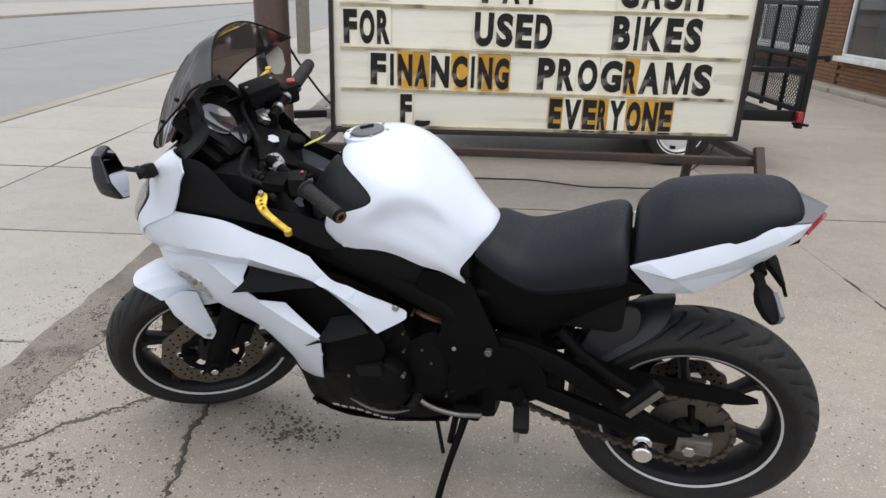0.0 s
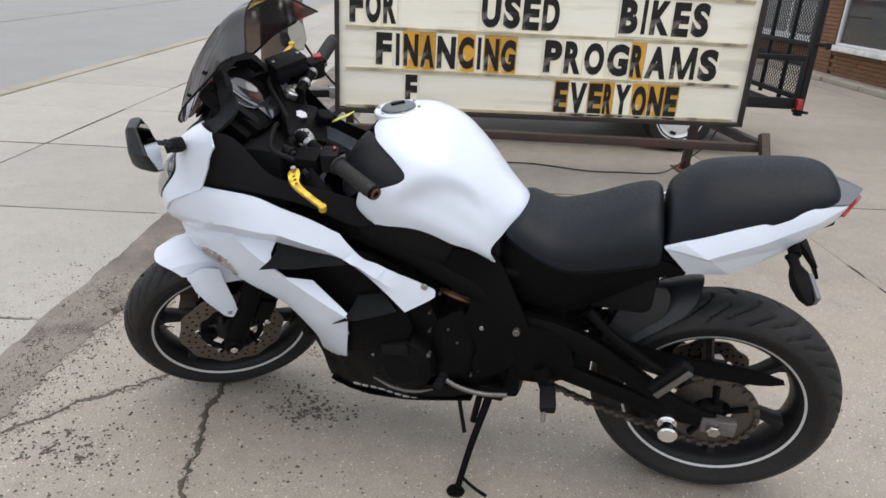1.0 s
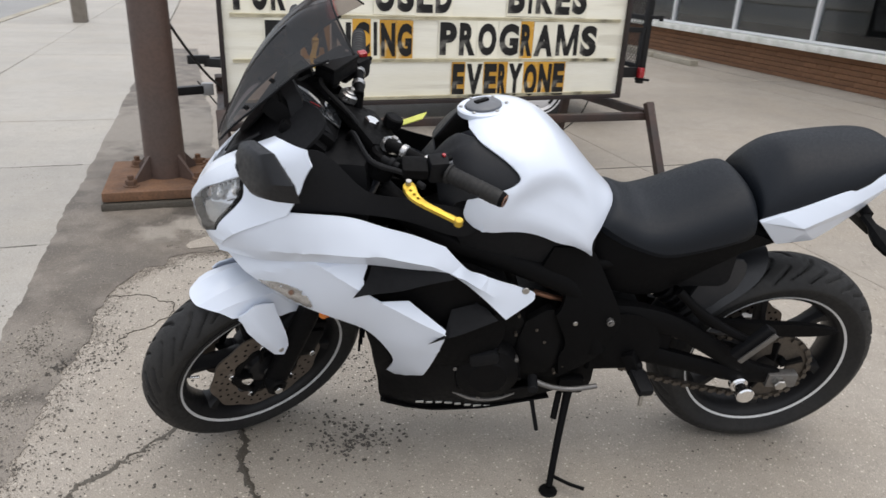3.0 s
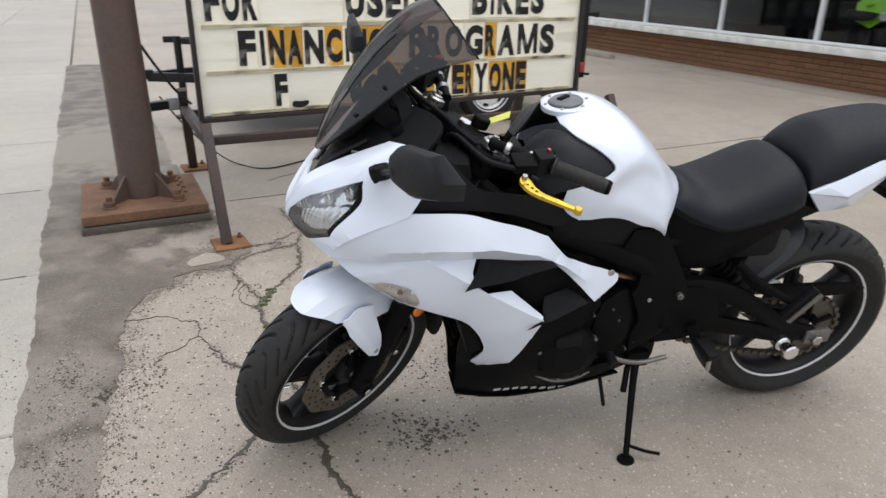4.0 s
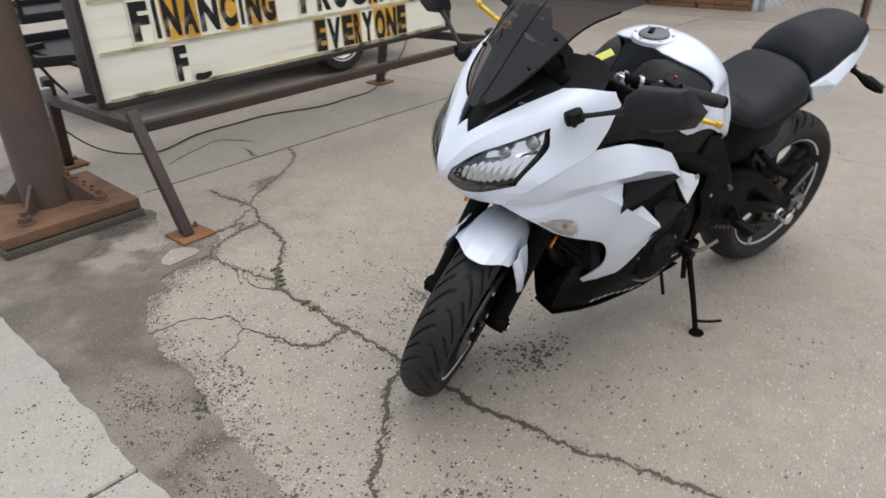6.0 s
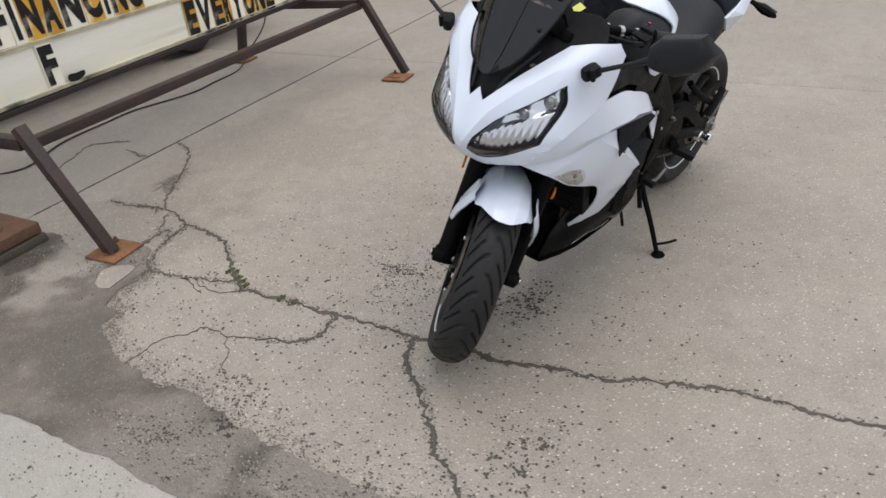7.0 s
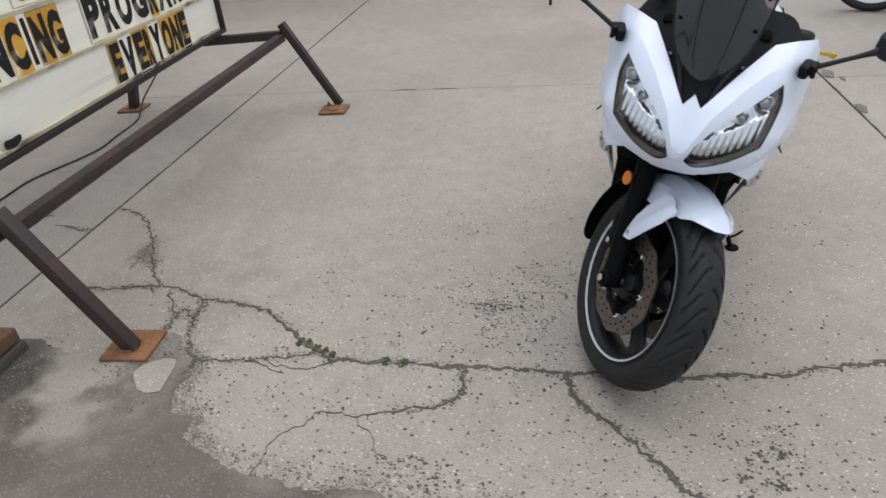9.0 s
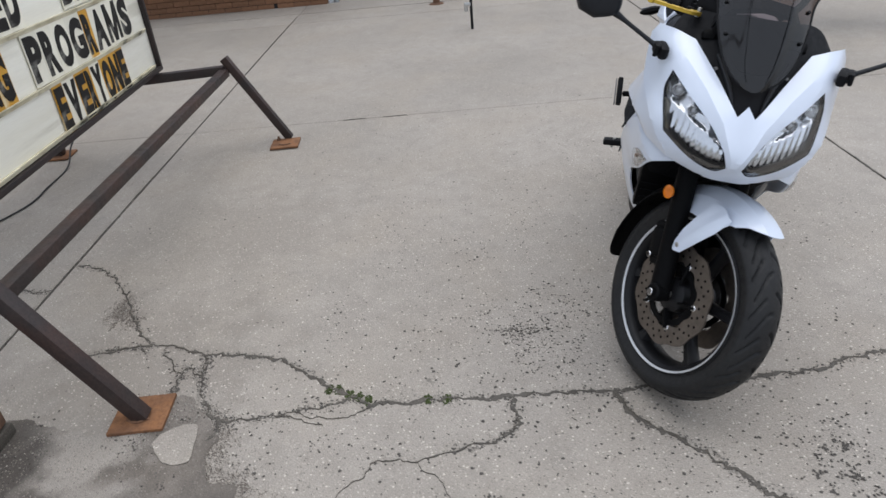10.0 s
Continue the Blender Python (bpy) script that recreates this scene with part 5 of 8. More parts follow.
under_facet = field([(1.44, 0.72, 0.150), (1.40, 0.742, 0.182), (1.36, 0.756, 0.205), (1.293, 0.772, 0.238), (1.182, 0.782, 0.262), (1.061, 0.778, 0.264), (0.962, 0.748, 0.250), (0.885, 0.702, 0.234), (0.82, 0.645, 0.220), (0.765, 0.60, 0.207),
    (1.34, 0.728, 0.204), (1.22, 0.738, 0.228), (1.10, 0.735, 0.232), (0.99, 0.715, 0.228), (0.90, 0.68, 0.218), (0.83, 0.62, 0.212), (0.778, 0.578, 0.206)])


def side_y(u, v):
    zr = float(np.interp(u, [q[0] for q in reversed(ridge)], [q[1] for q in reversed(ridge)]))
    y = top_facet(u, v) if v > zr else under_facet(u, v)
    k = min(1.0, max(0.0, (0.86 - u) / 0.07))
    return y * (1 - k) + k * (0.175 + 0.33 * (u - 0.70) - 0.22 * (v - 0.62))


UPPER = outline([(SEAM[0][0] + 0.004, SEAM[0][1], 1), *[(q[0] + 0.012, q[1] + 0.004) for q in SEAM[1:4]], (SEAM[4][0] + 0.01, SEAM[4][1], 1), (1.205, 0.864), (1.128, 0.856), (1.060, 0.833), (0.992, 0.808), (0.930, 0.778, 1), (0.903, 0.747), (0.872, 0.714), (0.838, 0.692), (0.805, 0.675), (0.766, 0.657), (0.735, 0.641), (0.712, 0.628), (0.709, 0.618), (0.716, 0.604), (0.777, 0.572, 1), (0.845, 0.645), (0.912, 0.710, 1), (0.994, 0.724), (1.087, 0.736), (1.22, 0.738), (1.34, 0.728)], 5)


def upper():
    return sheet(UPPER, lambda u, v: (u, side_y(u, v), v), 0.006, 0.018, (), (0, -1, 0), 0.002, (ridge,))


uppers = both("upper_fairing", upper, PEARL, None, "pearl white upper side fairing", 21)
fold = [(1.215, 0.744), (1.12, 0.685), (1.02, 0.618), (0.96, 0.577), (0.91, 0.545)]
main_facet = field([(1.43, 0.715, 0.152), (1.35, 0.725, 0.200), (1.346, 0.662, 0.188), (1.274, 0.611, 0.198), (1.197, 0.575, 0.204), (1.106, 0.535, 0.206), (1.07, 0.49, 0.198), (1.054, 0.417, 0.169), (1.052, 0.335, 0.124), (1.035, 0.30, 0.107),
    (0.964, 0.357, 0.168), (0.927, 0.47, 0.215), (0.91, 0.545, 0.242), (0.96, 0.577, 0.246), (1.02, 0.618, 0.250), (1.12, 0.685, 0.250), (1.215, 0.744, 0.231), (1.0, 0.50, 0.222)])
tilt_facet = field([(0.91, 0.545, 0.242), (0.96, 0.577, 0.246), (1.02, 0.618, 0.250), (1.12, 0.685, 0.250), (1.215, 0.744, 0.231), (1.10, 0.735, 0.222), (1.095, 0.70, 0.234), (1.013, 0.652, 0.226), (0.905, 0.592, 0.212)])


def low_y(u, v):
    zr = float(np.interp(u, [q[0] for q in reversed(fold)], [q[1] for q in reversed(fold)]))
    return tilt_facet(u, v) if v > zr and u < 1.215 else main_facet(u, v)


LOWER = outline([(1.438, 0.717, 1), (1.346, 0.660), (1.274, 0.611), (1.197, 0.575), (1.115, 0.540), (1.078, 0.502), (1.052, 0.452), (1.040, 0.405), (1.050, 0.350), (1.056, 0.324, 1), (1.035, 0.302, 1), (0.964, 0.350, 1), (0.938, 0.45), (0.919, 0.538, 1), (0.918, 0.560, 1), (1.005, 0.640, 1), (1.07, 0.652, 1), (1.101, 0.676, 1), (1.106, 0.704, 1), (1.092, 0.745, 1), (1.22, 0.750), (1.34, 0.740)], 5)


def lower():
    return sheet(LOWER, lambda u, v: (u, low_y(u, v) - 0.5 * max(0.0, v - 0.733 + 0.35 * max(0, u - 1.22)), v), 0.006, 0.018, (), (0, -1, 0), 0.002, (fold,))


both("lower_fairing", lower, PEARL, None, "pearl white lower side fairing", 16)


def proud(f, u, v):
    """On the white panel a blade lies just over it."""
    return max(f(u, v), low_y(u, v) + 0.003) if inside(u, v, LOWER) else f(u, v)


def blade1():
    f = field([(1.127, 0.673, 0.264), (1.02, 0.692, 0.260), (0.91, 0.713, 0.250), (1.0, 0.738, 0.224), (1.09, 0.738, 0.222), (1.10, 0.70, 0.238)])
    return sheet(outline([(1.128, 0.672, 1), (1.06, 0.682), (0.98, 0.700), (0.908, 0.714, 1), (0.95, 0.738), (1.085, 0.745, 1), (1.100, 0.70)], 4), lambda u, v: (u, proud(f, u, v), v), 0.006, 0.014, (), (0, -1, 0))


def blade2():
    f = field([(0.958, 0.528, 0.245), (0.88, 0.55, 0.234), (0.798, 0.576, 0.217), (0.85, 0.592, 0.195), (0.91, 0.575, 0.205)])
    return sheet(outline([(0.960, 0.527, 1), (0.88, 0.549), (0.797, 0.576, 1), (0.84, 0.60), (0.905, 0.588, 1), (0.925, 0.547)], 4), lambda u, v: (u, proud(f, u, v), v), 0.006, 0.014, (), (0, -1, 0))


def vent_edge():
    return sheet(outline([(0.918, 0.722, 1), (0.908, 0.706), (0.845, 0.637), (0.777, 0.562, 1), (0.785, 0.59), (0.855, 0.67), (0.91, 0.728, 1)], 4), lambda u, v: (u, side_y(u, max(v, 0.575)) - 0.004, v), 0.014, 0.014, (), (0, -1, 0))


def vent_lower():
    f = field([(0.92, 0.535, 0.212), (0.79, 0.572, 0.196), (0.80, 0.50, 0.190), (0.86, 0.42, 0.188), (0.962, 0.372, 0.160), (0.93, 0.46, 0.196)])
    return sheet(outline([(0.930, 0.540, 1), (0.86, 0.552), (0.79, 0.576, 1), (0.77, 0.50), (0.80, 0.44), (0.86, 0.39), (0.966, 0.362, 1), (0.942, 0.45)], 4), lambda u, v: (u, f(u, v) - 0.004, v), 0.006, 0.02, (), (0, -1, 0))


def backing():
    f = field([(1.10, 0.72, 0.19), (0.80, 0.56, 0.165), (0.92, 0.69, 0.18), (0.90, 0.53, 0.185), (1.05, 0.6, 0.19)])
    return sheet(outline([(1.13, 0.73), (1.1, 0.60), (0.92, 0.50), (0.78, 0.50), (0.76, 0.60), (0.86, 0.70)], 3), lambda u, v: (u, f(u, v), v), 0.004, 0.04, (), (0, -1, 0))


both("upper_gill", blade1, MATT, None, "black air-vent blade")
both("lower_gill", blade2, MATT, None, "black air-vent blade")
both("vent_edge", vent_edge, SATIN, None, "black vent edge trim")
both("vent_lower", vent_lower, SATIN, None, "black lower vent panel")
both("vent_backing", backing, ENGINE)

# turn signals set into the fairing
SIGNAL = outline([(1.346, 0.666, 1), (1.30, 0.672), (1.252, 0.660), (1.230, 0.634), (1.225, 0.598), (1.27, 0.612)], 4)


def signal():
    return sheet(SIGNAL, lambda u, v: (u, low_y(u, v) + 0.010, v), 0.002, 0.014, (), (0, -1, 0), 0.006)


for s in (1, -1):
    b = signal()
    sg = part("turn_signal", b if s > 0 else mirrored(b), LENS, bike, "clear turn signal lens")
    sg.visible_shadow = False
    b = sheet(shrunk(SIGNAL, 0.96), lambda u, v: (u, low_y(u, v) + 0.0025 + 0.0032 * (abs((u * 34 + v * 20) % 2 - 1) + abs((v * 52 - u * 18) % 2 - 1) - 1), v), 0.004, 0.006, (), (0, -1, 0), 0.002)
    part("signal_bowl", b if s > 0 else mirrored(b), REFLECTOR, sg, "faceted silver reflector")
    part("bulb", rod((1.268, s * (low_y(1.268, 0.645) + 0.002), 0.645), (1.268, s * (low_y(1.268, 0.645) + 0.008), 0.645), 0.007, 0.004, 12), COPPER, sg, "dull amber bulb")
    part("side_reflector", moved(lathe([(0, 0), (0.018, 0), (0.020, 0.004), (0.019, 0.007), (0, 0.009)], 24), STEER @ pose(1.275, s * 0.134, 0.552, 0, 0, 0) @ Matrix.Rotation(radians(-90 * s), 4, "X")), AMBER, bike, "round amber reflector")

# fairing screws
for s in (1, -1):
    for x, z in ((0.735, 0.638),):
        part("fairing_screw", rod((x, s * (side_y(x, z) - 0.002), z), (x, s * (side_y(x, z) + 0.004), z), 0.009, None, 12), STEEL, uppers[0] if s > 0 else uppers[1])

# belly pan
belly_y = field([(1.09, 0.44, 0.145), (1.07, 0.15, 0.045), (1.0, 0.15, 0.07), (0.974, 0.206, 0.108), (0.9, 0.19, 0.105), (0.8, 0.205, 0.128), (0.655, 0.255, 0.14), (0.60, 0.285, 0.145), (0.73, 0.29, 0.155), (0.87, 0.33, 0.172), (0.90, 0.5, 0.190), (0.97, 0.37, 0.150), (1.04, 0.40, 0.135), (1.06, 0.30, 0.092), (1.035, 0.28, 0.090), (1.0, 0.27, 0.112)])


def belly():
    return sheet(outline([(1.085, 0.50, 1), (1.095, 0.40), (1.082, 0.25), (1.074, 0.158), (1.03, 0.148), (0.93, 0.162), (0.80, 0.198), (0.68, 0.243), (0.585, 0.285, 1), (0.64, 0.300), (0.74, 0.287), (0.815, 0.290), (0.875, 0.335), (0.885, 0.42), (0.88, 0.52, 1), (0.91, 0.50), (0.965, 0.40), (1.02, 0.40), (1.04, 0.47)], 5), lambda u, v: (u, belly_y(u, v) - 0.004, v), 0.006, 0.022, (), (0, -1, 0), 0.002)


bellies = both("belly_pan", belly, GLOSSY, None, "black belly pan")
part("belly_keel", sheet([(1.074, -0.045), (1.074, 0.045), (0.93, 0.10), (0.8, 0.128), (0.62, 0.135), (0.62, -0.135), (0.8, -0.128), (0.93, -0.10)], lambda u, v: (u, v, 0.148 + 0.28 * max(0, 1.0 - u) ** 1.3 - 0.004 + 1.6 * v * v), 0.006, 0.03), GLOSSY, bike)
for s in (1, -1):
    for k in range(8):
        x = 0.965 - 0.026 * k
        z = 0.198 + 0.001 * k
        n_ = math.degrees(math.atan2(belly_y(x, z + 0.01) - belly_y(x, z - 0.01), 0.02))
        part("print_mark", moved(block(0.017 if k % 3 else 0.021, 0.0015, 0.013, (0, 0, 0), 0), Matrix.Translation((x, s * (belly_y(x, z) - 0.0025), z)) @ pose(0, 0, 0, -s * n_, 0, 0)), PALE_PRINT, bellies[0] if s > 0 else bellies[1])
part("belly_trim", tube([(0.885, 0.172, 0.302), (0.83, 0.168, 0.276), (0.77, 0.162, 0.270), (0.72, 0.158, 0.284)], [0.002, 0.006, 0.006, 0.002], 8), DULL, bellies[0])

# radiator and what shows between the front wheel and the belly
part("radiator", block(0.04, 0.34, 0.30, (1.10, 0, 0.55), 0.008, (0, 14, 0)), ENGINE, bike, "black radiator core")
for k in range(12):
    part("radiator_fin", block(0.006, 0.32, 0.003, (1.124 - 0.0058 * k, 0, 0.43 + 0.022 * k)), MATT, bike)
part("inner_fairing", sheet(outline([(-0.15, 0.55), (-0.16, 0.70), (-0.1, 0.74), (0.1, 0.74), (0.16, 0.70), (0.15, 0.55)], 3), lambda u, v: (1.24 - 0.6 * (0.72 - v) + 0.05 * abs(u), u, v), 0.005, 0.04), MATT, bike)
part("nose_floor", sheet(outline([(1.44, -0.09), (1.45, 0.0), (1.44, 0.09), (1.25, 0.16), (1.18, 0.15), (1.18, -0.15), (1.25, -0.16)], 3), lambda u, v: (u, v, 0.70 + 0.03 * (1.45 - u)), 0.005, 0.04), MATT, bike)
for s in (1, -1):
    part("header_pipe", tube([(0.92, s * 0.08, 0.52), (1.0, s * 0.09, 0.48), (1.02, s * 0.08, 0.36), (0.96, s * 0.06, 0.25), (0.8, s * 0.05, 0.23)], 0.022, 12), CHAIN, bike)

# engine
engine = part("engine_block", joined(block(0.36, 0.26, 0.22, (0.74, 0, 0.40), 0.04), block(0.20, 0.28, 0.30, (0.85, 0, 0.58), 0.03, (0, 24, 0)), block(0.22, 0.24, 0.10, (0.90, 0, 0.70), 0.03, (0, 24, 0)), block(0.34, 0.2, 0.12, (0.66, 0, 0.30), 0.03)), ENGINE, bike, "black parallel-twin engine")


def round_cover(x, z, r, y, dome=0.02, mat=ENGINE, name="engine_cover"):
    c = part(name, moved(lathe([(0, dome), (r * 0.55, dome), (r * 0.62, dome * 0.8), (r * 0.92, dome * 0.45), (r, 0.0), (r, -0.05), (0, -0.05)], 40), Matrix.Translation((x, y, z)) @ UPRIGHT), mat, engine)
    for k in range(8):
        a = k * math.pi / 4 + 0.2
        part("cover_bolt", rod((x + r * 0.98 * math.cos(a), y - 0.01, z + r * 0.98 * math.sin(a)), (x + r * 0.98 * math.cos(a), y + 0.008, z + r * 0.98 * math.sin(a)), 0.006, None, 8), DULL if k % 3 == 0 else ENGINE, c)
    return c


round_cover(0.80, 0.365, 0.086, 0.165, 0.024)
part("cover_bulge", block(0.075, 0.03, 0.04, (0.815, 0.180, 0.430), 0.012, (0, 10, 0)), MATT, engine)
part("sprocket_cover", sheet(outline([(0.712, 0.508, 1), (0.646, 0.545), (0.612, 0.455), (0.606, 0.396), (0.640, 0.338, 1), (0.718, 0.336, 1), (0.728, 0.42)], 4), lambda u, v: (u, 0.142 + 0.010 * max(0.0, 1 - math.hypot(u - 0.662, v - 0.405) / 0.055), v), 0.03, 0.02, (), (0, -1, 0), 0.006), ENGINE, engine)
for x, z in ((0.706, 0.596), (0.733, 0.531), (0.734, 0.472), (0.733, 0.334), (0.683, 0.488), (0.659, 0.449), (0.60, 0.37), (0.62, 0.345)):
    part("case_bolt", rod((x, 0.12, z), (x, 0.147, z), 0.004, None, 8), CHAIN, engine)
part("wiring", tube([(0.70, 0.12, 0.59), (0.68, 0.128, 0.588), (0.655, 0.125, 0.578), (0.62, 0.11, 0.56)], 0.007, 8), COPPER, engine, "brown wiring")

# frame, side covers and what lies under tank and seat
def plate(name, pts, y, thick, mat, step_=0.035, label="", sides=(1, -1), n=4):
    f = y if callable(y) else (lambda u, v: y)
    out = []
    for s in sides:
        b = sheet(outline(pts, n), lambda u, v: (u, f(u, v), v), thick, step_, (), (0, -1, 0), 0.004)
        out.append(part(name, b if s > 0 else mirrored(b), mat, bike, label))
    return out


plate("cockpit_side", [(1.255, 0.962, 1), (1.262, 0.862), (1.20, 0.862), (1.12, 0.855), (1.01, 0.825), (0.905, 0.785), (0.86, 0.80), (0.88, 0.845, 1), (0.95, 0.86), (1.02, 0.875), (1.10, 0.90), (1.18, 0.98), (1.225, 0.995, 1)], field([(1.255, 0.962, 0.235), (1.26, 0.86, 0.232), (1.12, 0.85, 0.222), (0.905, 0.785, 0.19), (0.88, 0.845, 0.175), (1.05, 0.87, 0.195), (1.18, 0.98, 0.2)]), 0.006, MATT, 0.03, "matt black inner fairing")
plate("tank_side_cover", [(0.90, 0.83), (0.85, 0.80), (0.72, 0.785), (0.62, 0.735), (0.565, 0.69), (0.60, 0.66), (0.67, 0.665), (0.70, 0.655), (0.78, 0.675), (0.86, 0.70), (0.91, 0.79)], field([(0.90, 0.82, 0.180), (0.72, 0.78, 0.16), (0.57, 0.69, 0.10), (0.67, 0.66, 0.125), (0.78, 0.67, 0.145), (0.86, 0.70, 0.155), (0.90, 0.76, 0.168)]), 0.008, MATT, 0.03, "black side cover under the tank")
plate("frame_plate", [(0.70, 0.66, 1), (0.672, 0.735, 1), (0.575, 0.716, 1), (0.553, 0.684), (0.489, 0.563, 1), (0.478, 0.53), (0.478, 0.50), (0.511, 0.409), (0.549, 0.367, 1), (0.608, 0.332, 1), (0.616, 0.403), (0.607, 0.453), (0.644, 0.541, 1), (0.631, 0.566), (0.627, 0.611), (0.643, 0.634, 1)], field([(0.70, 0.66, 0.148), (0.672, 0.735, 0.15), (0.575, 0.716, 0.122), (0.50, 0.57, 0.148), (0.48, 0.51, 0.152), (0.55, 0.36, 0.145), (0.6, 0.55, 0.157), (0.61, 0.40, 0.152)]), 0.02, SATIN, 0.025, "black perimeter frame plate")
plate("seat_side_cover", [(0.575, 0.70, 1), (0.555, 0.775), (0.485, 0.735), (0.415, 0.716), (0.337, 0.728), (0.264, 0.752), (0.204, 0.768), (0.14, 0.745, 1), (0.20, 0.715), (0.254, 0.672), (0.33, 0.61), (0.40, 0.575), (0.50, 0.585), (0.54, 0.62)], field([(0.575, 0.70, 0.095), (0.53, 0.75, 0.10), (0.48, 0.73, 0.13), (0.34, 0.725, 0.14), (0.2, 0.765, 0.132), (0.14, 0.745, 0.128), (0.3, 0.64, 0.11), (0.5, 0.59, 0.11)]), 0.01, SATIN, 0.03, "black side panel below the seat")
for s in (1, -1):
    part("pivot_bolt", joined(rod((0.507, s * 0.15, 0.527), (0.507, s * 0.166, 0.527), 0.0095, None, 20), rod((0.507, s * 0.166, 0.527), (0.507, s * 0.170, 0.527), 0.005, None, 6)), DULL, bike)
    part("frame_screw", rod((0.594, s * 0.155, 0.522), (0.594, s * 0.162, 0.522), 0.006, None, 12), STEEL, bike)
    part("frame_spar", tube([(1.10, s * 0.07, 0.86), (0.95, s * 0.13, 0.76), (0.75, s * 0.13, 0.68), (0.58, s * 0.12, 0.58), (0.52, s * 0.13, 0.42)], 0.03, 12), SATIN, bike, "black frame tube")
    part("subframe_tube", tube([(0.56, s * 0.10, 0.66), (0.35, s * 0.10, 0.69), (0.1, s * 0.09, 0.78), (-0.08, s * 0.06, 0.86)], 0.016, 10), SATIN, bike)
part("airbox", block(0.36, 0.24, 0.16, (0.74, 0, 0.74), 0.04), MATT, bike)
part("battery_box", block(0.34, 0.18, 0.2, (0.36, 0, 0.68), 0.03), MATT, bike)
part("shock", joined(rod((0.42, 0.06, 0.62), (0.23, 0.05, 0.46), 0.02), *[rod(Vector((0.42, 0.06, 0.62)).lerp(Vector((0.23, 0.05, 0.46)), 0.15 + 0.1 * k), Vector((0.42, 0.06, 0.62)).lerp(Vector((0.23, 0.05, 0.46)), 0.19 + 0.1 * k), 0.032, None, 16) for k in range(7)]), SATIN, bike)

# swingarm
for s in (1, -1):
    part("swingarm", joined(beam_run([(0.50, s * 0.10, 0.43), (0.40, s * 0.115, 0.402), (0.25, s * 0.125, 0.365), (0.12, s * 0.122, 0.328), (-0.01, s * 0.117, 0.312)], [0.04, 0.036, 0.032, 0.03, 0.026], [0.062, 0.056, 0.048, 0.046, 0.04]), beam_run([(0.51, s * 0.11, 0.515), (0.42, s * 0.122, 0.518), (0.32, s * 0.127, 0.492), (0.22, s * 0.127, 0.430), (0.10, s * 0.121, 0.352), (0.0, s * 0.117, 0.320)], [0.046, 0.044, 0.038, 0.034, 0.03, 0.026], [0.075, 0.07, 0.056, 0.05, 0.044, 0.036]), moved(prism([(0.53, -0.335), (0.43, -0.338), (0.365, -0.372), (0.318, -0.385), (0.318, -0.48), (0.40, -0.51), (0.53, -0.51)], 0.085, 0.124, 0.006), Matrix.Rotation(radians(-90), 4, "X")) if s > 0 else mirrored(moved(prism([(0.53, -0.335), (0.43, -0.338), (0.365, -0.372), (0.318, -0.385), (0.318, -0.48), (0.40, -0.51), (0.53, -0.51)], 0.085, 0.124, 0.006), Matrix.Rotation(radians(-90), 4, "X")))), SATIN, bike, "black box-section swingarm")
    adj = part("axle_block", block(0.085, 0.03, 0.045, (-0.012, s * 0.125, 0.312), 0.006), DULL, bike, "alloy chain adjuster block")
    part("axle_nut", rod((0, s * 0.13, 0.312), (0, s * 0.158, 0.312), 0.017, None, 6), STEEL, adj)
    part("stand_spool", joined(rod((0.11, s * 0.13, 0.306), (0.11, s * 0.152, 0.306), 0.024, None, 24), rod((0.11, s * 0.152, 0.306), (0.11, s * 0.17, 0.306), 0.016, None, 24), rod((0.11, s * 0.17, 0.306), (0.11, s * 0.192, 0.306), 0.024, None, 24)), CHROME, bike, "bright paddock-stand spool")
part("swingarm_bridge", block(0.09, 0.22, 0.08, (0.44, 0, 0.47), 0.02), SATIN, bike)
plate("chain_guard", [(0.30, 0.545, 1), (0.22, 0.50), (0.10, 0.488), (0.0, 0.484), (-0.08, 0.476), (-0.135, 0.462, 1), (-0.08, 0.447), (0.05, 0.445), (0.16, 0.455), (0.24, 0.485)], 0.115, 0.022, SATIN, 0.03, "black chain guard", (1,))

# rear hugger
def hug(u, v):
    a = math.radians(u * 300)
    r = 0.358 - 8.0 * v * v
    return (r * math.cos(a), v, 0.312 + r * math.sin(a))


HUG = [(22, 0.070), (30, 0.088), (50, 0.092), (66, 0.082), (74, 0.055), (77, 0.0)]
part("rear_hugger", sheet(outline([(a / 300, v) for a, v in HUG] + [(a / 300, -v) for a, v in reversed(HUG[:-1])], 4), hug, 0.005, 0.016), HUGGER, bike, "dark grey rear hugger")
plate("hugger_side", [(0.305, 0.47, 1), (0.27, 0.58), (0.245, 0.645), (0.17, 0.66), (0.16, 0.60), (0.20, 0.52), (0.24, 0.48)], 0.082, 0.012, HUGGER, 0.03, "dark grey hugger flank", (1,))

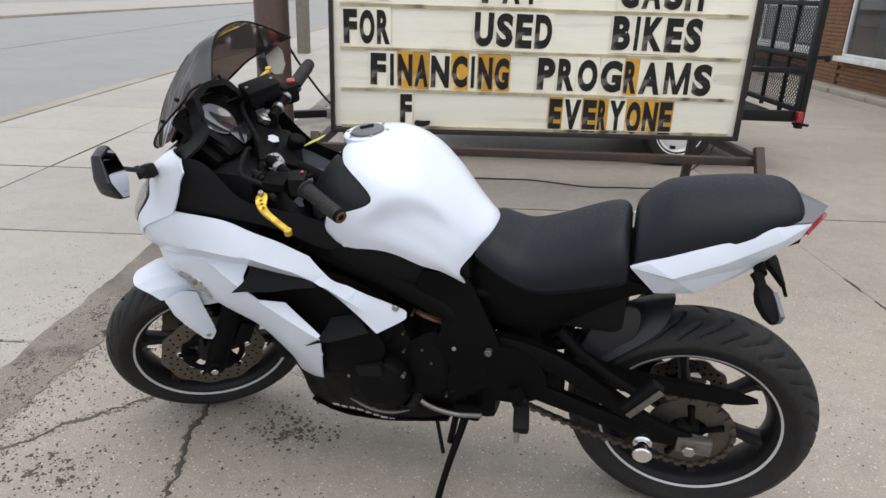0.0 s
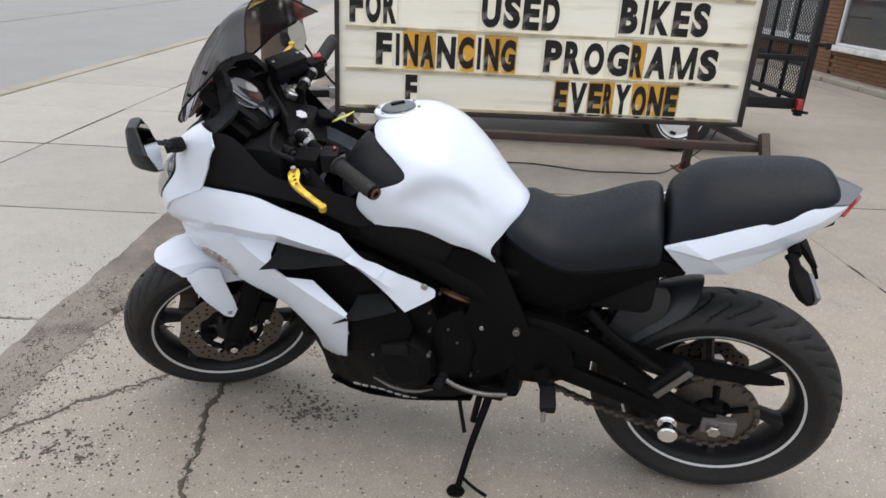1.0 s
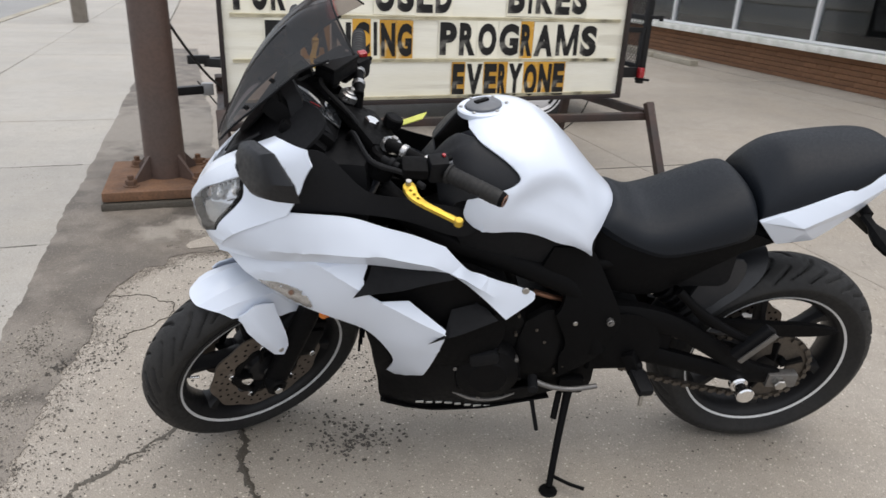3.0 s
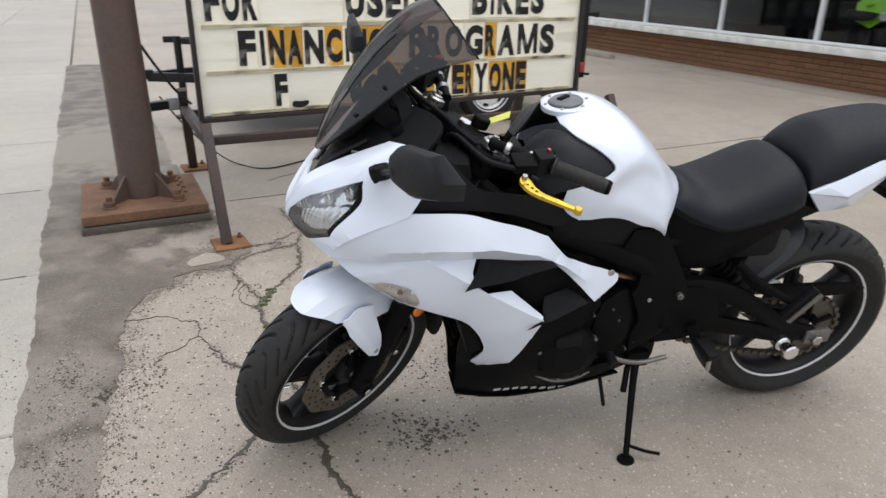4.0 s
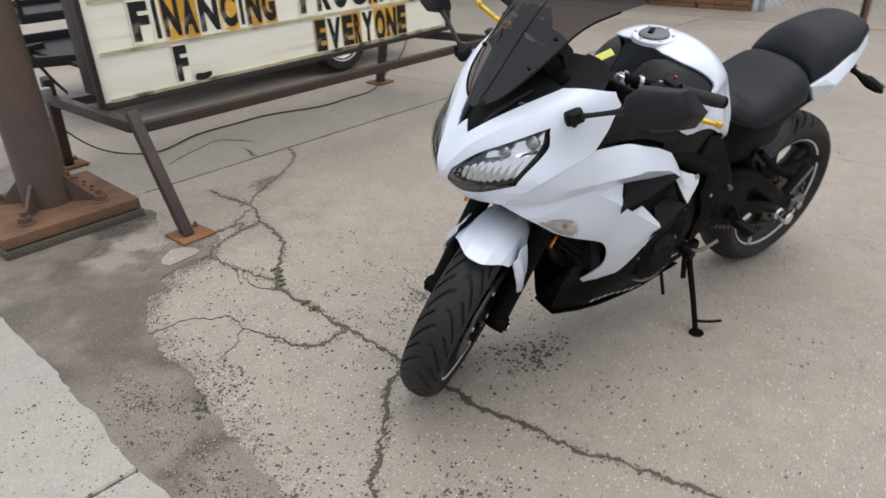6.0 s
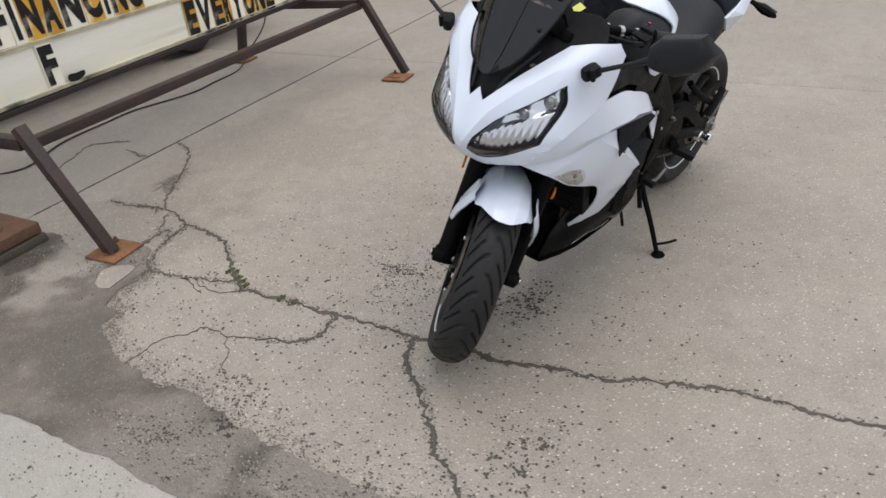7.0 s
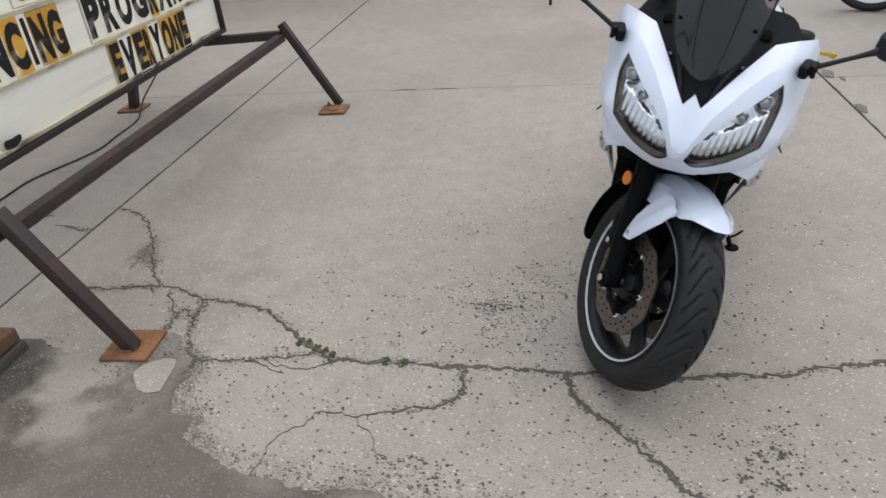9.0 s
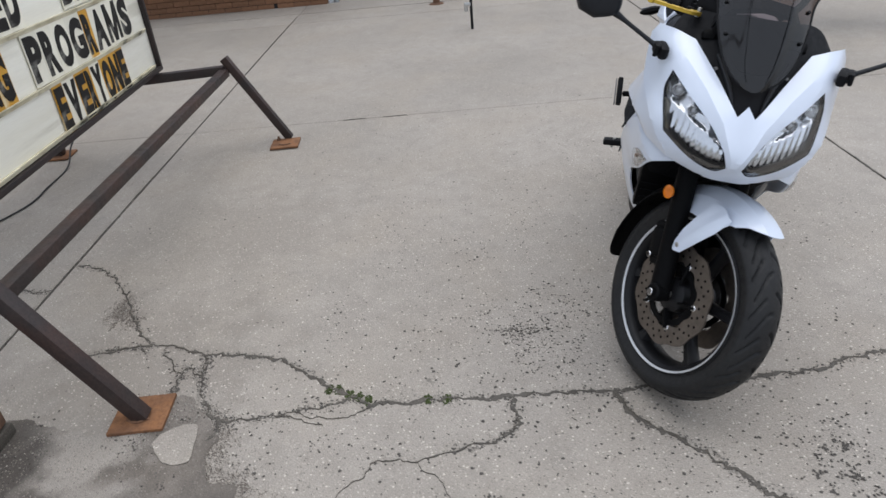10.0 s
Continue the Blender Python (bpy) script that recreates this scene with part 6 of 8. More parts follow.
# foot controls and stands
for s in (1, -1):
    peg = part("foot_peg", joined(block(0.04, 0.075, 0.026, (0, s * 0.035, 0), 0.008)), MATT, bike, "black rubber foot peg")
    peg.matrix_basis = Matrix.Translation((0.415, s * (0.17 if s > 0 else 0.205), 0.375 if s > 0 else 0.352)) @ pose(0, 0, 0, -s * 8, 0, s * 8)
    part("peg_hanger", joined(bar((0.44, s * 0.15, 0.42), (0.415, s * 0.165, 0.37), 0.03, 0.03), rod((0.40, s * 0.16, 0.385), (0.43, s * 0.16, 0.385), 0.014)), SATIN, bike)
    part("peg_feeler", rod((0.415, s * 0.235, 0.365), (0.415, s * 0.24, 0.325), 0.006, None, 8), STEEL, bike)
    ph = part("passenger_hanger", tube([(0.34, s * 0.125, 0.60), (0.28, s * 0.14, 0.55), (0.20, s * 0.15, 0.50), (0.14, s * (0.155 if s > 0 else 0.225), 0.47)], 0.012, 10), SATIN, bike)
    part("passenger_peg", bar((0.165, s * (0.165 if s > 0 else 0.24), 0.425), (0.10, s * (0.175 if s > 0 else 0.25), 0.525), 0.035, 0.022, 0.006, (0, 1, 0)), MATT, ph, "folded rubber passenger peg")
    part("peg_trim", bar((0.158, s * (0.182 if s > 0 else 0.257), 0.42), (0.094, s * (0.192 if s > 0 else 0.267), 0.518), 0.016, 0.005, 0.002, (0, 1, 0)), DULL, ph)
part("heel_plate", sheet(outline([(0.52, 0.52), (0.44, 0.54), (0.38, 0.50), (0.36, 0.43), (0.42, 0.38), (0.50, 0.40)], 4), lambda u, v: (u, 0.148, v), 0.008, 0.03), SATIN, bike)
sh = part("shift_lever", tube([(0.685, 0.19, 0.362), (0.64, 0.195, 0.345), (0.58, 0.19, 0.332), (0.515, 0.185, 0.338)], 0.007, 10), DULL, bike, "alloy gear lever")
part("shift_peg", rod((0.685, 0.18, 0.364), (0.69, 0.225, 0.362), 0.013, None, 12), MATT, sh)
st = part("side_stand", joined(tube([(0.565, 0.125, 0.30), (0.575, 0.15, 0.25), (0.60, 0.22, 0.155), (0.618, 0.278, 0.062)], [0.014, 0.011, 0.0095, 0.009], 12), block(0.07, 0.03, 0.05, (0.565, 0.125, 0.29), 0.01)), SATIN, bike, "black side stand")
part("stand_foot", moved(lathe([(0, -0.005), (0.022, -0.005), (0.025, 0), (0.022, 0.005), (0, 0.005)], 20), Matrix.Translation((0.622, 0.288, 0.056)) @ pose(0, 0, 0, 10, 0, 0)), SATIN, st)
part("stand_tang", tube([(0.612, 0.262, 0.085), (0.57, 0.29, 0.085), (0.535, 0.31, 0.09)], 0.005, 8), SATIN, st)
part("stand_spring", tube([(0.595, 0.14, 0.27), (0.605, 0.165, 0.2)], 0.009, 8), ENGINE, st)
part("drain_hose", rod((0.665, 0.10, 0.25), (0.635, 0.13, 0.115), 0.006, None, 8), MATT, bike)

# fuel tank: a surface over (x, way round from the top), white skin and black front cover
TANK = spline([(0.985, 0.885, 0.10, 0.85, 2.2), (0.949, 0.938, 0.15, 0.835, 2.3), (0.90, 0.992, 0.190, 0.81, 2.4), (0.847, 1.014, 0.206, 0.80, 2.5), (0.775, 1.019, 0.208, 0.792, 2.5), (0.706, 0.994, 0.202, 0.768, 2.5), (0.638, 0.936, 0.180, 0.735, 2.4), (0.567, 0.862, 0.132, 0.69, 2.3), (0.50, 0.80, 0.08, 0.70, 2.2), (0.47, 0.775, 0.05, 0.70, 2.0)], 8)
TX = np.array([r[0] for r in TANK])[::-1]
TV = np.array([r[1:] for r in TANK])[::-1]


def tank_at(x, t, out_=0.0):
    """t from 0 at the top to 1 at the lower edge, negative to the right."""
    zt, w, zb, p = (float(np.interp(x, TX, TV[:, i])) for i in range(4))
    a = math.pi / 2 * min(abs(t), 1.0)
    s, c = math.sin(a) ** (2 / p), math.cos(a) ** (2 / p)
    crest = float(np.interp(x, (0.52, 0.56, 0.60, 0.64, 0.68, 0.73, 0.78, 0.83), (0.62, 0.50, 0.42, 0.41, 0.45, 0.55, 0.68, 0.84)))
    k = min(max((abs(t) - crest) / 0.24, 0), 1)
    e = min(max((x - 0.575) / 0.08, 0), 1) * min(max((0.86 - x) / 0.11, 0), 1)
    tuck = 0.026 * (3 * k * k - 2 * k ** 3) * (3 * e * e - 2 * e ** 3) * (1 - 0.5 * min(max((abs(t) - 0.82) / 0.18, 0), 1))
    y = (w + out_) * s - tuck - 0.012 * math.exp(-((abs(t) - 1.0) / 0.05) ** 2)
    return (x, math.copysign(max(y, 0.0), t), zt + out_ - (zt + out_ - zb) * (1 - c))


def tank_t(x, z):
    lo, hi = 0.0, 1.0
    for k in range(40):
        m = (lo + hi) / 2
        if tank_at(x, m)[2] > z:
            lo = m
        else:
            hi = m
    return lo


TS = 0.30


def tank_outline(pts, n=5):
    left_ = [(x, tank_t(x, z) * TS, *r) for x, z, *r in pts]
    o = outline(left_ + [(x, -t, *r) for x, t, *r in reversed(left_)], n)
    return o


white = tank_outline([(0.885, 0.994, 1), (0.866, 0.985), (0.842, 0.975), (0.805, 0.955), (0.779, 0.930), (0.79, 0.912), (0.84, 0.893), (0.89, 0.875, 1), (0.895, 0.84), (0.87, 0.808), (0.793, 0.797), (0.724, 0.785), (0.665, 0.755), (0.602, 0.722), (0.572, 0.695, 1), (0.583, 0.742), (0.556, 0.778), (0.522, 0.808)])
tank = part("fuel_tank", sheet(white, lambda u, v: tank_at(u, v / TS), 0.008, 0.013, (), None, 0.003), PEARL, bike, "pearl white sculpted fuel tank")
cover = tank_outline([(0.985, 0.882), (0.955, 0.928), (0.915, 0.975), (0.88, 0.99), (0.84, 0.985), (0.80, 0.962), (0.768, 0.930), (0.79, 0.895), (0.85, 0.885), (0.90, 0.87), (0.95, 0.865)])
part("tank_cover", sheet(cover, lambda u, v: tank_at(u, v / TS, -0.010 + 0.007 * max(0.0, 1 - abs(abs(v) / TS - 0.40) / 0.09) * min(1, max(0, (u - 0.86) / 0.05))), 0.006, 0.013), COVER, bike, "textured black front tank cover with a raised rib")
cz = tank_at(0.845, 0)[2]
CAP = pose(0.846, 0.0, cz - 0.004, 0, 7, 0)
cap = part("fuel_cap", moved(lathe([(0, 0.012), (0.036, 0.012), (0.040, 0.009), (0.041, 0.004), (0.041, -0.01), (0, -0.01)], 40), CAP), GREY, bike, "grey flush fuel cap")
part("cap_ring", moved(lathe([(0.044, -0.006), (0.044, 0.005), (0.056, 0.006), (0.060, 0.003), (0.060, -0.008), (0.044, -0.006)], 48), CAP), PEARL, cap)
for k in range(6):
    a = k * math.pi / 3
    part("cap_bolt", moved(rod((0.051 * math.cos(a), 0.051 * math.sin(a), 0.003), (0.051 * math.cos(a), 0.051 * math.sin(a), 0.009), 0.004, None, 8), CAP), STEEL, cap)
part("key_flap", moved(block(0.034, 0.014, 0.006, (0.004, -0.008, 0.013), 0.002, (0, 0, 30)), CAP), SATIN, cap)

# seats and tail
part("rider_seat", saddle([(0.530, 0.800, 0.568, 0.070, 0.780), (0.512, 0.815, 0.552, 0.112, 0.770), (0.44, 0.792, 0.475, 0.138, 0.735), (0.362, 0.819, 0.40, 0.150, 0.722), (0.287, 0.856, 0.30, 0.150, 0.745), (0.235, 0.873, 0.235, 0.146, 0.765), (0.212, 0.862, 0.208, 0.138, 0.772), (0.204, 0.835, 0.202, 0.130, 0.775)], 18, 2.6), VINYL, bike, "black vinyl rider seat")
part("pillion_seat", saddle([(0.198, 0.865, 0.197, 0.110, 0.808), (0.190, 0.893, 0.190, 0.128, 0.810), (0.160, 0.928, 0.150, 0.138, 0.826), (0.118, 0.953, 0.10, 0.138, 0.848), (0.01, 0.972, 0.0, 0.128, 0.888), (-0.075, 0.979, -0.07, 0.108, 0.918), (-0.118, 0.966, -0.105, 0.092, 0.930), (-0.142, 0.935, -0.122, 0.075, 0.925)], 18, 2.15), VINYL, bike, "raised black vinyl pillion seat")
TAIL_POINTS = dict(a=(0.202, 0.138, 0.807), t1=(0.164, 0.146, 0.830), t2=(0.066, 0.141, 0.872), t3=(-0.075, 0.108, 0.927), tip=(-0.147, 0.072, 0.926), tl=(-0.134, 0.070, 0.889), l1=(-0.044, 0.098, 0.812), l2=(0.018, 0.118, 0.776), l3=(0.056, 0.128, 0.756), l4=(0.112, 0.132, 0.750), l5=(0.143, 0.130, 0.744), c1=(0.114, 0.167, 0.809), c2=(0.010, 0.147, 0.852), c3=(-0.092, 0.112, 0.899), d=(0.100, 0.156, 0.797), e=(-0.040, 0.107, 0.826))


def facets(points, faces, inner, soft=0.0022):
    """A thin folded shell: named corners, the faces between them, slightly rounded folds, a second skin moved by inner."""
    bm = bmesh.new()
    v = {k: bm.verts.new(p) for k, p in points.items()}
    for f in faces:
        bm.faces.new([v[k] for k in f.split()])
    bmesh.ops.recalc_face_normals(bm, faces=bm.faces)
    ext = bmesh.ops.extrude_face_region(bm, geom=list(bm.faces))["geom"]
    for q in ext:
        if isinstance(q, bmesh.types.BMVert):
            q.co += Vector(inner)
    bmesh.ops.recalc_face_normals(bm, faces=bm.faces)
    bmesh.ops.bevel(bm, geom=[e for e in bm.edges if len(e.link_faces) == 2 and e.calc_face_angle(0) > 0.06], offset=soft, segments=2, profile=0.6, affect="EDGES")
    return bm


def tail_side():
    return facets(TAIL_POINTS, ("a t1 c1", "t1 t2 c2 c1", "t2 t3 c3 c2", "t3 tip c3", "a c1 d", "a d l4 l5", "c1 c2 e d", "c2 c3 l1 e", "c3 tip tl", "c3 tl l1", "d l3 l4", "d e l2 l3", "e l1 l2"), (0, -0.012, 0))


both("tail_fairing", tail_side, PEARL, None, "pearl white tail side panel", 30)
part("tail_cap", facets(dict(a=(-0.07, 0, 0.966), b=(-0.072, 0.058, 0.957), c=(-0.07, 0.106, 0.931), d=(-0.148, 0.073, 0.931), e=(-0.172, 0.034, 0.934), f=(-0.189, 0, 0.937), g=(-0.172, -0.034, 0.934), h=(-0.148, -0.073, 0.931), i=(-0.07, -0.106, 0.931), j=(-0.072, -0.058, 0.957)), ("a b e f", "b c d e", "a f g j", "j g h i"), (0.012, 0, -0.010), 0.003), GREY, bike, "grey pointed tail cap", 30)
lamp = part("tail_lamp", facets(dict(a=(-0.146, 0.071, 0.923), b=(-0.184, 0, 0.930), c=(-0.146, -0.071, 0.923), d=(-0.141, 0.072, 0.903), e=(-0.180, 0, 0.914), f=(-0.141, -0.072, 0.903), g=(-0.130, 0.068, 0.882), h=(-0.166, 0, 0.892), i=(-0.130, -0.068, 0.882)), ("a b e d", "b c f e", "d e h g", "e f i h"), (0.03, 0, 0.002), 0.002), RED, bike, "red tail lamp", 30)
for s in (1, -1):
    part("lamp_lip", bar((-0.140, s * 0.073, 0.903), (-0.185, s * 0.001, 0.917), 0.010, 0.005, 0.0015), RED, lamp)
part("tail_underside", saddle([(0.20, 0.80, 0.20, 0.12, 0.75), (0.08, 0.80, 0.08, 0.11, 0.765), (-0.03, 0.86, -0.03, 0.085, 0.84), (-0.14, 0.90, -0.14, 0.05, 0.885)], 10), SATIN, bike)
part("plate_bracket", joined(bar((-0.06, 0, 0.84), (-0.13, 0, 0.76), 0.12, 0.012), bar((-0.125, 0, 0.772), (-0.145, 0, 0.725), 0.09, 0.008)), SATIN, bike)
for s in (1, -1):
    stalk = part("indicator_stalk", tube([(-0.055, s * 0.03, 0.835), (-0.06, s * 0.07, 0.832), (-0.065, s * 0.115, 0.818)], 0.013, 10), SATIN, bike)
    body_ = part("rear_indicator", moved(lathe([(0, 0), (0.016, 0.002), (0.013, 0.014), (0.013, 0.03), (0.022, 0.052), (0.026, 0.075), (0.020, 0.105), (0.008, 0.124), (0, 0.126)], 8), Matrix.Translation((-0.058, s * 0.112, 0.816)) @ (Vector((-0.22, s * 0.88, -0.36))).to_track_quat("Z", "Y").to_matrix().to_4x4() @ Matrix.Diagonal((1, 0.72, 1, 1))), SATIN, bike, "black rear turn signal")
    part("indicator_lens", moved(block(0.010, 0.062, 0.028, (0, 0, 0), 0.004), Matrix.Translation((-0.094, s * 0.188, 0.786)) @ pose(0, 0, 0, -s * 22, 0, s * 12)), GREY, body_)

# handlebars, controls, levers
LEVER = outline([(1.146, 0.226), (1.158, 0.236), (1.160, 0.262), (1.150, 0.288), (1.130, 0.320), (1.112, 0.349), (1.104, 0.360), (1.097, 0.355), (1.102, 0.343), (1.119, 0.315), (1.135, 0.286), (1.139, 0.264), (1.134, 0.246), (1.135, 0.230)], 3)


def bars(s):
    """One half of the steered bar: clamp riser, tube, grip, switch, lever."""
    side = steered if s > 0 else (lambda bm: steered(moved(mirrored(bm), Matrix.Translation((-0.025, 0.02, 0)))))
    foot = Vector((1.065, 0.098, 1.0))
    a, b = Vector((1.118, 0.098, 0.995)), Vector((0.985, 0.352, 0.990))
    d = (b - a).normalized()
    hb = part("handlebar", side(joined(rod(a, a + d * 0.19, 0.0125, None, 16), block(0.05, 0.05, 0.04, tuple(a + Vector((0.008, 0.0, -0.052))), 0.01), rod(a + Vector((0.004, 0, -0.045)), a + d * 0.012, 0.013, None, 12))), SATIN, bike, "black clip-on handlebar")
    part("bar_collar", side(rod(a + d * 0.038, a + d * 0.052, 0.0158, None, 20)), BRUSHED, hb)
    part("bar_collar", side(rod(a + d * 0.092, a + d * 0.104, 0.0158, None, 20)), BRUSHED, hb)
    grip = part("grip", side(moved(lathe([(0, 0), (0.020, 0), (0.022, 0.001), (0.022, 0.006), (0.0178, 0.008)] + [(0.0172 + 0.0006 * (q in (1, 2)), 0.013 + 0.0115 * k + 0.0012 * q + 0.002 * (q > 1)) for k in range(9) for q in range(4)] + [(0.0165, 0.124), (0, 0.125)], 20), Matrix.Translation(a + d * 0.15) @ d.to_track_quat("Z", "Y").to_matrix().to_4x4())), RUBBER, bike, "black rubber grip")
    part("bar_end", side(joined(rod(a + d * 0.272, a + d * 0.283, 0.0168, 0.0158, 24))), SATIN, grip, "black bar end plug")
    part("end_ring", side(moved(lathe([(0.0075, 0.0), (0.0135, 0.0), (0.0138, 0.0022), (0.0075, 0.0022), (0.0075, 0.0)], 24), Matrix.Translation(a + d * 0.2825) @ d.to_track_quat("Z", "Y").to_matrix().to_4x4())), COPPER, grip, "copper ring")
    sw = part("switch_pod", side(moved(block(0.045, 0.042, 0.055, (0, 0, 0), 0.013), Matrix.Translation(a + d * 0.125) @ pose(0, 0, 0, 0, 0, -18))), MATT, bike, "black switch housing")
    part("switch_button", side(block(0.008, 0.009, 0.006, tuple(a + d * 0.125 + Vector((-0.012, 0, 0.03))), 0.003)), RED, sw)
    part("switch_button", side(block(0.014, 0.012, 0.012, tuple(a + d * 0.128 + Vector((-0.025, 0, 0.006))), 0.003)), GREY, sw)
    p0 = Vector((1.135, 0.20, 0.998))
    part("lever_perch", side(joined(block(0.055, 0.05, 0.026, tuple(p0 + Vector((-0.028, -0.006, 0.0))), 0.008, (0, 0, -28)))), SATIN, hb)
    lever = part("brake_lever" if s < 0 else "clutch_lever", side(sheet(LEVER, lambda u, v: (u, v, 1.002 - 0.085 * (v - 0.215)), 0.010, 0.007, [[(1.149 - 0.0015 * k + 0.0036 * math.cos(q), 0.250 + 0.012 * k + 0.0036 * math.sin(q)) for q in np.arange(8) * 0.785] for k in range(3)], (0, 0, -1), 0.002)), GOLD, bike, "short gold anodised lever")
    part("lever_ball", side(rod((1.103, 0.357, 0.978), (1.103, 0.357, 0.993), 0.0085, None, 16)), GOLD, lever)
    part("pivot_bolt", side(rod((1.146, 0.235, 0.985), (1.146, 0.235, 1.010), 0.006, None, 12)), STEEL, lever)
    part("span_adjuster", side(rod((1.124, 0.236, 0.996), (1.118, 0.252, 0.995), 0.007, None, 10)), MATT, lever)
    part("cable_adjuster", side(joined(rod(p0 + Vector((0.0, -0.02, 0.0)), p0 + Vector((0.02, -0.055, 0.003)), 0.008, None, 12), rod(p0 + Vector((0.006, -0.03, 0.001)), p0 + Vector((0.012, -0.04, 0.002)), 0.012, None, 14))), MATT, hb)
    part("switch_lever", side(block(0.02, 0.01, 0.008, tuple(a + d * 0.12 + Vector((-0.026, 0.004, 0.016))), 0.003)), SATIN, sw)
    if s < 0:
        res = part("brake_reservoir", steered(joined(block(0.088, 0.058, 0.034, (1.108, -0.160, 1.022), 0.009, (0, 0, 24)), block(0.092, 0.062, 0.012, (1.108, -0.160, 1.044), 0.005, (0, 0, 24)))), MATT, bike, "squared black brake fluid reservoir")
        for q in (-1, 1):
            part("lid_screw", steered(rod((1.108 + 0.032 * q, -0.160 + 0.014 * q, 1.049), (1.108 + 0.032 * q, -0.160 + 0.014 * q, 1.0525), 0.0045, None, 10)), STEEL, res)
        part("kill_switch", side(block(0.021, 0.019, 0.012, tuple(a + d * 0.128 + Vector((-0.008, 0.0, 0.03))), 0.004)), RED, sw)
    part("control_cable", side(tube([p0, p0 + Vector((0.05, -0.05, 0.01)), (1.16, 0.02, 0.98), (1.15, -0.02, 0.88), (1.08, -0.06, 0.78)], 0.006, 8)), MATT, bike)


bars(1)
bars(-1)
part("top_clamp", steered(joined(block(0.10, 0.16, 0.026, (1.10, 0, 0.955), 0.01, (0, -25, 0)), rod((1.122, -0.098, 0.945), (1.112, -0.098, 0.972), 0.036, None, 24), rod((1.122, 0.098, 0.945), (1.112, 0.098, 0.972), 0.036, None, 24))), SATIN, bike, "black top triple clamp")
part("steering_nut", steered(rod((1.108, 0, 0.96), (1.098, 0, 0.985), 0.017, None, 6)), CHROME, bike)
part("ignition", steered(rod((1.05, 0, 0.95), (1.04, 0, 0.975), 0.022, None, 24)), SATIN, bike)
part("key_tag", moved(block(0.08, 0.03, 0.002, (0, 0, 0)), pose(1.009, -0.031, 0.962, -12, 28, -28)), TAG, bike, "yellow paper key tag")
part("lower_clamp", steered(block(0.12, 0.24, 0.04, (1.15, 0, 0.80), 0.015, (0, -25, 0))), SATIN, bike)
part("head_tube", rod((1.18, 0, 0.73), (1.075, 0, 0.955), 0.035), SATIN, bike)

# mirrors
def mirror_set(s, turn, lean, at, off, deep, tip):
    """A wing mirror: a six-sided shell, deeper below, with the glass facing back; each side is set differently."""
    k = Vector((1, s, 1))
    rim = outline([(0.346, 1.022), (0.345, 1.062, 1), (0.364, 1.086, 1), (0.440, 1.098, 1), (0.470, 1.056, 1), (0.452, 1.014, 1), (0.41, 0.996, 1), (0.366, 1.006)], 3)
    c = np.mean(np.array(rim), axis=0)

    def loop(scale, dx):
        out = []
        for y, z in rim:
            y, z = c[0] + (y - c[0]) * scale, c[1] + (z - c[1]) * scale
            out.append((at - turn * (y - 0.40) + lean * (z - 1.045) + dx * deep * (1.3 - 7 * (z - 0.99)) + off[0], s * y + off[1], z + off[2]))
        return out
    bm = bmesh.new()
    loops = [[bm.verts.new(p) for p in loop(sc, dx)] for sc, dx in ((0.93, 0.002), (0.975, 0.0), (1.0, 0.006), (1.0, 0.014), (0.955, 0.034), (0.88, 0.046), (0.74, 0.053), (0.5, 0.057), (0.22, 0.058))]
    for p, q in zip(loops, loops[1:]):
        for i in range(len(p)):
            bm.faces.new((p[i], p[(i + 1) % len(p)], q[(i + 1) % len(p)], q[i]))
    bm.faces.new(loops[-1])
    bm.faces.new(loops[0][::-1])
    m_ = part("mirror", bm, COVER, bike, "black angular wing mirror", 32)
    bm = bmesh.new()
    bm.faces.new([bm.verts.new(p) for p in loop(0.91, -0.001)])
    part("mirror_glass", bm, MIRROR, m_, "silvered mirror glass")
    root, tip = Vector((1.316, 0.222, 0.957)) * k, Vector(tip)
    part("mirror_stalk", tube([root, root.lerp(tip, 0.3), root.lerp(tip, 0.75), tip, tip + (tip - root) * 0.12], [0.008, 0.006, 0.006, 0.010, 0.014], 12), COVER, m_)
    part("mirror_base", moved(joined(block(0.045, 0.026, 0.036, (0, 0, 0), 0.012), block(0.03, 0.02, 0.028, (-0.004, 0.014 * s, 0.004), 0.008), rod((0.008, 0.02 * s, -0.012), (0.008, 0.02 * s, 0.02), 0.006, None, 8)), Matrix.Translation(Vector((1.316, 0.220, 0.957)) * k) @ pose(0, 0, 0, 0, 20, s * -20)), MATT, m_)


mirror_set(1, 0.64, 0.36, 1.240, (0, 0, -0.006), 1.0, (1.304, 0.352, 1.024))
mirror_set(-1, -0.05, 0.3, 1.246, (0.045, 0.0, 0.013), 0.75, (1.306, -0.356, 1.030))

# ---- the portable sign with its letters ----
SY = 4.27
sign = thing("portable_sign", "yellowed white letter-board sign in a dark steel frame on legs", "sign", pose(0.56, SY, 0))


def sx(x):
    return x - 0.56


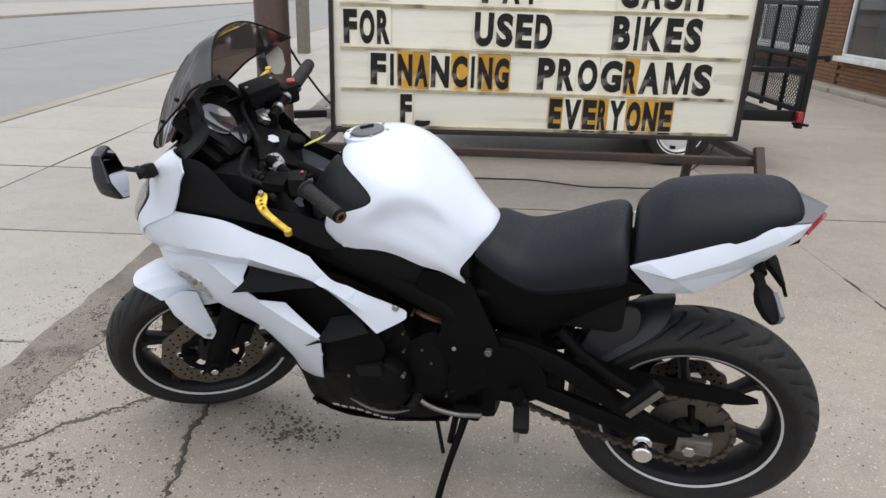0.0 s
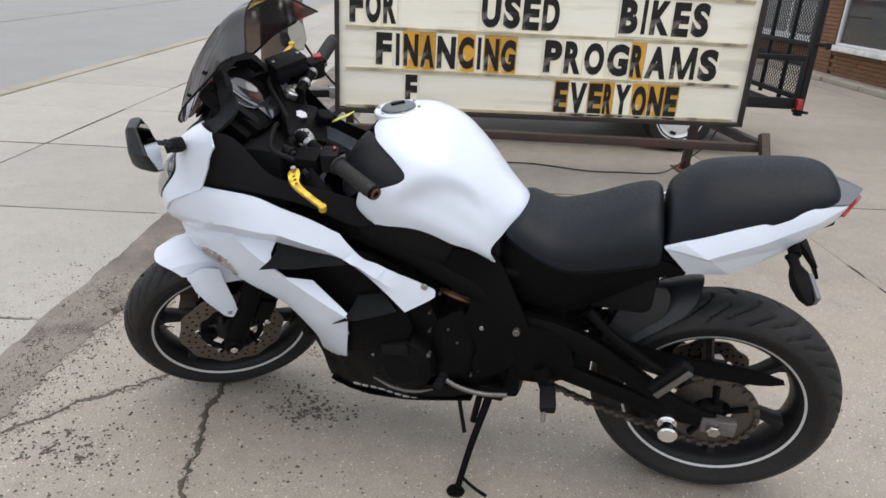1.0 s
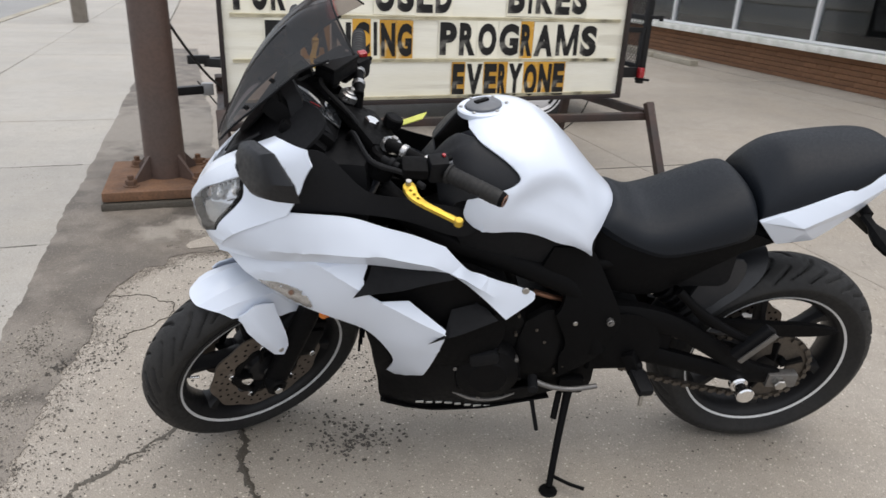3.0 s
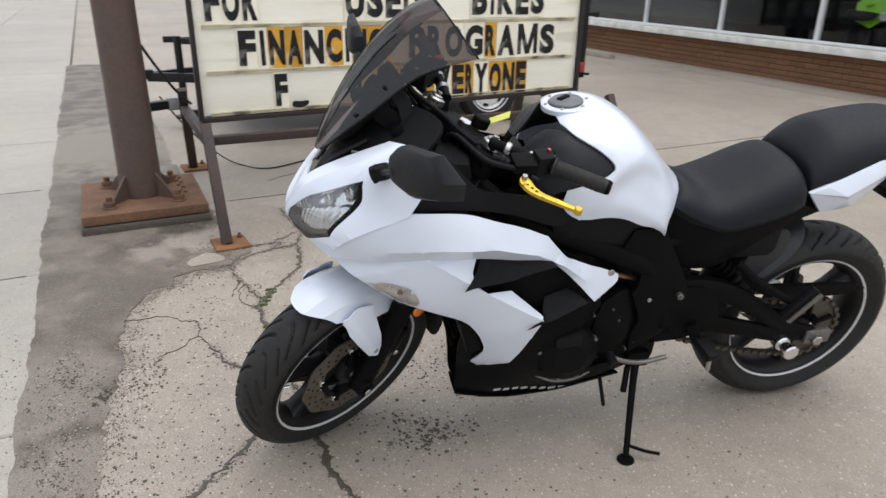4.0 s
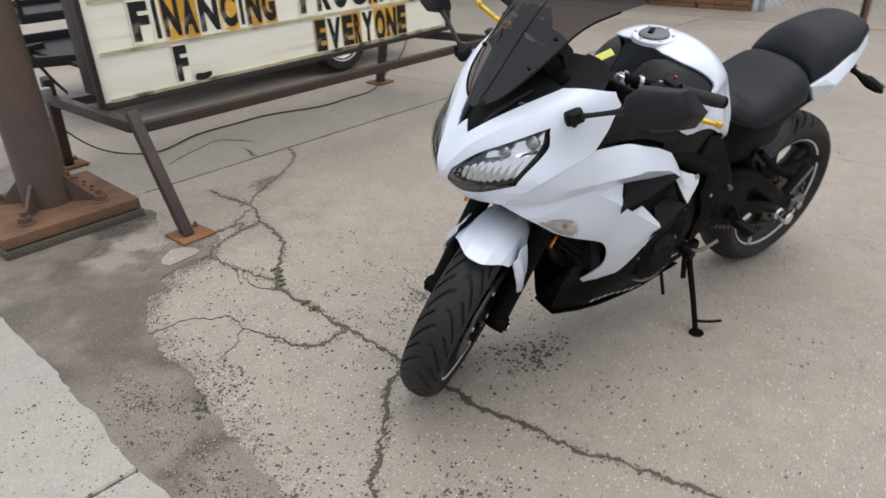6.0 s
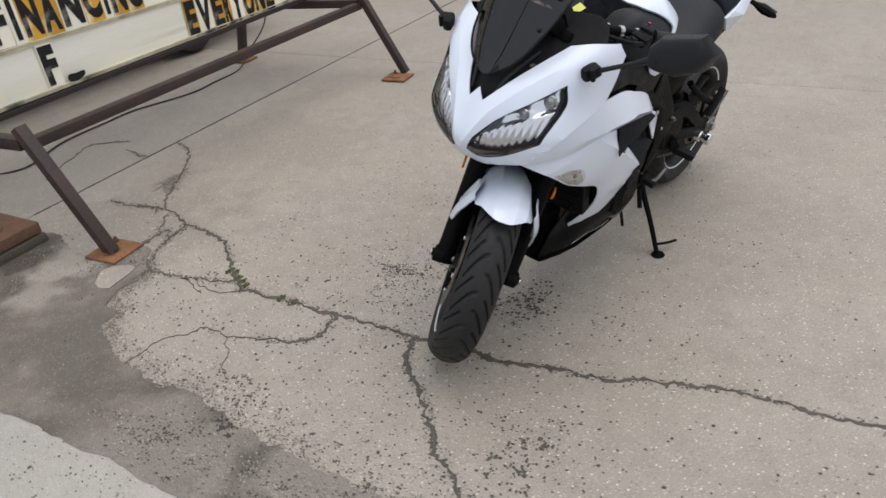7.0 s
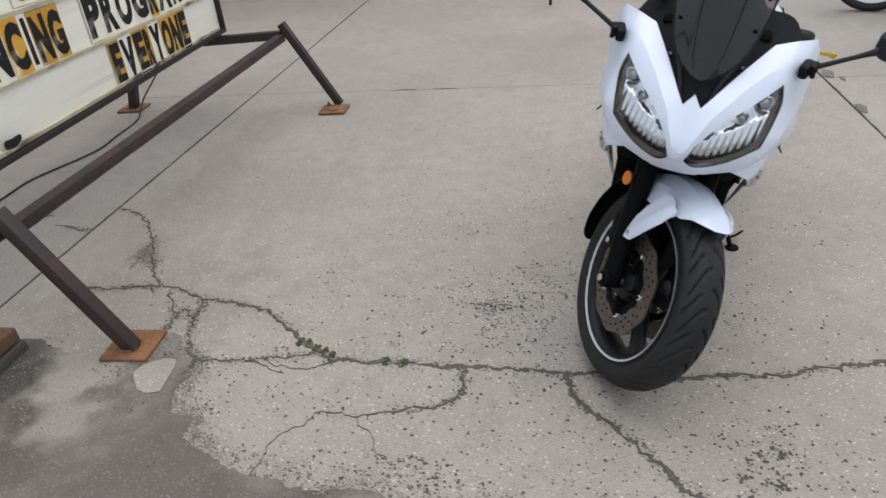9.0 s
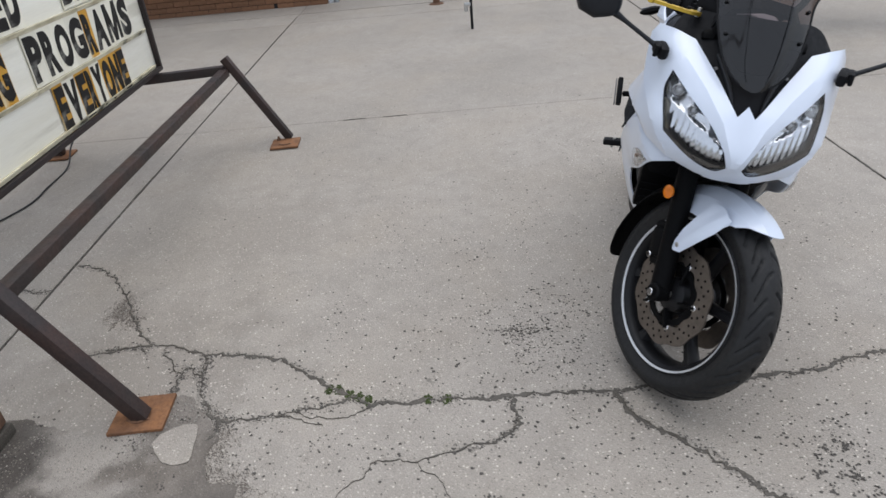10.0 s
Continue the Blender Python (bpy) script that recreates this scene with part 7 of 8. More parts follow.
part("sign_box", block(2.5, 0.2, 1.225, (0, 0.14, 1.1425), 0.006), FRAME, sign, "dark sheet-metal back box")
part("face_panel", block(2.5, 0.012, 1.245, (0, 0.033, 1.1275), 0.002), PANEL, sign, "cream translucent face")
for name, b in (("bottom_frame", block(2.55, 0.045, 0.026, (0, 0.02, 0.499), 0.005, (0, -0.72, 0))), ("top_frame", block(2.56, 0.06, 0.045, (0, 0.012, 1.755), 0.006)),
                ("side_frame", block(0.026, 0.045, 1.25, (-1.262, 0.02, 1.11), 0.005)), ("side_frame", block(0.026, 0.045, 1.23, (1.262, 0.02, 1.125), 0.005))):
    part(name, b, FRAME, sign)
for z in (0.523, 0.742, 0.985, 1.232, 1.478):
    lean = -0.6 if z < 0.6 else -0.25
    part("letter_rail", joined(block(2.42, 0.012, 0.018, (0, 0.021, z), 0.003, (0, lean, 0)), block(2.42, 0.006, 0.007, (0, 0.010, z + 0.010), 0.002, (0, lean, 0))), RAIL, sign, "yellowed plastic letter track")


def glyph(ch):
    cu = bpy.data.curves.new("glyph", "FONT")
    cu.body, cu.size, cu.offset, cu.extrude, cu.resolution_u = ch, 1.0, 0.03 if ch in "MW" else 0.052, 0.012, 4
    ob = bpy.data.objects.new("glyph", cu)
    scene.collection.objects.link(ob)
    me = bpy.data.meshes.new_from_object(ob.evaluated_get(bpy.context.evaluated_depsgraph_get()))
    bpy.data.objects.remove(ob)
    bm = bmesh.new()
    bm.from_mesh(me)
    bpy.data.meshes.remove(me)
    xs, ys = [v.co.x for v in bm.verts], [v.co.y for v in bm.verts]
    bmesh.ops.transform(bm, matrix=Matrix.Translation((-(min(xs) + max(xs)) / 2, -min(ys), 0)), verts=bm.verts)
    bmesh.ops.transform(bm, matrix=Matrix.Diagonal((1 / (max(xs) - min(xs)), 1 / (max(ys) - min(ys)), 1, 1)), verts=bm.verts)
    return bm


def letter_m():
    """A bold M of four strokes, one unit wide and high."""
    def stroke(a, b, wd, z):
        bm = bmesh.new()
        lo = [bm.verts.new((x, y, k)) for k in (-0.012, z) for x, y in ((a - wd, 0), (a + wd, 0), (b + wd, 1), (b - wd, 1))]
        for f in ((0, 1, 2, 3), (7, 6, 5, 4), (0, 4, 5, 1), (1, 5, 6, 2), (2, 6, 7, 3), (3, 7, 4, 0)):
            bm.faces.new([lo[i] for i in f])
        return bm
    return joined(stroke(-0.41, -0.41, 0.09, 0.012), stroke(0.41, 0.41, 0.09, 0.012), stroke(0.0, -0.37, 0.10, 0.0145), stroke(0.0, 0.37, 0.10, 0.017))


def row_of(word, edges, z, h, aged=()):
    """A word of letter plates between the given x edges."""
    for i, ch in enumerate(word):
        a, b = edges[i], edges[i + 1]
        c, w = (a + b) / 2, b - a
        tilt = random.uniform(-0.6, 0.6)
        plate = part("letter_plate", block(w * 0.985, 0.003, h + 0.034, (0, 0, 0), 0.0), YELLOWED if i in aged else CLEARPLATE, sign, "yellowed amber letter plate" if i in aged else "")
        plate.matrix_basis = pose(sx(c), 0.0195 - 0.0006 * (i % 3), z + h / 2 + random.uniform(-0.003, 0.003), 0, tilt, 0)
        g = letter_m() if ch == "M" else glyph(ch)
        lw = w * (0.40 if ch == "I" else 0.86)
        moved(g, pose(0, -0.003, -h / 2, 90, 0, 0) @ Matrix.Diagonal((lw, h, 0.12, 1)))
        part("letter", g, INK, plate)


row_of("WE", [-0.63, -0.48, -0.355], 1.262, 0.19)
row_of("PAY", [0.18, 0.30, 0.42, 0.535], 1.262, 0.19)
row_of("CASH", [0.985, 1.12, 1.25, 1.375, 1.50], 1.262, 0.19)
row_of("FOR", [-0.635, -0.54, -0.435, -0.345], 1.008, 0.195)
row_of("USED", [0.145, 0.277, 0.393, 0.508, 0.626], 1.014, 0.195)
row_of("BIKES", [0.97, 1.095, 1.153, 1.288, 1.403, 1.52], 1.022, 0.195)
row_of("FINANCING", [-0.475, -0.365, -0.308, -0.206, -0.108, 0.022, 0.130, 0.182, 0.282, 0.383], 0.768, 0.188, (2, 3, 5, 7, 8))
row_of("PROGRAMS", [0.542, 0.666, 0.786, 0.926, 1.075, 1.164, 1.314, 1.49, 1.622], 0.772, 0.19, (4,))
row_of("F", [-0.29, -0.205], 0.535, 0.182)
row_of("EVERYONE", [0.635, 0.724, 0.844, 0.94, 1.006, 1.116, 1.218, 1.32, 1.41], 0.525, 0.2, (0, 2, 3, 5, 6, 7))
part("fallen_letter", sheet(outline([(-0.05, 0.0), (-0.045, 0.03), (0.0, 0.028), (0.042, 0.03), (0.04, 0.008), (0.0, -0.008)], 3), lambda u, v: (sx(-0.14) + u, 0.006, 0.532 + v), 0.004, 0.02), INK, sign, "black broken letter fallen on the track")

# stand: two end frames with slanted front legs, a long front beam, feet and a tow bar
for x, xf, fx in ((-0.737, -0.735, -0.718), (1.79, 1.795, 1.70)):
    part("front_leg", bar((sx(xf), 3.575 - SY, 0.014), (sx(x), 3.875 - SY, 0.545), 0.046, 0.05, 0.004, (1, 0, 0)), DARKSTEEL, sign)
    part("cross_rail", bar((sx(x), 3.88 - SY, 0.475), (sx(x) + 0.02, 5.02 - SY, 0.43), 0.05, 0.052, 0.004), DARKSTEEL, sign)
    part("rear_leg", bar((sx(x) + 0.04, 5.09 - SY, 0.012), (sx(x) + 0.01, 4.93 - SY, 0.56), 0.055, 0.055, 0.004, (1, 0, 0)), DARKSTEEL, sign)
    for fy, fx_ in ((3.588, fx), (5.1, x + 0.05)):
        foot = part("foot_plate", block(0.165, 0.172, 0.012, (sx(fx_), fy - SY, 0.011), 0.003, (0, 0, 3)), FOOTRUST, sign, "rusty foot plate")
        part("bolt", joined(rod((sx(fx_) + 0.055, fy - SY + 0.05, 0.015), (sx(fx_) + 0.055, fy - SY + 0.05, 0.03), 0.013, None, 6), rod((sx(fx_) + 0.055, fy - SY + 0.05, 0.028), (sx(fx_) + 0.055, fy - SY + 0.05, 0.042), 0.007, None, 10)), RUST, foot)
        part("weld_bead", tube([(sx(fx_) - 0.03, fy - SY - 0.035, 0.019), (sx(fx_) - 0.045, fy - SY, 0.019), (sx(fx_) - 0.03, fy - SY + 0.035, 0.019)], 0.005, 6, 3), RUST, foot)
part("front_beam", bar((sx(-0.72), 3.885 - SY, 0.462), (sx(1.78), 3.885 - SY, 0.462), 0.054, 0.044, 0.004), DARKSTEEL, sign)
part("rear_beam", bar((sx(-0.70), 4.95 - SY, 0.40), (sx(1.78), 4.95 - SY, 0.40), 0.05, 0.05, 0.004), DARKSTEEL, sign)
part("tow_bar", bar((sx(-0.78), 4.80 - SY, 0.50), (sx(-1.05), 4.77 - SY, 0.485), 0.06, 0.05, 0.004), BLACKSTEEL, sign, "black drawbar with scuffed end")
part("coupler", block(0.07, 0.05, 0.075, (sx(-0.80), 4.79 - SY, 0.50), 0.008), GALV, sign)

# ---- the tall pole on its rusty base plate ----
pole = thing("sign_pole", "tall brown painted steel pole on a thick rusty base plate", "pole", pose(-1.06, 4.31, 0))
part("concrete_footing", block(0.635, 0.655, 0.05, (0.0, 0.0, 0.02), 0.012), FILL, pole, "dirt-covered footing")
part("base_plate", block(0.615, 0.635, 0.05, (0, 0, 0.076), 0.006), RUST, pole)
part("column", lathe([(0.0, 0.1), (0.112, 0.1), (0.108, 0.3), (0.1, 1.5), (0.09, 6.5), (0.0, 6.5)], 40), POLE, pole)
for k in range(4):
    m = pose(0, 0, 0, 0, 0, 90 * k + 45)
    bm = bmesh.new()
    for sgn in (-1, 1):
        bm.faces.new([bm.verts.new((x, 0.008 * sgn, z)) for x, z in ((0.09, 0.1), (0.215, 0.1), (0.215, 0.125), (0.105, 0.235), (0.09, 0.235))])
    a, b = bm.faces[:] if len(bm.faces) == 2 else (None, None)
    bm.faces.ensure_lookup_table()
    va, vb = list(bm.faces[0].verts), list(bm.faces[1].verts)
    for i in range(5):
        bm.faces.new((va[i], va[(i + 1) % 5], vb[(i + 1) % 5], vb[i]))
    part("gusset", moved(bm, m), POLE, pole)
for ax_, ay_ in ((-1, -1), (1, -1), (-1, 1), (1, 1)):
    b = part("anchor_bolt", joined(rod((ax_ * 0.17, ay_ * 0.2, 0.1), (ax_ * 0.17, ay_ * 0.2, 0.135), 0.03, None, 6), rod((ax_ * 0.17, ay_ * 0.2, 0.13), (ax_ * 0.17, ay_ * 0.2, 0.16), 0.016, None, 10), rod((ax_ * 0.17, ay_ * 0.2, 0.1), (ax_ * 0.17, ay_ * 0.2, 0.108), 0.042, None, 16)), RUST, pole, "rusty anchor bolt")
for k in range(9):
    part("rust_flake", block(0.018, 0.014, 0.012, (0.2 + 0.02 * (k % 2), -0.12 + 0.05 * k, 0.106), 0.003, (0, 0, 40 * k)), RUST, pole)

tagged(part("wooden_post", joined(block(0.24, 0.24, 2.6, (-3.02, 14.9, 1.3), 0.02)), WOOD), "weathered grey wooden post beside the sidewalk", "post")

# ---- cable on the ground ----
tagged(part("power_cable", tube([(-0.86, 4.95, 0.52), (-0.72, 5.12, 0.3), (-0.53, 5.2, 0.08), (-0.40, 5.08, 0.008), (-0.23, 4.89, 0.008), (0.11, 5.02, 0.008), (0.445, 5.035, 0.008), (0.68, 5.03, 0.008), (1.05, 4.90, 0.008), (1.31, 4.91, 0.008), (1.6, 4.93, 0.012), (1.76, 4.95, 0.1), (1.88, 4.86, 0.26), (1.93, 4.8, 0.45)], 0.005, 8), CABLE), "black power cable looping down to the ground under the sign", "cable")
tagged(part("hanging_cable", tube([(-1.0, 4.42, 0.98), (-0.92, 4.5, 0.82), (-0.8, 4.62, 0.62), (-0.7, 4.75, 0.5)], 0.008, 8), CABLE), "thin black cable from the pole to the sign", "cable")


# ---- utility trailer behind the sign ----
def wheel_simple(parent, at, r, w, rim_mat, axis="y"):
    t = math.radians(90)
    m = Matrix.Translation(at) @ Matrix.Rotation(t, 4, "X")
    ty = part("tyre", moved(lathe([(r * 0.62, -w * 0.42), (r * 0.75, -w * 0.5), (r * 0.93, -w * 0.48), (r, -w * 0.3), (r, w * 0.3), (r * 0.93, w * 0.48), (r * 0.75, w * 0.5), (r * 0.62, w * 0.42), (r * 0.62, -w * 0.42)], 40), m), RUBBER, parent)
    part("rim", moved(lathe([(0.0, w * 0.36), (r * 0.16, w * 0.36), (r * 0.2, w * 0.2), (r * 0.45, w * 0.3), (r * 0.55, w * 0.25), (r * 0.68, w * 0.47), (r * 0.70, w * 0.47), (r * 0.70, -w * 0.42), (0.0, -w * 0.3)], 32), m), rim_mat, parent, "pale steel rim")
    for k in range(6):
        a = k * math.pi / 3 + 0.3
        part("rim_slot", moved(block(r * 0.17, r * 0.09, 0.012, (0, 0, 0), 0.004, (0, 0, 90)), m @ pose(0, 0, 0, 0, 0, math.degrees(a)) @ Matrix.Translation((r * 0.5, 0, w * 0.29))), BLACKSTEEL, parent)
    part("hub_cap", moved(lathe([(0.0, w * 0.44), (r * 0.09, w * 0.43), (r * 0.12, w * 0.36), (r * 0.12, w * 0.3), (0.0, w * 0.3)], 20), m), GALV, parent)
    return ty


trailer = thing("utility_trailer", "black steel utility trailer with an upright mesh ramp gate", "trailer", pose(2.88, 5.68, 0))
for y in (0.0, 1.5):
    part("side_rail", bar((0, y, 0.46), (-3.1, y, 0.46), 0.05, 0.08), BLACKSTEEL, trailer)
    part("top_rail", bar((0, y, 0.82), (-3.1, y, 0.82), 0.04, 0.04), BLACKSTEEL, trailer)
    for k in range(4):
        part("stake", bar((-k * 1.03, y, 0.42), (-k * 1.03, y, 0.84), 0.045, 0.045), BLACKSTEEL, trailer)
    part("gate_post", bar((0.03, y, 0.36), (0.03, y, 1.75), 0.06, 0.05), BLACKSTEEL, trailer)
    part("tail_lamp", block(0.05, 0.05, 0.09, (0.0, y - 0.05 if y < 1 else y + 0.05, 0.46), 0.008), RED, trailer, "red tail lamp")
    part("lamp_bracket", bar((-0.02, y, 0.4), (0.06, y - 0.1 if y < 1 else y + 0.1, 0.4), 0.03, 0.02), BLACKSTEEL, trailer)
    wheel_simple(trailer, (-0.93, y + 0.08 if y < 1 else y - 0.08, 0.30), 0.29, 0.17, WHITEPAINT)
part("deck", block(3.1, 1.45, 0.03, (-1.55, 0.75, 0.42), 0.004), BLACKSTEEL, trailer, "dark metal mesh deck")
for z in (0.5, 0.92, 1.33, 1.72):
    part("gate_rail", bar((0.03, 0.03, z), (0.03, 1.47, z), 0.04, 0.04), BLACKSTEEL, trailer)
for k in range(3):
    part("gate_stile", bar((0.03, 0.38 + 0.37 * k, 0.45), (0.03, 0.38 + 0.37 * k, 1.72), 0.03, 0.03), BLACKSTEEL, trailer)


def mesh_wire(y0, y1, z0, z1, x, pitch, r):
    """Expanded-metal diamond mesh in a plane of constant x."""
    bm = bmesh.new()
    n = int((y1 - y0 + z1 - z0) / pitch)
    for sgn in (1, -1):
        for i in range(n + 1):
            s = i * pitch
            a = [s, 0.0] if s <= y1 - y0 else [y1 - y0, s - (y1 - y0)]
            b = [0.0, s] if s <= z1 - z0 else [s - (z1 - z0), z1 - z0]
            p, q = (y0 + a[0], z0 + a[1]), (y0 + b[0], z0 + b[1])
            if sgn < 0:
                p, q = (y0 + y1 - p[0], p[1]), (y0 + y1 - q[0], q[1])
            if math.dist(p, q) < 0.02:
                continue
            d = Vector((0, q[0] - p[0], q[1] - p[1])).normalized()
            u = Vector((0, -d.z, d.y)) * r
            w = Vector((r * 0.6, 0, 0))
            A, B = Vector((x, *p)), Vector((x, *q))
            va = [bm.verts.new(A + o) for o in (u, w, -u, -w)]
            vb = [bm.verts.new(B + o) for o in (u, w, -u, -w)]
            for k in range(4):
                bm.faces.new((va[k], va[(k + 1) % 4], vb[(k + 1) % 4], vb[k]))
    return bm


tagged(part("gate_mesh", mesh_wire(0.03, 1.47, 0.5, 1.72, 0.03, 0.045, 0.005), BLACKSTEEL, trailer, "black expanded-metal mesh"), kind="stuff")
part("gate_latch", joined(bar((0.03, -0.02, 0.93), (0.12, -0.06, 0.93), 0.03, 0.03), rod((0.12, -0.06, 0.9), (0.12, -0.06, 0.95), 0.02)), BLACKSTEEL, trailer)
for y in (0.35, 1.15):
    part("tongue", bar((-3.0, y, 0.44), (-3.7, 0.75, 0.44), 0.05, 0.07), BLACKSTEEL, trailer)
part("coupler", block(0.18, 0.07, 0.07, (-3.75, 0.75, 0.46), 0.01), BLACKSTEEL, trailer)
part("jack", joined(rod((-3.45, 0.75, 0.1), (-3.45, 0.75, 0.75), 0.03), rod((-3.45, 0.75, 0.09), (-3.45, 0.75, 0.11), 0.08)), BLACKSTEEL, trailer)
copy_thing(trailer, pose(3.4, 8.6, 0))


# ---- fence, truck and others by the shop corner ----
fence = thing("chain_link_fence", "galvanised chain-link fence beside the shop corner", "fence", pose(7.0, 0, 0))
for y in (3.92, 2.35, 0.8):
    part("post", rod((0, y, -0.05), (0, y, 2.2), 0.035), GALV, fence)
part("top_rail", rod((0, 3.92, 2.15), (0, 0.8, 2.15), 0.025), GALV, fence)
for z in (0.45, 0.95):
    part("tension_wire", rod((0.0, 3.92, z), (0, 0.8, z), 0.006, None, 6), GALV, fence)
tagged(part("wire_mesh", mesh_wire(0.8, 3.92, 0.08, 2.15, 0.0, 0.085, 0.0028), GALV, fence, "diamond wire mesh"), kind="stuff")
tagged(part("rusty_pipe", joined(rod((6.2, 2.62, -0.02), (6.24, 2.6, 1.1), 0.04), rod((6.2, 2.62, -0.02), (6.2, 2.62, 0.01), 0.09)), RUST), "rusty upright pipe bollard by the fence", "bollard")
truck = thing("parked_truck", "white vehicle body parked behind the fence", "truck", pose(10.6, 2.9, 0))
part("body", sheet(outline([(-1.2, 0.45, 1), (1.2, 0.45, 1), (1.2, 1.25), (0.6, 1.2), (-0.4, 0.95), (-1.2, 0.9, 1)], 5), lambda u, v: (0.1 + 0.1 * (v - 0.5) ** 2, -u, v), 0.6, 0.15, inward=(1, 0, 0), roll=0.02), WHITEPAINT, truck)
part("trim_line", bar((0.085, -1.1, 0.72), (0.085, 1.1, 0.72), 0.02, 0.03), BLACKSTEEL, truck)
for y in (-0.8, 0.9):
    wheel_simple(truck, (0.45, y, 0.33), 0.33, 0.2, GALV).parent = truck
# backdrop wall added here; the shade of the yard is in its colour
structure("wall_yard", block(0.3, 14, 4, (13.2, -1.5, 2)), UNLIT, "near-black wall added for the dark space behind the fenced yard", "wall")

# rod and clamp stand in for another bike's kickstand and peg
stand = thing("display_stand", "slim black kickstand leg and grey peg of another motorcycle, otherwise not built", "stand", pose(4.62, 2.27, 0))
part("leg", rod((0, 0, 0), (0.01, 0.0, 1.1), 0.014), BLACKSTEEL, stand)
part("clamp", joined(block(0.05, 0.06, 0.035, (0.0, 0.035, 0.235), 0.008), rod((0, 0.05, 0.17), (0, 0.05, 0.25), 0.018)), ALLOY, stand, "grey metal peg")


# ---- a dirt bike standing further down the lot, and one in the showroom ----
def spoked_wheel(parent, at, r, turn):
    m = Matrix.Translation(at) @ pose(0, 0, 0, 90, 0, turn)
    w = part("wheel", moved(lathe([(r * 0.8, -0.03), (r * 0.9, -0.045), (r * 0.97, -0.035), (r, -0.012), (r, 0.012), (r * 0.97, 0.035), (r * 0.9, 0.045), (r * 0.8, 0.03), (r * 0.8, -0.03)], 48), m), RUBBER, parent)
    part("rim", moved(lathe([(r * 0.74, -0.022), (r * 0.82, -0.03), (r * 0.82, 0.03), (r * 0.74, 0.022), (r * 0.74, -0.022)], 48), m), WHITEPAINT, w, "white painted rim")
    part("hub", moved(lathe([(0, -0.05), (0.035, -0.05), (0.035, 0.05), (0, 0.05)], 16), m), ALLOY, w)
    for k in range(16):
        a = k * math.pi / 8
        part("spoke", moved(rod((0.03 * math.cos(a + 0.3), 0.03 * math.sin(a + 0.3), 0.03 * (-1) ** k), (r * 0.76 * math.cos(a), r * 0.76 * math.sin(a), 0), 0.005, None, 6), m), WHITEPAINT, w)
    return w


def dirt_bike(at, turn, paint):
    d = thing("dirt_bike", "off-road motorcycle with spoked wheels standing on the lot", "motorcycle", at)
    spoked_wheel(d, (0.68, 0, 0.33), 0.33, 0)
    spoked_wheel(d, (-0.68, 0, 0.32), 0.32, 0)
    for y in (-0.09, 0.09):
        part("fork", rod((0.68, y, 0.33), (0.42, y, 0.95), 0.026), GALV, d)
        part("swingarm", bar((-0.68, y, 0.32), (-0.1, y * 0.8, 0.42), 0.03, 0.05), ALLOY, d)
        part("shroud", sheet(outline([(0.02, 0.62), (0.30, 0.50), (0.36, 0.72), (0.30, 0.92), (0.05, 0.9)], 4), lambda u, v, y=y: (u, math.copysign(0.13 + 0.1 * (u - 0.02), y), v), 0.005, 0.06), paint, d)
        part("frame_spar", bar((-0.1, y, 0.42), (0.36, y * 0.5, 0.9), 0.03, 0.05), BLACKSTEEL, d)
    part("engine", block(0.36, 0.24, 0.3, (0.05, 0, 0.5), 0.05), ENGINE, d)
    part("seat", saddle([(0.2, 0.9, 0.2, 0.06, 0.84), (-0.1, 0.91, -0.1, 0.08, 0.82), (-0.5, 0.94, -0.5, 0.07, 0.86)], 8), VINYL, d)
    part("front_fender", sheet(outline([(0.3, -0.06), (0.95, -0.05), (1.0, 0.0), (0.95, 0.05), (0.3, 0.06)], 3), lambda u, v: (u, v, 0.86 - 0.35 * (u - 0.6) ** 2 - 4 * v * v), 0.004, 0.06), paint, d)
    part("rear_fender", sheet(outline([(-0.95, -0.05), (-0.4, -0.07), (-0.4, 0.07), (-0.95, 0.05)], 3), lambda u, v: (u, v, 0.9 - 0.1 * (u + 0.4) - 4 * v * v), 0.004, 0.06), paint, d)
    part("handlebar", tube([(0.32, -0.4, 1.1), (0.36, -0.2, 1.08), (0.40, -0.08, 1.0), (0.40, 0.08, 1.0), (0.36, 0.2, 1.08), (0.32, 0.4, 1.1)], 0.013), BLACKSTEEL, d)
    return d


dirt_bike(pose(3.56, -0.93, 0, 0, 0, 72), 0, WHITEPAINT)


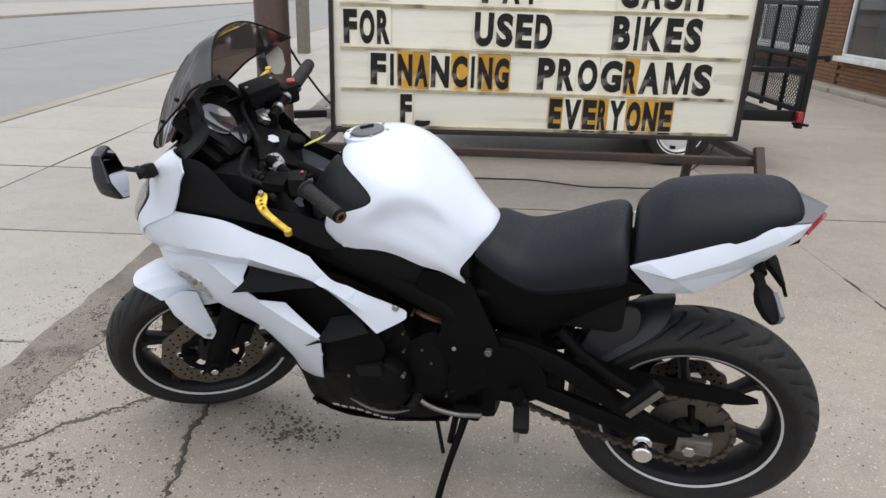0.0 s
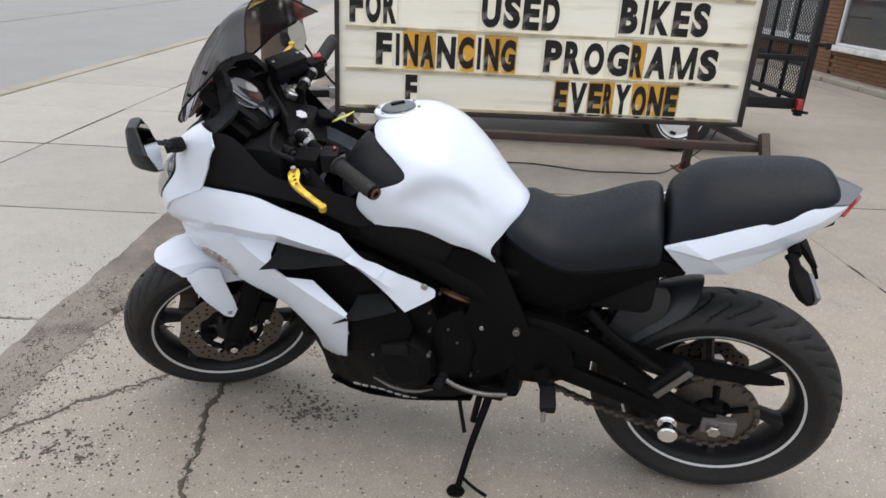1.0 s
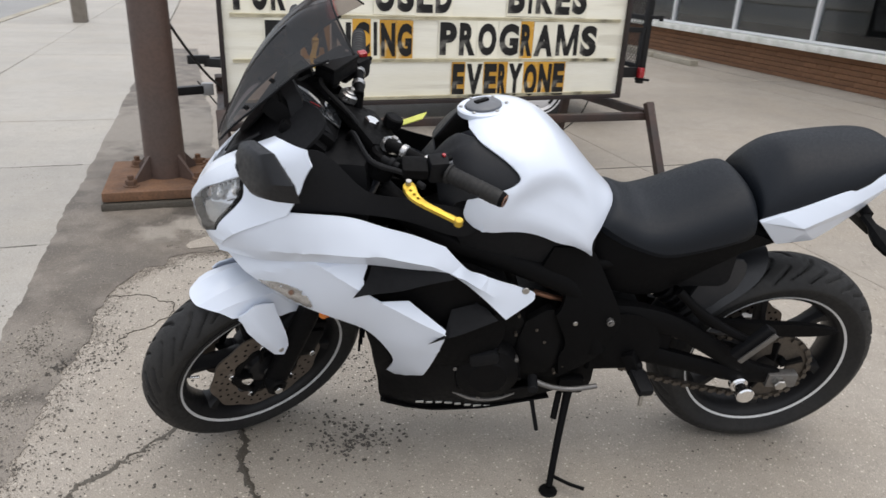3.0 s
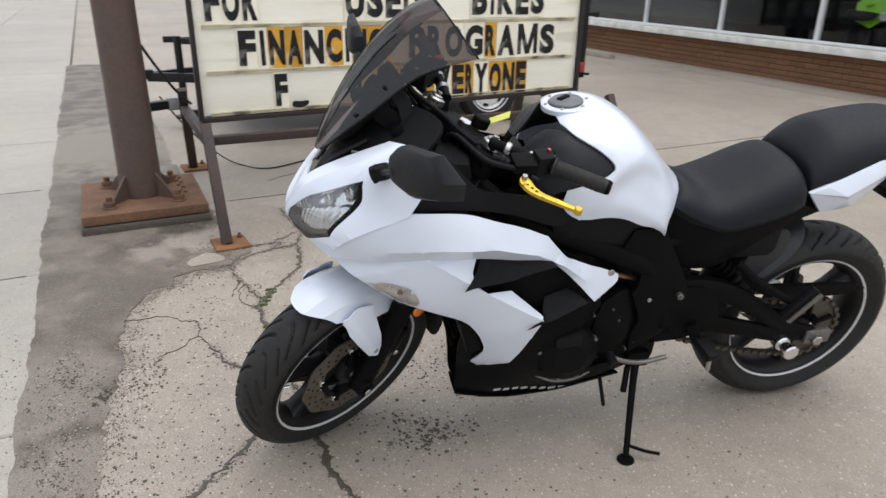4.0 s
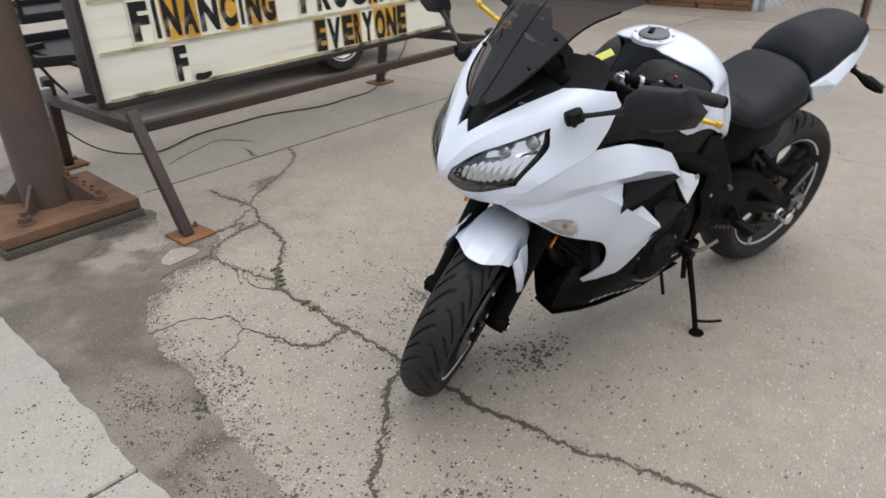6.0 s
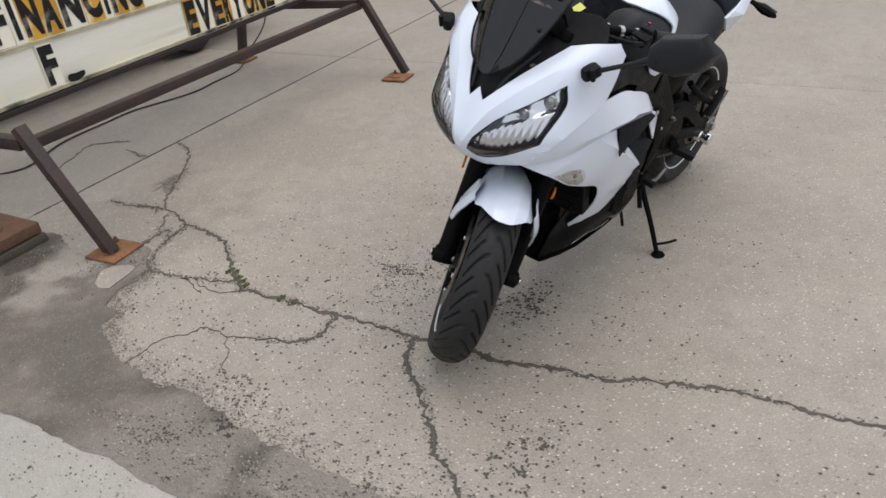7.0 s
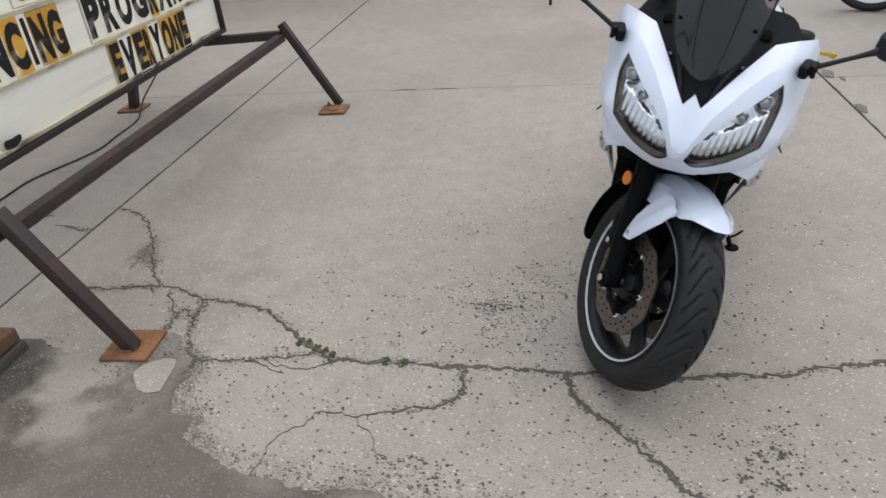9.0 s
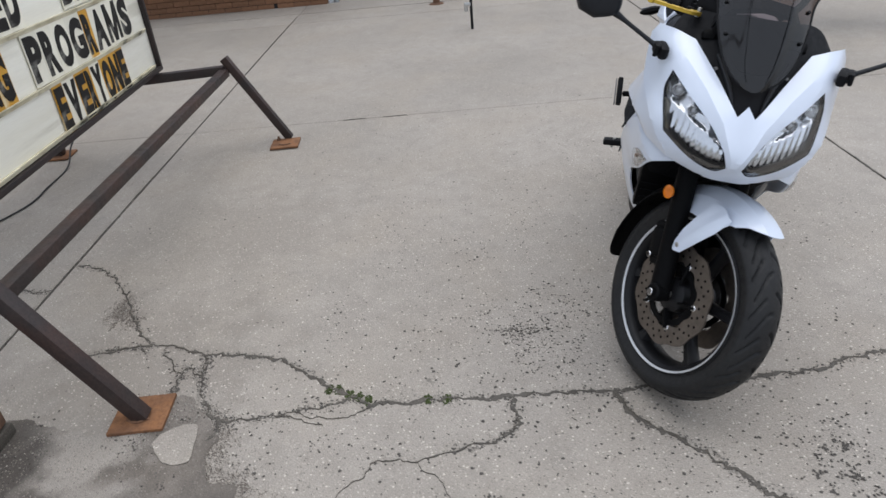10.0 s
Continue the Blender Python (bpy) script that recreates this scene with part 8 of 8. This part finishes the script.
# ---- a green quad in the showroom ----
def quad(at):
    q = thing("quad_bike", "lime green quad bike on display in the dim showroom", "quad", at)
    for x in (-0.58, 0.6):
        for y in (-0.42, 0.42):
            wheel_simple(q, (x, y, 0.3), 0.3, 0.24, BLACKSTEEL)
    part("engine", block(0.6, 0.36, 0.36, (0, 0, 0.42), 0.05), ENGINE, q)
    for x in (-0.58, 0.6):
        for s in (1, -1):
            part("fender", sheet(outline([(x - 0.34, 0.22), (x - 0.36, 0.5), (x - 0.2, 0.6), (x + 0.2, 0.6), (x + 0.36, 0.5), (x + 0.32, 0.22)], 4), lambda u, v, s=s, x=x: (u, s * v, 0.70 - 0.9 * (u - x) ** 2 + 0.12 * (0.6 - v) + 0.08 * (x > 0)), 0.006, 0.06), BLACKSTEEL, q)
            part("side_panel", sheet(outline([(x - 0.22, 0.24, 1), (x - 0.10, 0.46, 1), (x + 0.26, 0.40, 1), (x + 0.12, 0.20, 1)], 4), lambda u, v, s=s, x=x: (u, s * v, 0.76 - 0.6 * (u - x) ** 2 + 0.16 * (0.6 - v) + 0.08 * (x > 0)), 0.006, 0.05), LIME, q, "lime green plastic panel")
    part("hood", saddle([(0.95, 0.72, 0.95, 0.10, 0.6), (0.75, 0.88, 0.75, 0.15, 0.7), (0.45, 0.96, 0.45, 0.13, 0.75), (0.3, 0.9, 0.3, 0.10, 0.7)], 8), BLACKSTEEL, q)
    for s in (1, -1):
        part("front_shroud", sheet(outline([(0.13, 0.72, 1), (0.16, 0.96, 1), (0.34, 1.0, 1), (0.52, 0.86, 1), (0.50, 0.66, 1), (0.30, 0.58, 1)], 4), lambda u, v, s=s: (0.98 - 0.5 * (u - 0.13) - 0.35 * (v - 0.6), s * u, v), 0.008, 0.06), LIME, q, "lime green front shroud")
        part("lamp_panel", sheet(outline([(0.02, 0.80, 1), (0.03, 0.90, 1), (0.15, 0.93, 1), (0.14, 0.82, 1)], 4), lambda u, v, s=s: (1.0 - 0.3 * (v - 0.8), s * u, v), 0.008, 0.04), WHITEPAINT, q, "pale front trim")
    part("front_rack", joined(*[bar((x_, -0.3, 0.98), (x_, 0.3, 0.98), 0.02, 0.02) for x_ in (0.5, 0.66, 0.82)], *[bar((0.48, y_, 0.98), (0.84, y_, 0.98), 0.02, 0.02) for y_ in (-0.3, 0.0, 0.3)]), BLACKSTEEL, q)
    part("seat", saddle([(0.25, 0.86, 0.25, 0.12, 0.76), (-0.1, 0.84, -0.1, 0.17, 0.72), (-0.6, 0.9, -0.6, 0.17, 0.76), (-0.75, 0.86, -0.75, 0.12, 0.76)], 8), VINYL, q)
    part("handlebar", tube([(0.25, -0.42, 1.1), (0.35, -0.2, 1.08), (0.4, 0, 1.02), (0.35, 0.2, 1.08), (0.25, 0.42, 1.1)], 0.014), BLACKSTEEL, q)
    for s in (1, -1):
        part("headlamp", rod((0.9, s * 0.16, 0.74), (0.98, s * 0.16, 0.72), 0.05, 0.055), REFLECTOR, q)
    return q


quad(pose(8.3, 6.0, 0.12, 0, 0, 205))

# ---- pieces of pavements and walls ----
JX = [-1.5, 2.09, 5.72, 6.33]
JY = [-12.0, -6.7, -3.1, 0.55, 4.3, 7.85, 11.5, 15.2, 19, 23, 27, 34]
for i, (a, b) in enumerate(zip(JX, JX[1:])):
    for c, d in zip(JY, JY[1:]):
        g = 0.0038
        part("slab", prism([(a + g, c + g), (b - g, c + g), (b - g, d - g), (a + g, d - g)], -0.12, random.uniform(-0.0008, 0.0008), 0.005), SLAB, lot)
for c, d in zip(JY, JY[1:]):
    part("slab", prism([(6.34, c), (BX + 0.05, c), (BX + 0.05, d - 0.006), (6.34, d - 0.006)], -0.12, 0.002, 0.005), SLAB, lot)
part("slab", prism([(6.96, -12), (14, -12), (14, 3.95), (6.96, 3.95)], -0.12, -0.004, 0.005), SLAB, lot)
for c, d in ((0.6, 1.55), (1.63, 2.2), (2.32, 2.83), (3.01, 3.11), (3.29, 4.2)):
    part("joint_filler", block(0.009, d - c, 0.05, (2.09, (c + d) / 2, -0.027), 0.001), SLAB, lot)
WX = [-4.24, -2.93, -1.515]
WY = [-8.0, -6.6, -5.3, -4.0, -2.7, -1.45, -0.18, 1.07, 2.33, 3.57, 4.95, 6.3, 7.6, 8.9, 10.3, 11.6, 13, 14.4, 15.8, 17.2, 18.6, 20, 24, 30, 40]
for a, b in zip(WX, WX[1:]):
    for c, d in zip(WY, WY[1:]):
        part("slab", prism([(a + 0.004, c + 0.004), (b - 0.004, c + 0.004), (b - 0.004, d - 0.004), (a + 0.004, d - 0.004)], -0.12, random.uniform(-0.002, 0.003), 0.007), WALKWAY, walkway)

# bricks: one mesh, many objects
bm = block(0.06, 0.2095, 0.0625, (0, 0, 0), 0.003)
stretcher = part("brick", bm, BRICK)
brick_mesh = stretcher.data
bpy.data.objects.remove(stretcher)


def bricks(parent, x, y0, y1, z0, z1, across=False, limit=400, dz=0.068, dy=0.215):
    n = 0
    z, row = z0 + dz / 2, 0
    while z < z1:
        y = y0 + dy / 2 - (dy / 2 if row % 2 and not across else 0)
        while y < y1 + dy / 4:
            if n < limit and y0 - 0.02 < y:
                b = new("brick", brick_mesh)
                b.parent = parent
                b.matrix_basis = pose(x + random.uniform(-0.002, 0.002), y, z, 0, 0, random.uniform(-0.5, 0.5))
                n += 1
            y += dy
        z += dz
        row += 1


front_wall = thing("brick_wall", "brown brick wall below the shop windows", "wall", kind="structure")
bricks(front_wall, BX + 0.045, 4.72, 12.5, -0.01, 0.405, False, 280)
corner = thing("brick_pillar", "orange-brown stacked brick corner pillar with pale vertical joint", "pillar", kind="structure")
bricks(corner, BX + 0.03, 4.03, 4.69, -0.01, 2.6, True, 200)
far_pillar = thing("brick_pillar", "brown brick pillar between the shop windows", "pillar", kind="structure")
bricks(far_pillar, BX + 0.03, 12.55, 13.42, -0.01, 2.6, True, 200)
far_wall = thing("brick_wall", "brown brick wall below the far shop window", "wall", kind="structure")
bricks(far_wall, BX + 0.385, 13.5, 20, -0.01, 0.405, False, 240)
